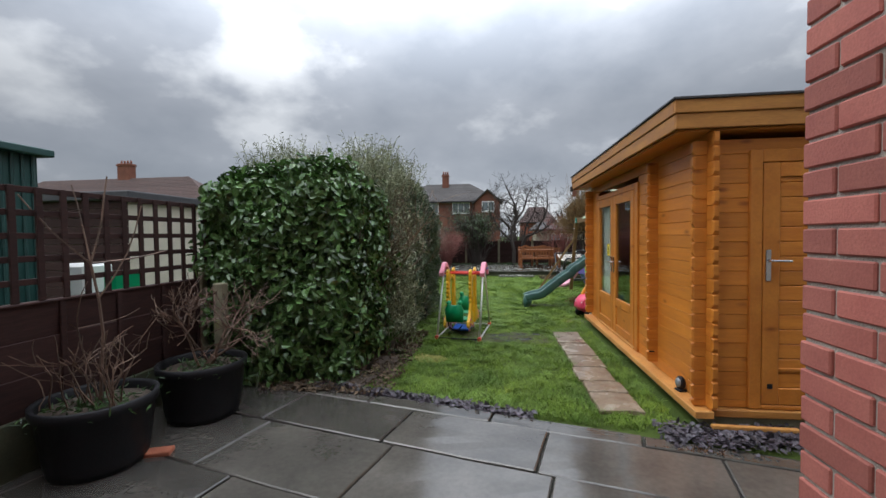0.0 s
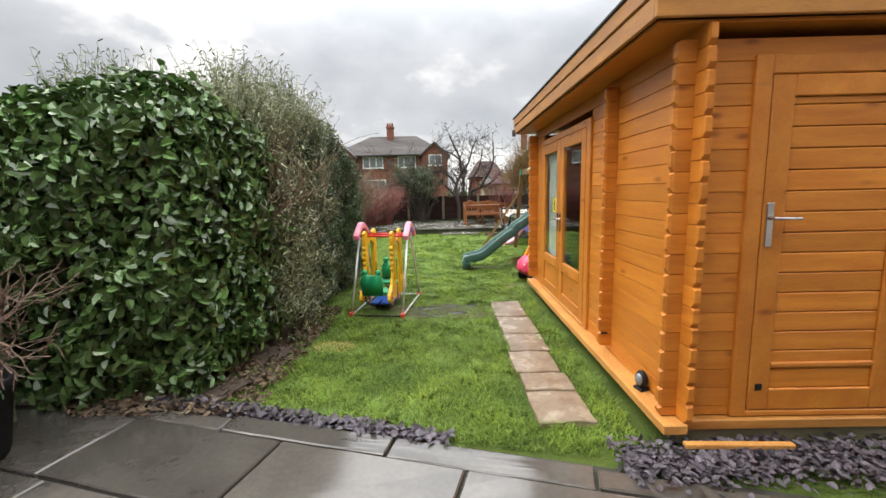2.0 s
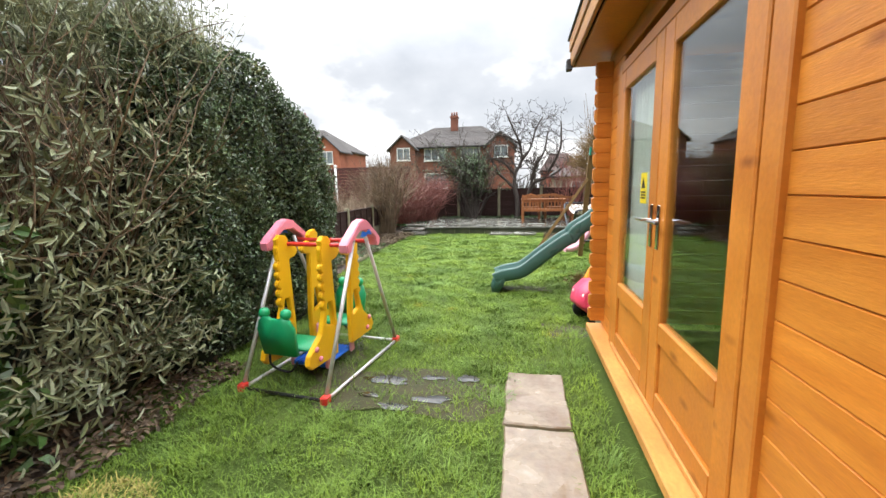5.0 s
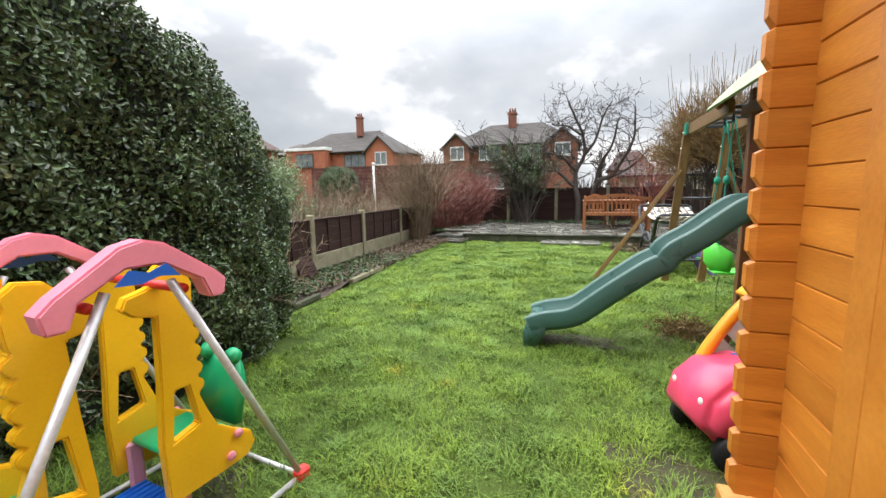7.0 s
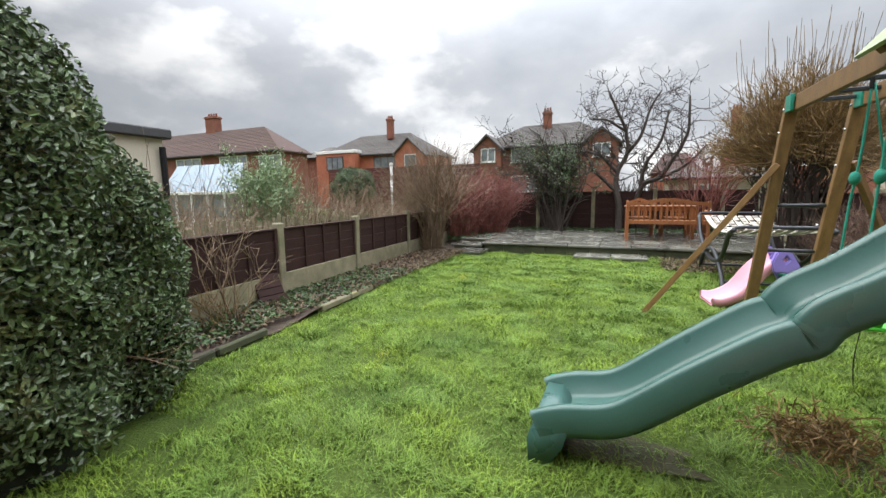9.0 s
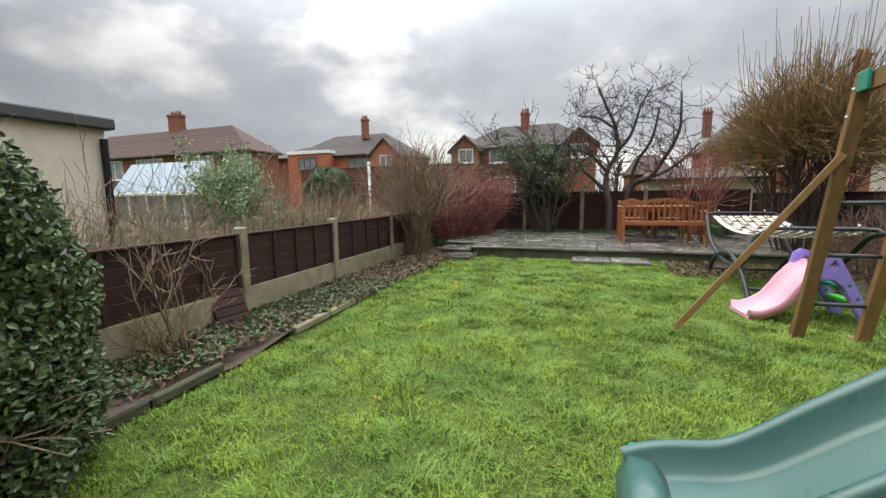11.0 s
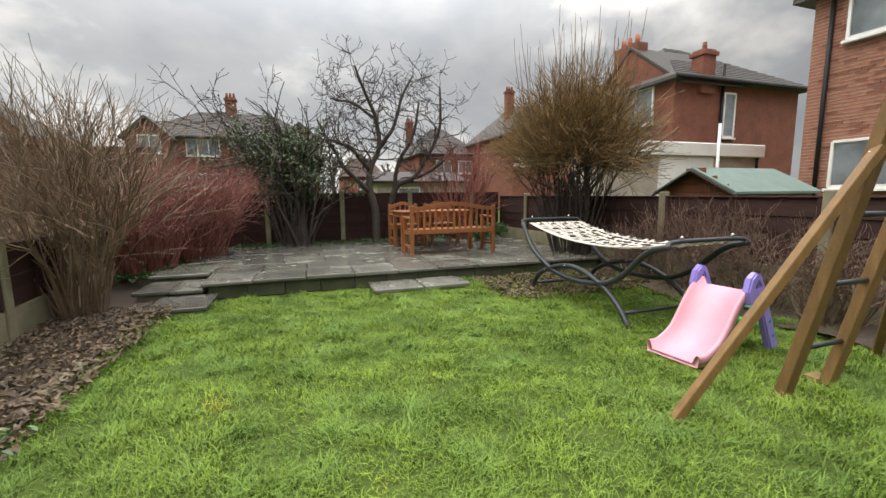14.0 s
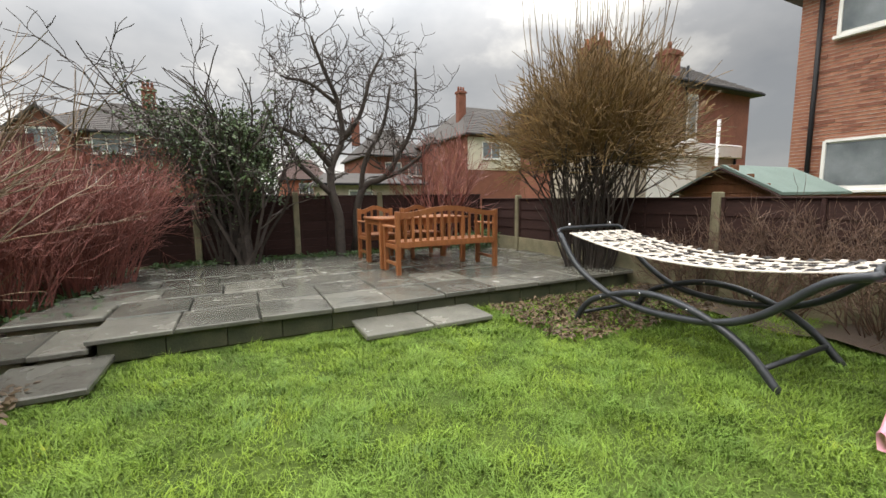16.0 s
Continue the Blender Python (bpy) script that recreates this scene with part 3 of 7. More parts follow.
for q, (px_, py_, a, b) in enumerate(PUDDLES):
    blob("puddle", (px_, py_), a * 0.9, b * 0.9, 0.017, WATER, "shallow puddle on the muddy lawn", "puddle", 40 + q)

# soil of the borders
rngb = np.random.default_rng(8)
bx, by = np.linspace(0, 1, 14), np.linspace(8.4, 20.0, 60)
BX, BY = np.meshgrid(bx, by)
XX = -3.45 + BX * (bed_edge(BY) + 3.45)
ZZ = 0.035 + 0.03 * rngb.random(XX.shape) + 0.03 * np.sin(3 * BY)
ib = np.arange(XX.size).reshape(XX.shape)
raw("planting_bed", np.stack([XX, BY, ZZ], -1).reshape(-1, 3), np.stack([ib[:-1, :-1], ib[:-1, 1:], ib[1:, 1:], ib[1:, :-1]], -1).reshape(-1, 4), SOIL,
    label="dark bare soil border along the fence", category="flower bed", kind="structure", smooth=True)
XX = -3.3 + BX * np.where(BY < 13.5, 2.0, 1.6)
BY2 = 4.0 + (BY - 8.4) / 11.6 * 4.2
XX2 = np.where(BX > 0.99, XX + 0.12 * np.sin(3 * BY2), XX)
raw("hedge_bed", np.stack([XX2, BY2, ZZ * 0.8 - 0.01], -1).reshape(-1, 3), np.stack([ib[:-1, :-1], ib[:-1, 1:], ib[1:, 1:], ib[1:, :-1]], -1).reshape(-1, 4), SOIL,
    label="dark soil strip under the hedge", category="flower bed", kind="structure", smooth=True)
BX3 = 3.45 + BX * 0.85
BY3 = 10.0 + (BY - 8.4) / 11.6 * 5.75
raw("fence_bed", np.stack([BX3, BY3, ZZ * 0.7], -1).reshape(-1, 3), np.stack([ib[:-1, :-1], ib[:-1, 1:], ib[1:, 1:], ib[1:, :-1]], -1).reshape(-1, 4), SOIL,
    label="narrow soil strip below the fence shrubs", category="flower bed", kind="structure", smooth=True)


def litter(name, n, fx, fy, fz, mat, L, W, label, seed, up=1.0, category="leaf litter"):
    r = np.random.default_rng(seed)
    P = np.stack([fx(r, n), fy(r, n), np.zeros(n)], -1)
    P[:, 2] = fz(P[:, 0], P[:, 1])
    V, Fc = leaves(P, np.tile([[0, 0, up]], (n, 1)), L, W, r, jitter=0.5)
    return raw(name, V, Fc, mat, label=label, category=category, kind="stuff")


litter("leaf_litter", 7000, lambda r, n: -3.1 + 1.1 * r.random(n) ** 0.9, lambda r, n: r.uniform(8.7, 15.4, n), lambda x, y: 0.085, DEADLEAF, 0.05, 0.03, "brown fallen leaves on the border", 5)
litter("ground_ivy", 2300, lambda r, n: -2.9 + 0.9 * r.random(n), lambda r, n: 8.9 + 3.9 * r.random(n) ** 1.3, lambda x, y: 0.1, IVY, 0.05, 0.03, "low green ground ivy in the border", 6, category="ground cover")
litter("leaf_litter", 3600, lambda r, n: r.uniform(-2.4, -1.05, n), lambda r, n: r.uniform(3.85, 6.5, n), lambda x, y: 0.04, DEADLEAF, 0.05, 0.03, "brown fallen leaves below the hedge", 7)
litter("ground_ivy", 1600, lambda r, n: r.uniform(-3.1, -2.0, n), lambda r, n: r.uniform(16.6, 19.6, n), lambda x, y: 0.18, IVY, 0.07, 0.05, "low green ground cover beside the terrace", 9, category="ground cover")
litter("ground_ivy", 1300, lambda r, n: r.uniform(-2.0, 3.6, n), lambda r, n: r.normal(19.5, 0.13, n), lambda x, y: 0.24, IVY, 0.08, 0.04, "tufts of green leaves along the back fence", 10, category="ground cover")
litter("leaf_litter", 2600, lambda r, n: r.uniform(1.6, 4.1, n), lambda r, n: r.uniform(14.4, 15.7, n), lambda x, y: 0.05, DEADLEAF, 0.05, 0.03, "brown leaves below the raised terrace", 11)

# ---------------------------------------------------------------- hedge: three shrubs grown together
HEDGE = [  # y, half width in x, centre x, height
    (4.15, 0.80, -2.35, 2.15), (4.5, 0.95, -2.35, 2.34), (5.2, 0.98, -2.33, 2.4), (6.0, 0.98, -2.30, 2.45),
    (6.8, 1.05, -2.28, 2.56), (7.4, 1.1, -2.25, 2.55), (7.9, 1.1, -2.2, 2.3), (8.3, 1.02, -2.2, 2.0), (8.65, 0.85, -2.2, 1.6), (8.95, 0.5, -2.15, 1.0)]
hy = np.array([h[0] for h in HEDGE])


def hedge_section(y):
    return [np.interp(y, hy, [h[i] for h in HEDGE]) for i in (1, 2, 3)]


def hedge_surface(y, u):
    """u 0..1 round the section from the ground on the garden side, over the top, to the far side"""
    hw, cx, ht = hedge_section(y)
    a = np.pi * u
    e = 0.34
    cx_ = np.sign(np.cos(a)) * np.abs(np.cos(a)) ** e
    cz_ = np.abs(np.sin(a)) ** e
    bulge = 1 + 0.05 * np.sin(5 * y + 3 * u) + 0.04 * np.sin(11 * y - 7 * u)
    return np.stack([cx + hw * cx_ * bulge * (0.9 + 0.1 * cz_), y, ht * cz_ * (1 + 0.03 * np.sin(7 * y + 1))], -1)


hedge = thing("hedge", "tall dense evergreen hedge of laurel, willow-leaved shrub and privet", "hedge", (-2.3, 6.5, 0))


def hedge_part(name, seed, n, y0, y1, L, W, mat, label, jitter, fluff, front=False, droop=0.0, airy=False):
    r = np.random.default_rng(seed)
    y = r.uniform(y0, y1, n)
    tu = np.linspace(0, 1, 400)
    tp = hedge_surface(np.full(400, (y0 + y1) / 2), tu)
    arc = np.concatenate([[0], np.cumsum(np.linalg.norm(np.diff(tp, axis=0), axis=1))])
    u = np.interp(r.uniform(0, 0.78, n) * arc[-1], arc, tu)
    P = hedge_surface(y, u)
    Q = hedge_surface(y, np.clip(u + 0.01, 0, 1))
    T = Q - P
    N = np.stack([T[:, 2], np.zeros(n), -T[:, 0]], -1)
    N /= np.linalg.norm(N, axis=1, keepdims=True) + 1e-9
    if front:
        k = n // 2
        hw, cx, ht = hedge_section(np.full(k, y0))
        P[:k] = np.stack([cx + hw * r.uniform(-1, 1, k), np.full(k, y0) + 0.06 * r.normal(size=k), ht * r.uniform(0.02, 1.0, k)], -1)
        P[:k, 1] += 0.1 * np.sin(6 * P[:k, 0]) * np.sin(5 * P[:k, 2]) + 0.25 * np.maximum(P[:k, 2] / 2.3 - .8, 0)
        N[:k] = (0, -1, 0.15)
    depth = fluff * (r.random(n) ** 1.6 * 2.2 - 1.3)
    clump = 0.07 * np.sin(9 * P[:, 1] + 2 * P[:, 2]) * np.sin(8 * P[:, 2] + 3 * P[:, 0])
    P = P + N * (depth + clump)[:, None]
    if airy:
        keep = r.random(n) > np.clip((P[:, 2] - 1.5) * 1.0, 0, .72)
        P, N = P[keep], N[keep]
    P -= np.array([-2.3, 6.5, 0])
    P[:, 2] = np.maximum(P[:, 2], 0.03)
    V, Fc = leaves(P, N, L, W, r, jitter=jitter, droop=droop)
    raw(name, V, Fc, mat, hedge, label, kind="stuff")


hedge_part("laurel_leaves", 1, 17500, 4.12, 5.25, 0.095, 0.058, LAUREL, "glossy dark green laurel leaves", 0.55, 0.09, front=True, droop=0.5)
hedge_part("willow_leaves", 2, 19000, 5.05, 6.35, 0.085, 0.02, OLIVE, "narrow grey-green leaves", 1.0, 0.3, airy=True)
hedge_part("privet_leaves", 3, 105000, 6.0, 8.97, 0.036, 0.021, PRIVET, "tiny dark clipped privet leaves", 0.8, 0.06)
# dark shell under the leaves, painted so that gaps read as shade
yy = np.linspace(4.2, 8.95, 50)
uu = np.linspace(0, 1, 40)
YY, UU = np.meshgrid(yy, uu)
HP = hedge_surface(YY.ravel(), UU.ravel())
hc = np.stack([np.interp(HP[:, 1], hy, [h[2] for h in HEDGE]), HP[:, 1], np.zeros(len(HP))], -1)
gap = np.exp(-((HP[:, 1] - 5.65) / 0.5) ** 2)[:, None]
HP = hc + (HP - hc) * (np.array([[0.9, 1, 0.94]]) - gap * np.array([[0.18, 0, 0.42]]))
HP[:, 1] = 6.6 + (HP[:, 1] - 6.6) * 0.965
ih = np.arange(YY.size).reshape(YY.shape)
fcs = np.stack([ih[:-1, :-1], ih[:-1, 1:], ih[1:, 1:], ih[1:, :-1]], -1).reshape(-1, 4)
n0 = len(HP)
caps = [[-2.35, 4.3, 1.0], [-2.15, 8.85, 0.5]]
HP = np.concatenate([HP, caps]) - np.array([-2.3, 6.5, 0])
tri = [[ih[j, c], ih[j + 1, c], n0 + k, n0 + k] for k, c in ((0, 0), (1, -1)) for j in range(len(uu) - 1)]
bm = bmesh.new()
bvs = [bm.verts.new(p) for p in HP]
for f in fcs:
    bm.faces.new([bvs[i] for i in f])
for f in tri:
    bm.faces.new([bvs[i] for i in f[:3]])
part("inner_foliage", bm, CORE, hedge, "near-black shell painted as the shade inside the hedge", smooth=True)
# loose shoots above the top
r = np.random.default_rng(12)
out = []
for k in range(1500):
    y = r.uniform(4.9, 6.9)
    p = hedge_surface(np.array([y]), np.array([r.uniform(0.2, 0.7)]))[0] - np.array([-2.3, 6.5, 0.05])
    d = np.array([r.normal(0, .35), r.normal(0, .35), 1.0])
    q = p + d / np.linalg.norm(d) * r.uniform(.12, .62)
    out.append((p, q, .003, .0015))
twigmesh("shoot_tangle", out, OLIVE, hedge, "loose upright shoots", kind="stuff")
P = np.array([s[0] + (s[1] - s[0]) * f for s in out for f in (.3, .5, .7, .85, 1.0)])
V, Fc = leaves(P, np.tile([[0, 0, 1.0]], (len(P), 1)), 0.06, 0.013, r, jitter=1.2)
raw("shoot_leaves", V, Fc, OLIVE, hedge, kind="stuff")
# the willow-leaved shrub is open enough to show its branches
out = []
for k in range(150):
    p = np.array([r.normal(.25, .2), r.uniform(-1.4, -.35), r.uniform(.1, .5)])
    grow(r, p, (r.normal(.25, .3), r.normal(0, .25), 1), r.uniform(.8, 1.2), 0.009, 2, out, 0.12, 0.1, (1, 2), .45, .6)
twigmesh("branch_tangle", out, TWIG, hedge, "grey-brown branches of the open shrub", kind="stuff")
# low bare stems at the foot
out = []
for k in range(160):
    y = r.uniform(5.0, 8.6)
    p = np.array([-1.75 + r.normal(0, .08), y, 0]) - np.array([-2.3, 6.5, 0])
    grow(r, p, (0.35, r.normal(0, .3), 1), 0.5, 0.006, 1, out, 0.25, 0.1)
twigmesh("bare_stem_tangle", out, TWIG, hedge, "bare brown stems at the foot", kind="stuff")

# ---------------------------------------------------------------- fences
def fence_run(name, a, b, z0, z1, board, label, bays, posts_at, slat=0.16, postw=0.1, posth=0.06, upright=0.45, trellis=None, rails=5):
    """Panels between concrete posts from a to b (x, y); board: top of the gravel board."""
    fence = thing(name, label, "fence", (a[0], a[1], 0), kind="structure")
    a, b = Vector((*a, 0)), Vector((*b, 0))
    L = (b - a).length
    d = (b - a).normalized()
    ang = math.atan2(d.y, d.x)
    m = Matrix.Rotation(ang, 4, "Z")
    cuts = [0.0, *posts_at, L]
    for p in posts_at:
        part("post", boxm((p - postw / 2, -postw / 2, 0), (p + postw / 2, postw / 2, z1 + posth), 0.012, m), CONCRETE, fence)
    for s, e in zip(cuts, cuts[1:]):
        s, e = s + postw / 2, e - postw / 2
        if e - s < 0.1:
            continue
        # boards below the trellis carry that corner's shade in their colour
        part("gravel_board", boxm((s, -0.025, 0), (e, 0.025, board), 0.006, m), MOSSSHADE if trellis else CONCRETE, fence)
        n = max(1, round((z1 - 0.03 - z0) / slat))
        h = (z1 - 0.03 - z0) / n
        for i in range(n):
            bm = bmesh.new()
            mm = m @ Matrix.Translation((0, 0, z0 + h * (i + .5))) @ Matrix.Rotation(radians(5), 4, "X")
            box(bm, (s, -0.008, -h * 0.56), (e, 0.008, h * 0.56), 0.003, mm)
            part("slat", bm, DARKWOOD, fence)
        k = max(2, round((e - s) / upright) + 1)
        for i in range(k):
            x = s + 0.025 + (e - s - 0.05) * i / (k - 1)
            for sd in (-1, 1):
                part("batten", boxm((x - 0.02, sd * 0.022 - 0.01, z0), (x + 0.02, sd * 0.022 + 0.01, z1 - 0.02), 0.004, m), DARKWOOD, fence)
        part("capping", boxm((s, -0.035, z1 - 0.02), (e, 0.035, z1), 0.005, m), DARKWOOD, fence)
        if trellis:
            kx = max(2, round((e - s) / 0.165))
            for i in range(kx + 1):
                x = s + 0.03 + (e - s - 0.06) * i / kx
                part("trellis_bar", boxm((x - 0.022, -0.02, z1), (x + 0.022, 0.0, trellis), 0.003, m), DARKWOOD, fence)
            kz = max(2, round((trellis - z1) / 0.165))
            for i in range(1, kz + 1):
                z = z1 + (trellis - z1) * i / kz
                part("trellis_bar", boxm((s, 0.0, z - 0.042), (e, 0.02, z), 0.003, m), DARKWOOD, fence)
    return fence


fence_run("fence_border", (-2.62, 8.2), (-3.35, 19.8), 0.34, 0.88, 0.33, "low dark brown panel fence with pale concrete posts", 5, [0.9, 2.72, 4.42, 6.35, 8.2, 10.05], slat=0.14)
fence_run("fence_back", (-3.4, 19.85), (4.1, 19.8), 0.2, 1.3, 0.2, "dark brown timber panel fence behind the terrace", 5, [0.45, 2.02, 3.58, 5.15, 6.7])
fence_run("fence_side", (4.3, 7.5), (4.1, 19.8), 0.46, 1.2, 0.45, "dark brown panel fence on tall concrete gravel boards", 6, [1.65, 3.5, 5.37, 7.31, 9.15, 11.0], upright=0.9)
fence_run("fence_trellis", (-3.12, -2.6), (-3.12, 5.2), 0.40, 1.15, 0.39, "dark brown panel fence topped with square trellis", 4, [1.0, 2.83, 4.66, 6.62], trellis=1.93, slat=0.24)

# edging of the left border
edging = thing("border_edging", "weathered timber and stone edging along the lawn", "edging", (0, 0, 0), kind="structure")
for k, (y0, y1, w) in enumerate(((8.75, 9.3, .05), (9.32, 9.85, .05), (10.65, 11.2, .09), (11.22, 11.75, .09), (12.3, 12.9, .08), (13.3, 13.8, .08))):
    bm = bmesh.new()
    beam(bm, (bed_edge(y0) - .02, y0, .045), (bed_edge(y1) - .02, y1, .045), w, 0.07, bevel=.012)
    part("edging_board", bm, MOSSSHADE if k < 2 else CONCRETE, edging)

# ---------------------------------------------------------------- patio by the house
patio = thing("patio", "wet dark grey stone flag patio", "patio", (0, 0, 0), kind="structure")
mp_ = Matrix.Translation(PATIO_O) @ Matrix.Rotation(PATIO_A, 4, "Z")
part("patio_bed", boxm((-3.2, -7.5, -0.06), (6.0, 0.02, -0.004), 0, mp_), JOINT, patio, "dark jointing between the flags")
r = random.Random(4)
PATIO_ROWS = ((0.0, -0.2, 0.76), (-0.2, -0.8, -0.04), (-0.8, -1.52, 0.05), (-1.52, -2.2, 0.5), (-2.2, -2.9, -0.1), (-2.9, -3.6, 0.3), (-3.6, -4.3, 0.0))
for j, (v1, v0, off) in enumerate(PATIO_ROWS):
    x = off - 1.16 * 3
    while x < 5.4:
        w = 1.16 + (r.uniform(-.06, .06) if abs(x) > 1.3 else 0.0)
        z = 0.022 + r.uniform(-.004, .006)
        vv = v1 - (r.uniform(0, .05) if j == 0 else 0)
        gap = r.uniform(.005, .011)
        bm = boxm((x + gap, v0 + gap, -0.03), (x + w - gap, vv - gap, z), 0.008, mp_)
        bmesh.ops.subdivide_edges(bm, edges=[e for e in bm.edges if e.calc_length() > .15], cuts=4, use_grid_fill=True)
        for v in bm.verts:
            v.co += 0.004 * noise.noise_vector(v.co * 3) + 0.004 * noise.noise_vector(v.co * 11)
        part("flagstone", bm, SLAB, patio)
        x += w

stones = thing("stepping_stones", "row of wet buff sandstone stepping flags in grass", "path", (0, 0, 0), kind="structure")
for y0, y1 in ((3.69, 4.11), (4.13, 4.43), (4.45, 4.88), (4.9, 5.36), (5.38, 5.95), (5.97, 6.64)):
    dx = r.uniform(-.015, .015)
    bm = boxm((0.88 + dx, y0, -0.03), (1.26 + dx, y1 - .01, 0.03), 0.008)
    bmesh.ops.subdivide_edges(bm, edges=bm.edges[:], cuts=3, use_grid_fill=True)
    for v in bm.verts:
        v.co += 0.012 * noise.noise_vector(v.co * 9)
    part("flagstone", bm, STONE, stones)

# ---------------------------------------------------------------- raised terrace at the back
TZ = 0.22
terrace = thing("terrace", "raised grey stone flag terrace with a concrete block edge", "terrace", (0, 0, 0), kind="structure")
part("terrace_fill", boxm((-1.78, 15.88, 0), (4.05, 19.6, TZ - 0.035)), JOINT, terrace, "dark bed below the flags")
x = -1.8
while x < 3.9:
    w = min(0.44, 4.0 - x)
    part("edge_block", boxm((x + .003, 15.82, 0), (x + w - .003, 15.92, TZ - .04 + r.uniform(-.006, .0)), 0.006), MOSSSHADE, terrace)
    x += w
yrows = [15.77, 16.38, 17.0, 17.6, 18.2, 18.82, 19.45]
for j, (y0, y1) in enumerate(zip(yrows, yrows[1:])):
    x = -1.87 + (-.62 if j >= 2 else 0) + (0.0, .3, 0.0, .22, .0, .3)[j] * (j > 0)
    if j == 1:
        x = -1.87
    while x < 3.95:
        w = min(r.choice((0.6, 0.61, 0.63, 0.92)) if j else (0.6, .58, .64, .62)[r.randrange(4)], 4.06 - x)
        if w > 0.12:
            bm = boxm((x + .006, y0 + .009, TZ - .05), (x + w - .009, y1 - .009, TZ + r.uniform(-.008, .006)), 0.008)
            for v in bm.verts:
                v.co += 0.006 * noise.noise_vector(v.co * 3)
            part("flagstone", bm, DECKSLAB, terrace)
        x += w
for lab, lo, hi in (("low", (-2.28, 15.13, 0), (-1.68, 15.78, .085)), ("mid", (-2.58, 15.8, 0), (-2.2, 16.45, .15)), ("mid", (-2.19, 15.78, 0), (-1.84, 16.45, .15)), ("top", (-2.6, 16.5, .1), (-1.9, 17.0, .22)),
                    ("s", (.14, 15.28, 0), (.78, 15.8, .075)), ("s", (.8, 15.28, 0), (1.42, 15.8, .078))):
    part("step_slab", boxm((*lo[:2], max(hi[2] - .05, 0)), hi, 0.01), DECKSLAB, terrace)
    if hi[2] > .06:
        part("step_riser", boxm((lo[0] + .04, lo[1] + .05, 0), (hi[0] - .04, hi[1] - .02, hi[2] - .05), 0.004), CONCRETE, terrace)

# ---------------------------------------------------------------- log cabin
CX, CY0, CY1, CZ = 1.665, 3.50, 7.33, 0.17
LOG, LT = 0.1145, 0.045
cabin = thing("log_cabin", "orange-stained timber log cabin with overhanging flat roof", "summerhouse", (CX, CY0, 0))
cm = Matrix.Translation((-CX, -CY0, 0))
part("foundation", boxm((CX - .02, CY0 - .02, 0), (4.16, CY1 + .05, .11), .01, cm), CONCRETE, cabin, "low dark foundation")
part("sill", boxm((CX - .12, CY0 - .1, .105), (CX + .02, CY1 + .1, .165), .006, cm), SILL, cabin, "pale yellow timber sill")
part("sill", boxm((CX + .02, CY0 - .05, .105), (4.18, CY0 + .03, .165), .006, cm), FASCIA, cabin)
log_mesh = {}


def log(axis, p, q, fixed, z, h=LOG):
    """One wall log with grooved edges; its free ends are notched below."""
    key = (axis, round(q - p, 3), round(h, 3))
    if key not in log_mesh:
        L = q - p
        prof = [(-LT / 2, 0.004), (-LT / 2 + .006, 0), (LT / 2 - .006, 0), (LT / 2, 0.004), (LT / 2, h - .004), (LT / 2 - .006, h - .001), (-LT / 2 + .006, h - .001), (-LT / 2, h - .004)]
        bm = bmesh.new()
        cutx = [(0.0, 0.03), (0.02, 0.0), (L - .02, 0.0), (L, 0.03)]
        rings = []
        for xx_, lift in cutx:
            ring = []
            for (t, zz_) in prof:
                k = 1 - (0.25 if lift else 0)
                c = (t * k, zz_ + (lift if zz_ < h / 2 else -lift * .35))
                ring.append(bm.verts.new((xx_, c[0], c[1]) if axis == "x" else (c[0], xx_, c[1])))
            rings.append(ring)
        for A, B in zip(rings, rings[1:]):
            for i in range(8):
                bm.faces.new((A[i], A[(i + 1) % 8], B[(i + 1) % 8], B[i]))
        bm.faces.new(rings[0])
        bm.faces.new(rings[-1])
        bmesh.ops.recalc_face_normals(bm, faces=bm.faces[:])
        me = bpy.data.meshes.new("log")
        bm.to_mesh(me)
        bm.free()
        me.materials.append(CABIN)
        log_mesh[key] = me
    ob = new("log", log_mesh[key])
    ob.parent = cabin
    at = (p, fixed, z) if axis == "x" else (fixed, p, z)
    ob.location = Vector(at) - Vector((CX, CY0, 0))
    return ob


NL = 19
EXT = 0.105
DY0, DY1 = 5.08, 6.93       # double door
FX0, FX1 = 2.0, 2.96       # side door, in the front wall
for i in range(NL):
    z = CZ + i * LOG
    dooring = z < 2.12
    if dooring:
        log("y", CY0 - EXT, DY0, CX + LT / 2, z)
        log("y", DY1, CY1 + EXT, CX + LT / 2, z)
    else:
        log("y", CY0 - EXT, CY1 + EXT, CX + LT / 2, z)
    zh = z + LOG / 2
    if zh + LOG < CZ + NL * LOG + .01:
        if zh < 2.06:
            log("x", CX - EXT, FX0, CY0 + LT / 2, zh)
            log("x", FX1, 4.15, CY0 + LT / 2, zh)
        else:
            log("x", CX - EXT, 4.15, CY0 + LT / 2, zh)
        log("x", CX - EXT, 4.15, 4.50, zh)
        log("x", CX - EXT - .022, 4.15, CY1 - LT / 2, zh)
log("x", CX - EXT, FX0, CY0 + LT / 2, CZ, LOG / 2)
log("x", FX1, 4.15, CY0 + LT / 2, CZ, LOG / 2)
part("back_wall", boxm((4.11, CY0, CZ), (4.155, CY1, CZ + NL * LOG), .004, cm), CABIN, cabin)
# floor colour is near-black: the dimness of the closed room is painted in
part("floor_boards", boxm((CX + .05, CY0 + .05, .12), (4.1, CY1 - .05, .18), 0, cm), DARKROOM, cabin)
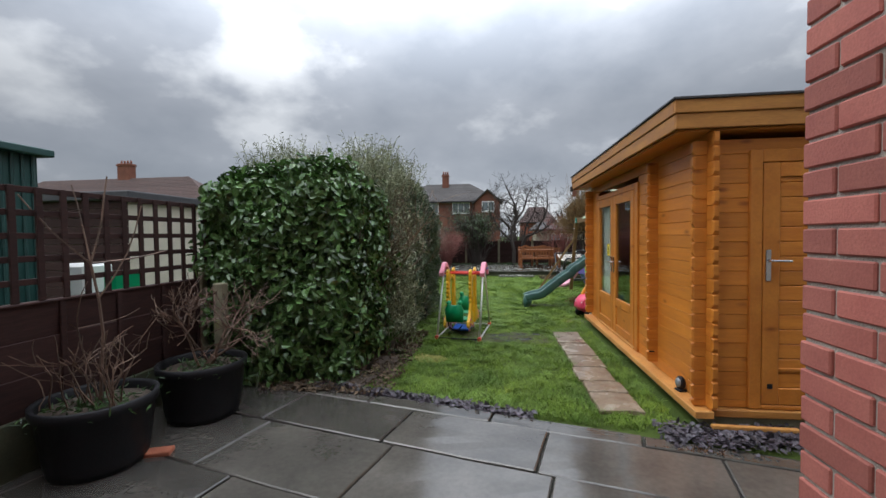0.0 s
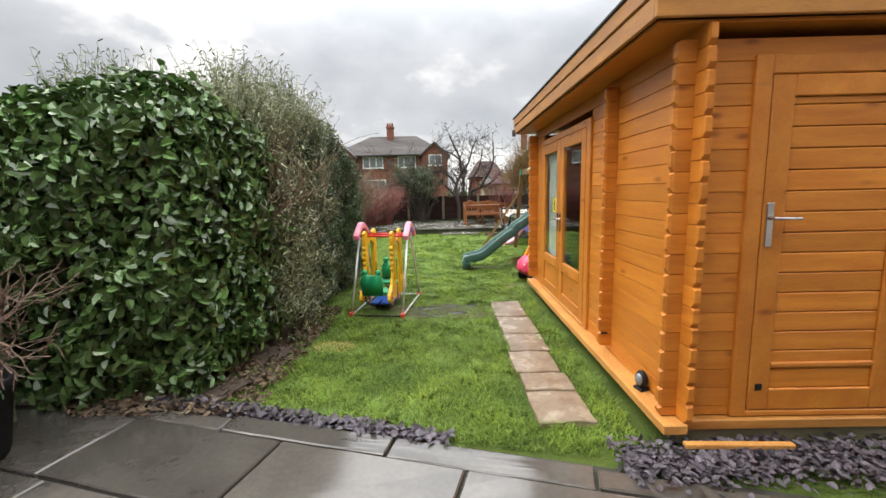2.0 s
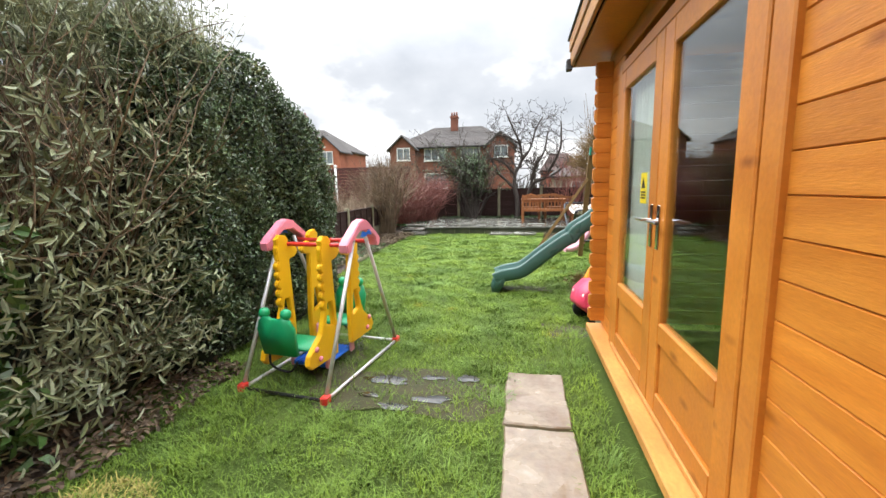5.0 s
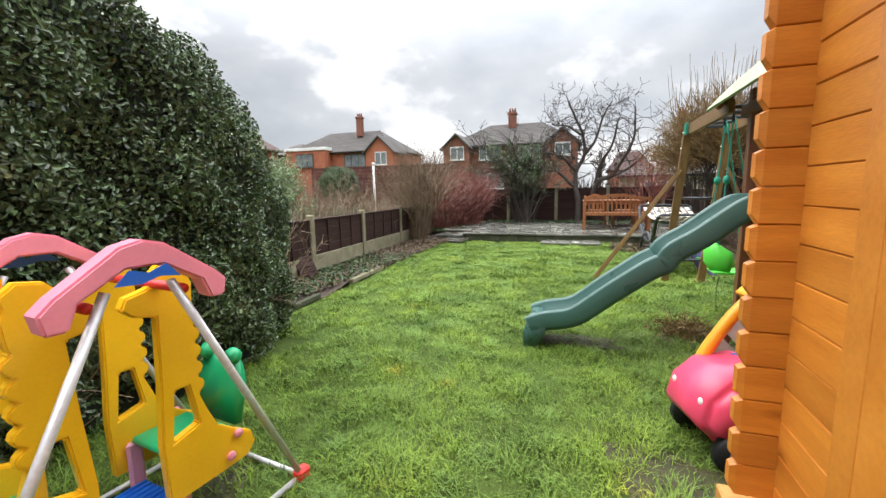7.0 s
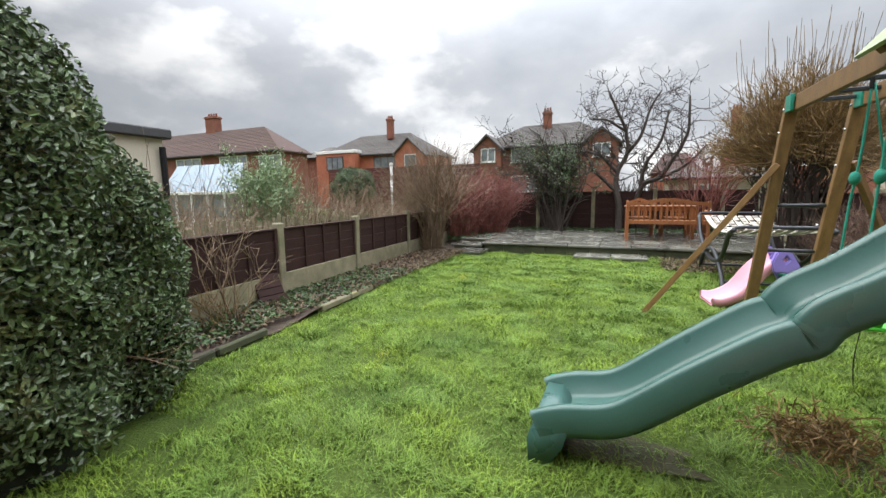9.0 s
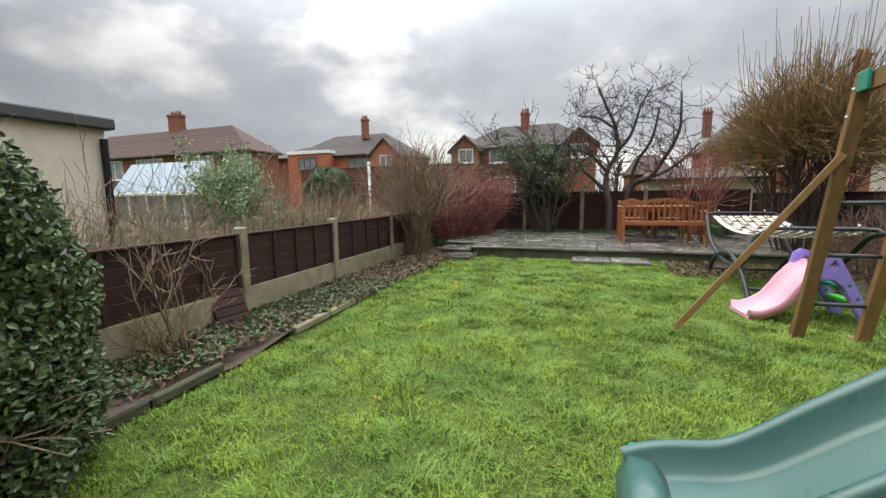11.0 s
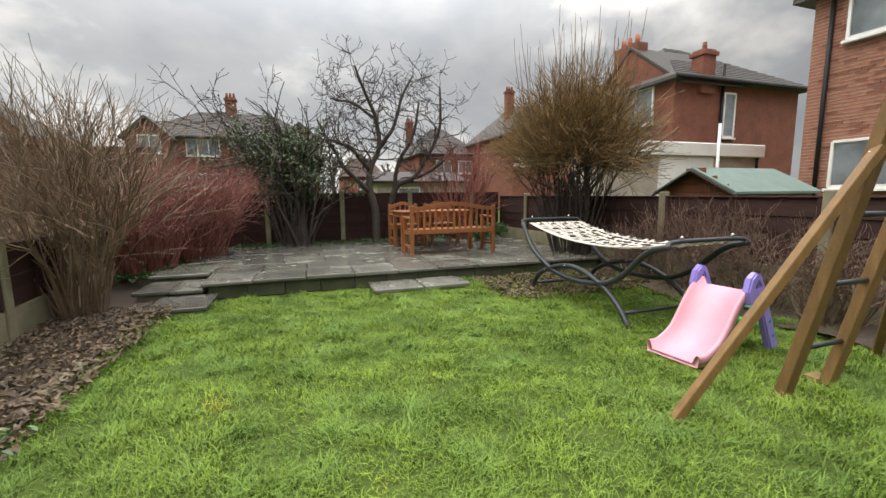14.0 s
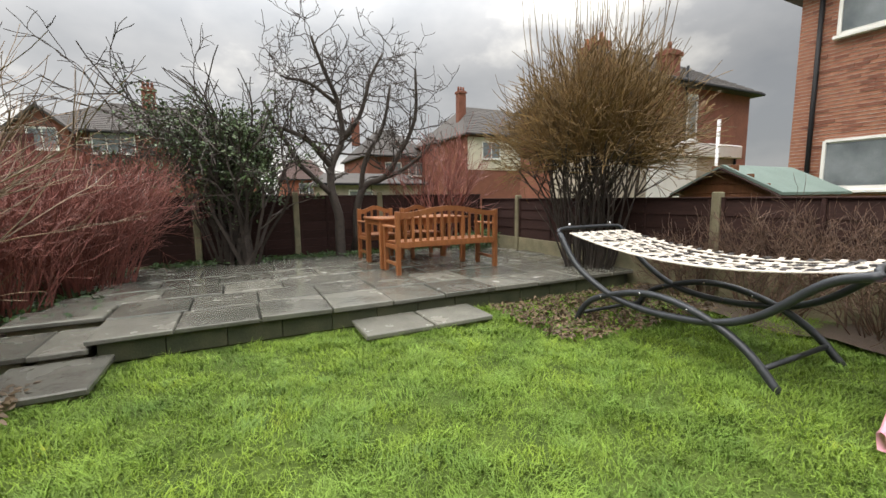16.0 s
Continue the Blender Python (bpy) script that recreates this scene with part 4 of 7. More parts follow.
part("soffit", boxm((1.42, 3.44, 2.345), (4.2, 7.6, 2.365), .003, cm), CABIN_TRIM, cabin, "boards under the roof overhang")
# fascia boards, two high, and felt
for z0, z1, o in ((2.36, 2.475, .0), (2.478, 2.58, .012)):
    part("fascia_board", boxm((1.385 - o, 3.385 - o, z0), (4.25, 3.41 - o, z1), .005, cm), FASCIA, cabin)
    part("fascia_board", boxm((1.385 - o, 3.412 - o, z0), (1.41 - o, 7.66, z1), .005, cm), FASCIA, cabin)
part("fascia_board", boxm((1.385, 7.66, 2.36), (4.25, 7.685, 2.58), .005, cm), FASCIA, cabin)
part("roof_felt", boxm((1.36, 3.36, 2.58), (4.27, 7.7, 2.6), .004, cm), FELT, cabin, "black mineral felt roof")
part("drip_edge", boxm((1.352, 7.62, 2.33), (1.40, 7.7, 2.42), .006, cm), FELT, cabin)

# double glazed doors on the garden side
XF = CX - 0.012
fr = part("door_frame", boxm((XF - .012, DY0 - .045, CZ), (XF + .06, DY0 + .055, 2.16), .006, cm), CABIN_TRIM, cabin)
part("door_frame", boxm((XF - .012, DY1 - .055, CZ), (XF + .06, DY1 + .045, 2.16), .006, cm), CABIN_TRIM, cabin)
part("door_frame", boxm((XF - .012, DY0 + .056, 2.09), (XF + .06, DY1 - .056, 2.16), .006, cm), CABIN_TRIM, cabin)
part("threshold", boxm((XF - .02, DY0 + .056, CZ), (XF + .06, DY1 - .056, .205), .006, cm), SILL, cabin)
mid = (DY0 + DY1) / 2
for y0, y1, hs in ((DY0 + .06, mid - .004, 1), (mid + .004, DY1 - .06, -1)):
    leaf = new("glazed_door")
    leaf.parent = cabin
    leaf.location = (0, 0, 0)
    tagged(leaf, "glazed timber door leaf")
    x0, x1 = XF - .018, XF + .03
    s = 0.125
    for nm, lo, hi in (("stile", (x0, y0, .21), (x1, y0 + s, 2.085)), ("stile", (x0, y1 - s, .21), (x1, y1, 2.085)),
                       ("rail", (x0, y0 + s, 1.965), (x1, y1 - s, 2.085)), ("rail", (x0, y0 + s, .575), (x1, y1 - s, .68)), ("rail", (x0, y0 + s, .21), (x1, y1 - s, .32)),
                       ("door_panel", (x0 + .016, y0 + s, .32), (x1 - .01, y1 - s, .575)),
                       ):
        part(nm, boxm(lo, hi, .006, cm), CABIN_TRIM, leaf)
    pn = part("pane", boxm((x0 + .018, y0 + s, .68), (x0 + .024, y1 - s, 1.965), 0, cm), GLASS, leaf, "clear glass pane")
    pn.visible_shadow = False
    yh = y1 - .05 if hs == 1 else y0 + .05
    bm = boxm((x0 - .008, yh - .018, 1.03), (x0 - .001, yh + .018, 1.25), .003, cm)
    cyl(bm, cm @ Vector((x0 - .008, yh, 1.17)), cm @ Vector((x0 - .05, yh, 1.17)), .009)
    cyl(bm, cm @ Vector((x0 - .048, yh + .01 * hs, 1.17)), cm @ Vector((x0 - .048, yh - .12 * hs, 1.17)), .008)
    part("handle", bm, CHROME, leaf, "chrome lever handle")
# pale curtain behind the far leaf
bm = bmesh.new()
prev = None
for k in range(61):
    y = 6.10 + k * 0.0125
    x = CX + .055 + .02 * math.sin(k * 1.05)
    a, b = bm.verts.new((x - CX, y - CY0, .25)), bm.verts.new((x - CX, y - CY0, 2.05))
    if prev:
        bm.faces.new((prev[0], a, b, prev[1]))
    prev = (a, b)
cur = link("curtain", bm, CURTAIN, None, True)
cur.location = (CX, CY0, 0)
tagged(cur, "white gathered curtain hanging behind the glazed door", "curtain")
# yellow warning label on the glass
sgn = thing("warning_sign", "small yellow warning label stuck inside the glass", "sign", (XF - .004, 6.28, 1.33), 0)
part("plate", boxm((-.002, -.055, -.085), (.0, .055, .085)), SIGNY, sgn)
bm = bmesh.new()
for p in ((-.034, .0), (.034, .0), (0, .06)):
    bm.verts.new((-.0035, *p))
bm.faces.new(bm.verts[:])
part("triangle_mark", bm, BLACK, sgn)
for z in (-.022, -.038, -.054):
    part("text_bar", boxm((-.004, -.042, z - .004), (-.0025, .042, z + .004)), BLACK, sgn)

# plank door in the front wall
YF = CY0 - .012
for nm, lo, hi in (("door_frame", (FX0 - .03, YF - .012, CZ), (FX0 + .06, YF + .06, 2.2)), ("door_frame", (FX1 - .06, YF - .012, CZ), (FX1 + .03, YF + .06, 2.2)),
                   ("door_frame", (FX0 + .06, YF - .012, 2.10), (FX1 - .06, YF + .06, 2.2)), ("threshold", (FX0 + .06, YF - .012, CZ), (FX1 - .06, YF + .06, .205))):
    part(nm, boxm(lo, hi, .006, cm), CABIN_TRIM, cabin)
leaf = new("plank_door")
leaf.parent = cabin
tagged(leaf, "boarded timber door with lever handle")
ax0, ax1, s = FX0 + .065, FX1 - .065, .12
for nm, lo, hi in (("stile", (ax0, YF - .012, .21), (ax0 + s, YF + .03, 2.095)), ("stile", (ax1 - s, YF - .012, .21), (ax1, YF + .03, 2.095)),
                   ("rail", (ax0 + s, YF - .012, 1.985), (ax1 - s, YF + .03, 2.095)), ("rail", (ax0 + s, YF - .012, .21), (ax1 - s, YF + .03, .34)), ("rail", (ax0 + s, YF - .012, .47), (ax1 - s, YF + .03, .5))):
    part(nm, boxm(lo, hi, .006, cm), CABIN_TRIM, leaf)
z = .34
while z < 1.98:
    h = min(.1145, 1.985 - z)
    if not .465 < z + .01 < .5:
        part("board", boxm((ax0 + s, YF + .002, z + .002), (ax1 - s, YF + .024, z + h - .002), .005, cm), CABIN, leaf)
    z += h
hx, hz = ax0 + .035, 1.34
bm = boxm((hx - .02, YF - .02, hz - .16), (hx + .02, YF - .013, hz + .085), .003, cm)
cyl(bm, cm @ Vector((hx, YF - .02, hz)), cm @ Vector((hx, YF - .06, hz)), .01)
cyl(bm, cm @ Vector((hx - .01, YF - .058, hz)), cm @ Vector((hx + .14, YF - .058, hz - .004)), .009)
part("handle", bm, CHROME, leaf, "chrome lever handle")
part("vent_plate", boxm((hx + .0, YF - .018, .335), (hx + .04, YF - .0125, .375), .003, cm), BLACK, leaf, "small black square plate")
part("bracket", boxm((CX - EXT + .02, 4.50 - LT / 2 - .008, .33), (CX - EXT + .07, 4.50 - LT / 2 - .001, .345), .001, cm), BLACK, cabin, "small black metal bracket")

# ---------------------------------------------------------------- brick corner of the house
house = thing("house_corner", "red brick house wall corner with pale mortar", "house", (0.82, 1.22, 0), kind="structure")
part("wall", boxm((0.008, -4.6, 0), (4.6, -0.008, 5.2)), MORTAR, house, "recessed pale mortar")
bl, bh = 0.215, 0.065
bm = boxm((0, -bl, 0), (0.1025, 0, bh), 0.004)
stretch_me = bpy.data.meshes.new("brick")
bm.to_mesh(stretch_me)
bm.free()
bm = boxm((0, -0.1025, 0), (0.215, 0, bh), 0.004)
header_me = bpy.data.meshes.new("brick")
bm.to_mesh(header_me)
bm.free()
for me in (stretch_me, header_me):
    me.materials.append(BRICK)
for c in range(66):
    z = c * 0.075 + .002
    y = 0.0
    first = True
    for k in range(4):
        if c % 2 == 0 and first:
            me, L = header_me, 0.1025
        else:
            me, L = stretch_me, bl
        ob = new("brick", me)
        ob.parent = house
        ob.location = (r.uniform(-.003, .002), y, z)
        y -= L + .01
        first = False
# never in view: added behind the start to block light from the patio
part("rear_wall", boxm((-4.2, -3.4, 0), (0.0, -2.5, 5.4)), HOUSEBRICK, house, "unseen brick wall added behind the patio to shade it")
part("brick_courses", boxm((0.0, -4.6, 0.0), (0.1, y, 5.2)), BRICK, house, "brickwork continuing behind")
# ---------------------------------------------------------------- toddler swing
swing = thing("toddler_swing", "two-seat plastic toddler swing with yellow giraffe panels and pink caps", "swing", (-0.53, 6.65, 0), -7)
for sx in (-.29, .36):
    for sy in (-.55, .55):
        part("leg", cyl(bmesh.new(), (sx, sy, .02), (sx * .98, sy * .16, 1.0), .014, 10), GALV, swing, "thin painted steel leg", True)
    part("foot_rail", cyl(bmesh.new(), (sx, -.55, .022), (sx, .55, .022), .013, 10), GALV, swing, smooth=True)
    for sy in (-.55, .55):
        part("foot_cap", boxm((sx - .025, sy - .035, 0.0), (sx + .025, sy + .035, .06), .01), RED, swing, "faded red plastic foot")
    cap_o = [(-.24, .90), (-.25, .955), (-.215, .99), (-.06, 1.10), (0, 1.115), (.06, 1.10), (.215, .99), (.25, .955), (.24, .90), (.19, .90), (.165, .965), (.05, 1.035), (-.05, 1.035), (-.165, .965), (-.19, .90)]
    bm = prism([(a, b + .025) for a, b in cap_o], .07, m=Matrix.Translation((sx, 0, 0)) @ Matrix.Rotation(radians(90), 4, "Z"))
    bmesh.ops.bevel(bm, geom=[e for e in bm.edges if e.calc_face_angle(0) > 1.0], offset=.007, segments=2, affect="EDGES")
    part("roof_cap", bm, PINK, swing, "faded pink plastic roof cap")
    part("star_sticker", prism([(-.09, 1.02), (-.05, 1.06), (.0, 1.045), (.05, 1.065), (.09, 1.02), (.03, 1.03), (-.02, 1.015)], .002, m=Matrix.Translation((sx + (.047 if sx > 0 else -.047), 0, 0)) @ Matrix.Rotation(radians(90), 4, "Z")), BLUE, swing, "worn pale blue sticker")
for sy in (-.13, .13):
    part("top_bar", cyl(bmesh.new(), (-.28, sy, .965), (.35, sy, .965), .016, 10), RED, swing, "red steel top bar", True)
part("rear_rail", cyl(bmesh.new(), (-.29, .55, .022), (.36, .55, .022), .012, 10), GALV, swing, smooth=True)
part("front_rail", cyl(bmesh.new(), (-.29, -.55, .022), (.36, -.55, .022), .012, 10), BLACK, swing, smooth=True)
# giraffe-shaped panel: hooked head, bumpy neck, wide body with a slot
neck = [(.048 + .024 * abs(math.sin(math.pi * k / 4)) ** .7, .80 - .0175 * k) for k in range(21)]
gir = [(-.035, .99), (.02, 1.0), (.055, .965), (.05, .93), (.06, .90), (.055, .82)] + neck + [(.075, .36), (.105, .28), (.17, .22), (.235, .17), (.25, .11), (.215, .065), (.1, .06), (-.08, .06), (-.085, .3), (-.07, .55), (-.06, .80), (-.12, .815), (-.155, .85), (-.14, .89), (-.09, .905), (-.055, .92), (-.06, .96)]
slot = [(-.03, .50), (.015, .50), (.04, .33), (-.05, .30)]
glider = []
for sy in (-1, 1):
    for x in (-.19, .17):
        mm = Matrix.Translation((x, sy * .19, 0.09)) @ Matrix.Rotation(radians(90 * sy), 4, "Z") @ Matrix.Diagonal((1.1, 1, .95, 1))
        bm = prism(gir, .04, m=mm, holes=(slot,))
        bmesh.ops.bevel(bm, geom=[e for e in bm.edges if e.calc_face_angle(0) > 1.2], offset=.006, segments=2, affect="EDGES")
        pn = part("giraffe_panel", bm, YELLOW, swing, "yellow plastic giraffe panel")
        for yy_, zz_ in ((sy * .34, .2), (sy * .38, .28)):
            part("bolt_cap", ball(bmesh.new(), (x + (.03 if x > 0 else -.03), yy_, zz_), .02, (.6, 1, 1)), PINK, swing, "pink bolt cap", True)
    st = boxm((-.165, min(sy * .16, sy * .40), .26), (.14, max(sy * .16, sy * .40), .29), .012)
    seat = part("seat", st, GREEN, swing, "green plastic seat", True)
    bk = [(-.16, .26), (-.17, .45), (-.14, .52), (-.10, .55), (-.06, .52), (.0, .52), (.04, .55), (.08, .52), (.11, .45), (.10, .26)]
    bm = prism(bk, .035, m=Matrix.Translation((0, sy * .41, 0)) @ Matrix.Rotation(radians(-10 * sy), 4, "X"))
    ball(bm, (-.115, sy * .49, .55), .038)
    ball(bm, (.055, sy * .49, .55), .038)
    part("seat_back", bm, GREEN, swing, "green plastic seat back with two round ears", True)
    part("strap", tube(bmesh.new(), smoothpath([(.1, sy * .2, .3), (.05, sy * .25, .24), (-.1, sy * .42, .3), (-.12, sy * .46, .18), (.0, sy * .43, .12), (.08, sy * .44, .2)], 5), .008, 6), BLACK, swing, "black safety strap", True)
    for x in (-.16, .14):
        part("footrest_link", boxm((x - .012, sy * .17 - .03, .05), (x + .012, sy * .17 + .03, .27), .01), PALEPINK, swing, "pale pink link")
bm = boxm((-.15, -.2, .06), (.13, .2, .085), .01)
foot = part("footrest", bm, BLUE, swing, "blue ribbed plastic footrest")
for k in range(9):
    part("rib", boxm((-.145 + k * .031, -.19, .084), (-.135 + k * .031, .19, .092)), BLUE, foot)

# ---------------------------------------------------------------- green slide
slide = thing("wavy_slide", "dark green wavy plastic slide leaning on the play tower", "slide", (0.67, 9.2, 0))
cl = smoothpath([(0, 0, .14), (.12, 0, .19), (.35, 0, .25), (.62, 0, .46), (.86, 0, .64), (.96, 0, .695), (1.02, 0, .78), (1.17, 0, .88), (1.41, 0, 1.07), (1.5, 0, 1.09), (1.72, 0, 1.09)], 6)
prof = [(-.165, .10), (-.175, .118), (-.2, .118), (-.21, .10), (-.2, -.005), (-.185, -.04), (.185, -.04), (.2, -.005), (.21, .10), (.2, .118), (.175, .118), (.165, .10), (.155, .015), (.125, 0), (-.125, 0), (-.155, .015)]
bm = bmesh.new()
rings = []
for i, p in enumerate(cl):
    d = (cl[min(i + 1, len(cl) - 1)] - cl[max(i - 1, 0)]).normalized()
    up = Vector((-d.z, 0, d.x))
    rings.append([bm.verts.new(p + Vector((0, a, 0)) + up * b) for a, b in prof])
for A, B in zip(rings, rings[1:]):
    for j in range(len(prof)):
        bm.faces.new((A[j], B[j], B[(j + 1) % len(prof)], A[(j + 1) % len(prof)]))
bm.faces.new(rings[0][::-1])
bm.faces.new(rings[-1])
part("chute", bm, SLIDEGREEN, slide, "wavy green chute", True)
bm = prism([(-.05, 0), (-.06, .12), (-.02, .24), (.06, .24), (.12, .17), (.1, .1), (.04, .0)], .40)
part("foot", bm, SLIDEGREEN, slide, "flared slide foot", True)
part("rim_cap", ball(bmesh.new(), (.02, .20, .25), .04, (1.2, .5, .6)), TEALP, slide, "bright green rim cap", True)
part("ballast_lip", boxm((1.56, -.2, .99), (1.74, .2, 1.08), .015), SLIDEGREEN, slide)

# ---------------------------------------------------------------- play tower with swing beam
tower = thing("play_tower", "brown timber play tower with canvas roof, climbing boards and swing beam", "climbing frame", (2.3, 9.4, 0))
tm = Matrix.Translation((-2.3, -9.4, 0))


def tbeam(name, a, b, w, h, mat, label="", up=(0, 0, 1)):
    bm = bmesh.new()
    beam(bm, tm @ Vector(a), tm @ Vector(b), w, h, up)
    return part(name, bm, mat, tower, label)


for x, y in ((2.36, 9.92), (2.36, 8.92), (3.3, 9.92), (3.3, 8.92)):
    tbeam("post", (x, y, 0), (x, y, 2.05), .08, .08, TOWERWOOD, up=(0, 1, 0))
for y in (8.92, 9.92):
    tbeam("rail", (2.32, y, 1.0), (3.34, y, 1.0), .04, .09, TOWERWOOD)
    tbeam("rail", (2.32, y + (.06 if y > 9 else -.06), 1.92), (3.34, y + (.06 if y > 9 else -.06), 1.92), .04, .09, TOWERWOOD)
for x in (2.33, 3.33):
    tbeam("rail", (x, 8.88, 1.04), (x, 9.96, 1.04), .04, .09, TOWERWOOD)
    tbeam("rail", (x, 8.75, 1.9), (x, 10.1, 1.9), .04, .09, TOWERWOOD)
for k in range(8):
    tbeam("platform_board", (2.36 + k * .125, 8.95, 1.1), (2.36 + k * .125, 9.9, 1.1), .11, .025, TOWERWOOD)
for y in (8.8, 10.05):
    for s in (0, 1):
        tbeam("rafter", (2.12 + s * 1.42, y, 1.93), (2.83, y, 2.62), .035, .07, TOWERWOOD, up=(0, 1, 0))
bm = bmesh.new()
ro = [(2.05, 1.93), (2.2, 2.1), (2.83, 2.70), (3.46, 2.1), (3.6, 1.93), (3.585, 1.92), (2.83, 2.67), (2.07, 1.92)]
prism([(x - 2.83, z) for x, z in ro], 1.45, bm, tm @ Matrix.Translation((2.83, 9.42, 0)))
part("canopy", bm, CANVAS, tower, "pale green weathered canvas roof")
# climbing ramp
for k in range(7):
    f = .06 + k * .145
    p = Vector((1.78 + .6 * f, 8.5, 1.05 * f))
    mm = tm @ Matrix.Translation(p) @ Matrix.Rotation(radians(-60), 4, "Y")
    part("climbing_board", boxm((-.068, -.38, -.011), (.068, .42, .011), .004, mm), CLIMBWOOD, tower, "reddish brown board")
    if k % 2 == 0:
        for yy_ in (-.2, .2):
            bm = ball(bmesh.new(), (0, yy_ + .07 * (k % 3), .03), .045, (.8, 1.2, .8), 8)
            for v in bm.verts:
                v.co += .012 * noise.noise_vector(v.co * 25)
            bmesh.ops.transform(bm, matrix=mm, verts=bm.verts[:])
            part("climbing_hold", bm, TEALP, tower, "dark green moulded climbing hold", True)
for y in (8.18, 8.86):
    tbeam("ramp_rail", (1.8, y, 0.0), (2.42, y, 1.08), .045, .07, TOWERWOOD)
# swing beam: two timbers with rungs, end ladder and struts
for x in (2.2, 2.6):
    tbeam("swing_beam", (x, 11.55, 1.93), (x, 9.95, 1.93), .045, .12, TREATED)
for y in (10.15, 10.45, 10.8, 11.15, 11.45):
    tbeam("rung", (2.2, y, 1.95), (2.6, y, 1.95), .03, .03, STEEL)
for a, b in (((2.1, 11.87, 0), (2.2, 11.5, 2.0)), ((2.52, 11.87, 0), (2.62, 11.5, 2.0))):
    tbeam("ladder_leg", a, b, .085, .06, TREATED, "golden brown squared leg", up=(0, 1, 0))
    part("bracket", boxm((b[0] - .055, b[1] - .14, 1.87), (b[0] - .03, b[1] - .02, 2.0), .004, tm), TEALP, tower, "green plastic corner bracket")
    for f in (.72, .86, .95):
        q = Vector(a).lerp(Vector(b), f)
        part("bolt", ball(bmesh.new(), tm @ (q + Vector((-.045, .0, 0))), .012, seg=6), CHROME, tower)
for z in (.32, .72, 1.12):
    f = z / 2
    bm = bmesh.new()
    cyl(bm, tm @ Vector((2.1 + .1 * f, 11.87 - .37 * f, z)), tm @ Vector((2.56 + .1 * f, 11.87 - .37 * f, z)), .016, 8)
    part("ladder_rung", bm, STEEL, tower, "dark steel rung", True)
tbeam("strut", (1.21, 11.86, 0), (2.16, 11.58, 1.47), .05, .05, TREATED, "diagonal side strut")
tbeam("strut", (3.42, 12.05, 0), (2.64, 11.58, 1.47), .05, .05, TREATED, "diagonal side strut")
tbeam("ground_peg", (2.46, 11.93, .015), (2.6, 11.93, .015), .09, .05, TREATED)

# toddler bucket swing below the beam
bucket = thing("bucket_swing", "lime green plastic baby swing seat hung on green ropes", "swing seat", (2.42, 10.55, 0))
bm = bmesh.new()
prev = None
for k in range(13):
    a = math.pi * (k / 12) + math.pi / 2
    ring = [bm.verts.new((.2 * math.cos(a) * s, .17 * math.sin(a) * s, z)) for s, z in ((.72, .42), (1, .5), (1.08, .62 + .14 * math.sin(math.pi * k / 12)))]
    if prev:
        for i in range(2):
            bm.faces.new((prev[i], ring[i], ring[i + 1], prev[i + 1]))
    prev = ring
box(bm, (-.14, -.13, .40), (.16, .13, .43), .012)
shell = part("seat_shell", bm, LIME, bucket, "lime green moulded shell", True)
sm = shell.modifiers.new("thickness", "SOLIDIFY")
sm.thickness = .012
part("front_bar", cyl(bmesh.new(), (.16, -.17, .58), (.16, .17, .58), .022, 10), RED, bucket, "red front bar", True)
part("front_post", cyl(bmesh.new(), (.16, 0, .42), (.16, 0, .58), .02, 10), ORANGE, bucket, smooth=True)
for x, y in ((-.12, -.16), (-.12, .16)):
    pts = smoothpath([(x, y, .7), (x * .9, y * .95, 1.1), (x * .7, y * .8, 1.5), (x * .6, y * .8, 1.9)], 5)
    part("rope", tube(bmesh.new(), pts, .008, 6), ROPE, bucket, "green rope", True)
    part("rope", tube(bmesh.new(), smoothpath([(.15, y, .6), (.08, y * .9, 1.15), (x * .5, y * .8, 1.9)], 5), .007, 6), ROPE, bucket, "green rope", True)
    part("knot", ball(bmesh.new(), (x * .8, y * .9, 1.32), .032, (1, 1, 1.4), 8), ROPE, bucket, "tied rope knot", True)
    part("hook", cyl(bmesh.new(), (x * .6, y * .8, 1.86), (x * .6, y * .8, 1.93), .012, 8), BLACK, bucket)
part("trailing_cord", tube(bmesh.new(), smoothpath([(-.08, -.1, .42), (-.1, -.11, .2), (-.08, -.1, .0)], 4), .003, 5), BLACK, bucket, "thin trailing cord")

# ---------------------------------------------------------------- toy car
car = thing("toy_car", "faded pink ride-on plastic toy car with orange-yellow roof", "toy car", (1.9, 8.0, 0), 196)
car.scale = (.93, .93, .93)
body = [(.40, .12), (.43, .2), (.40, .32), (.30, .41), (.12, .44), (.05, .42), (-.02, .28), (-.18, .26), (-.25, .40), (-.38, .40), (-.42, .3), (-.40, .13), (-.3, .09), (.3, .09)]
bm = prism([(x, z + .04) for x, z in body], .40)
bmesh.ops.bevel(bm, geom=[e for e in bm.edges if e.calc_face_angle(0) > .9], offset=.045, segments=3, affect="EDGES")
part("body", bm, HOTPINK, car, "faded pinkish red moulded body", True)
part("seat_well", boxm((-.2, -.15, .2), (.02, .15, .285), .02), RED, car, "red seat")
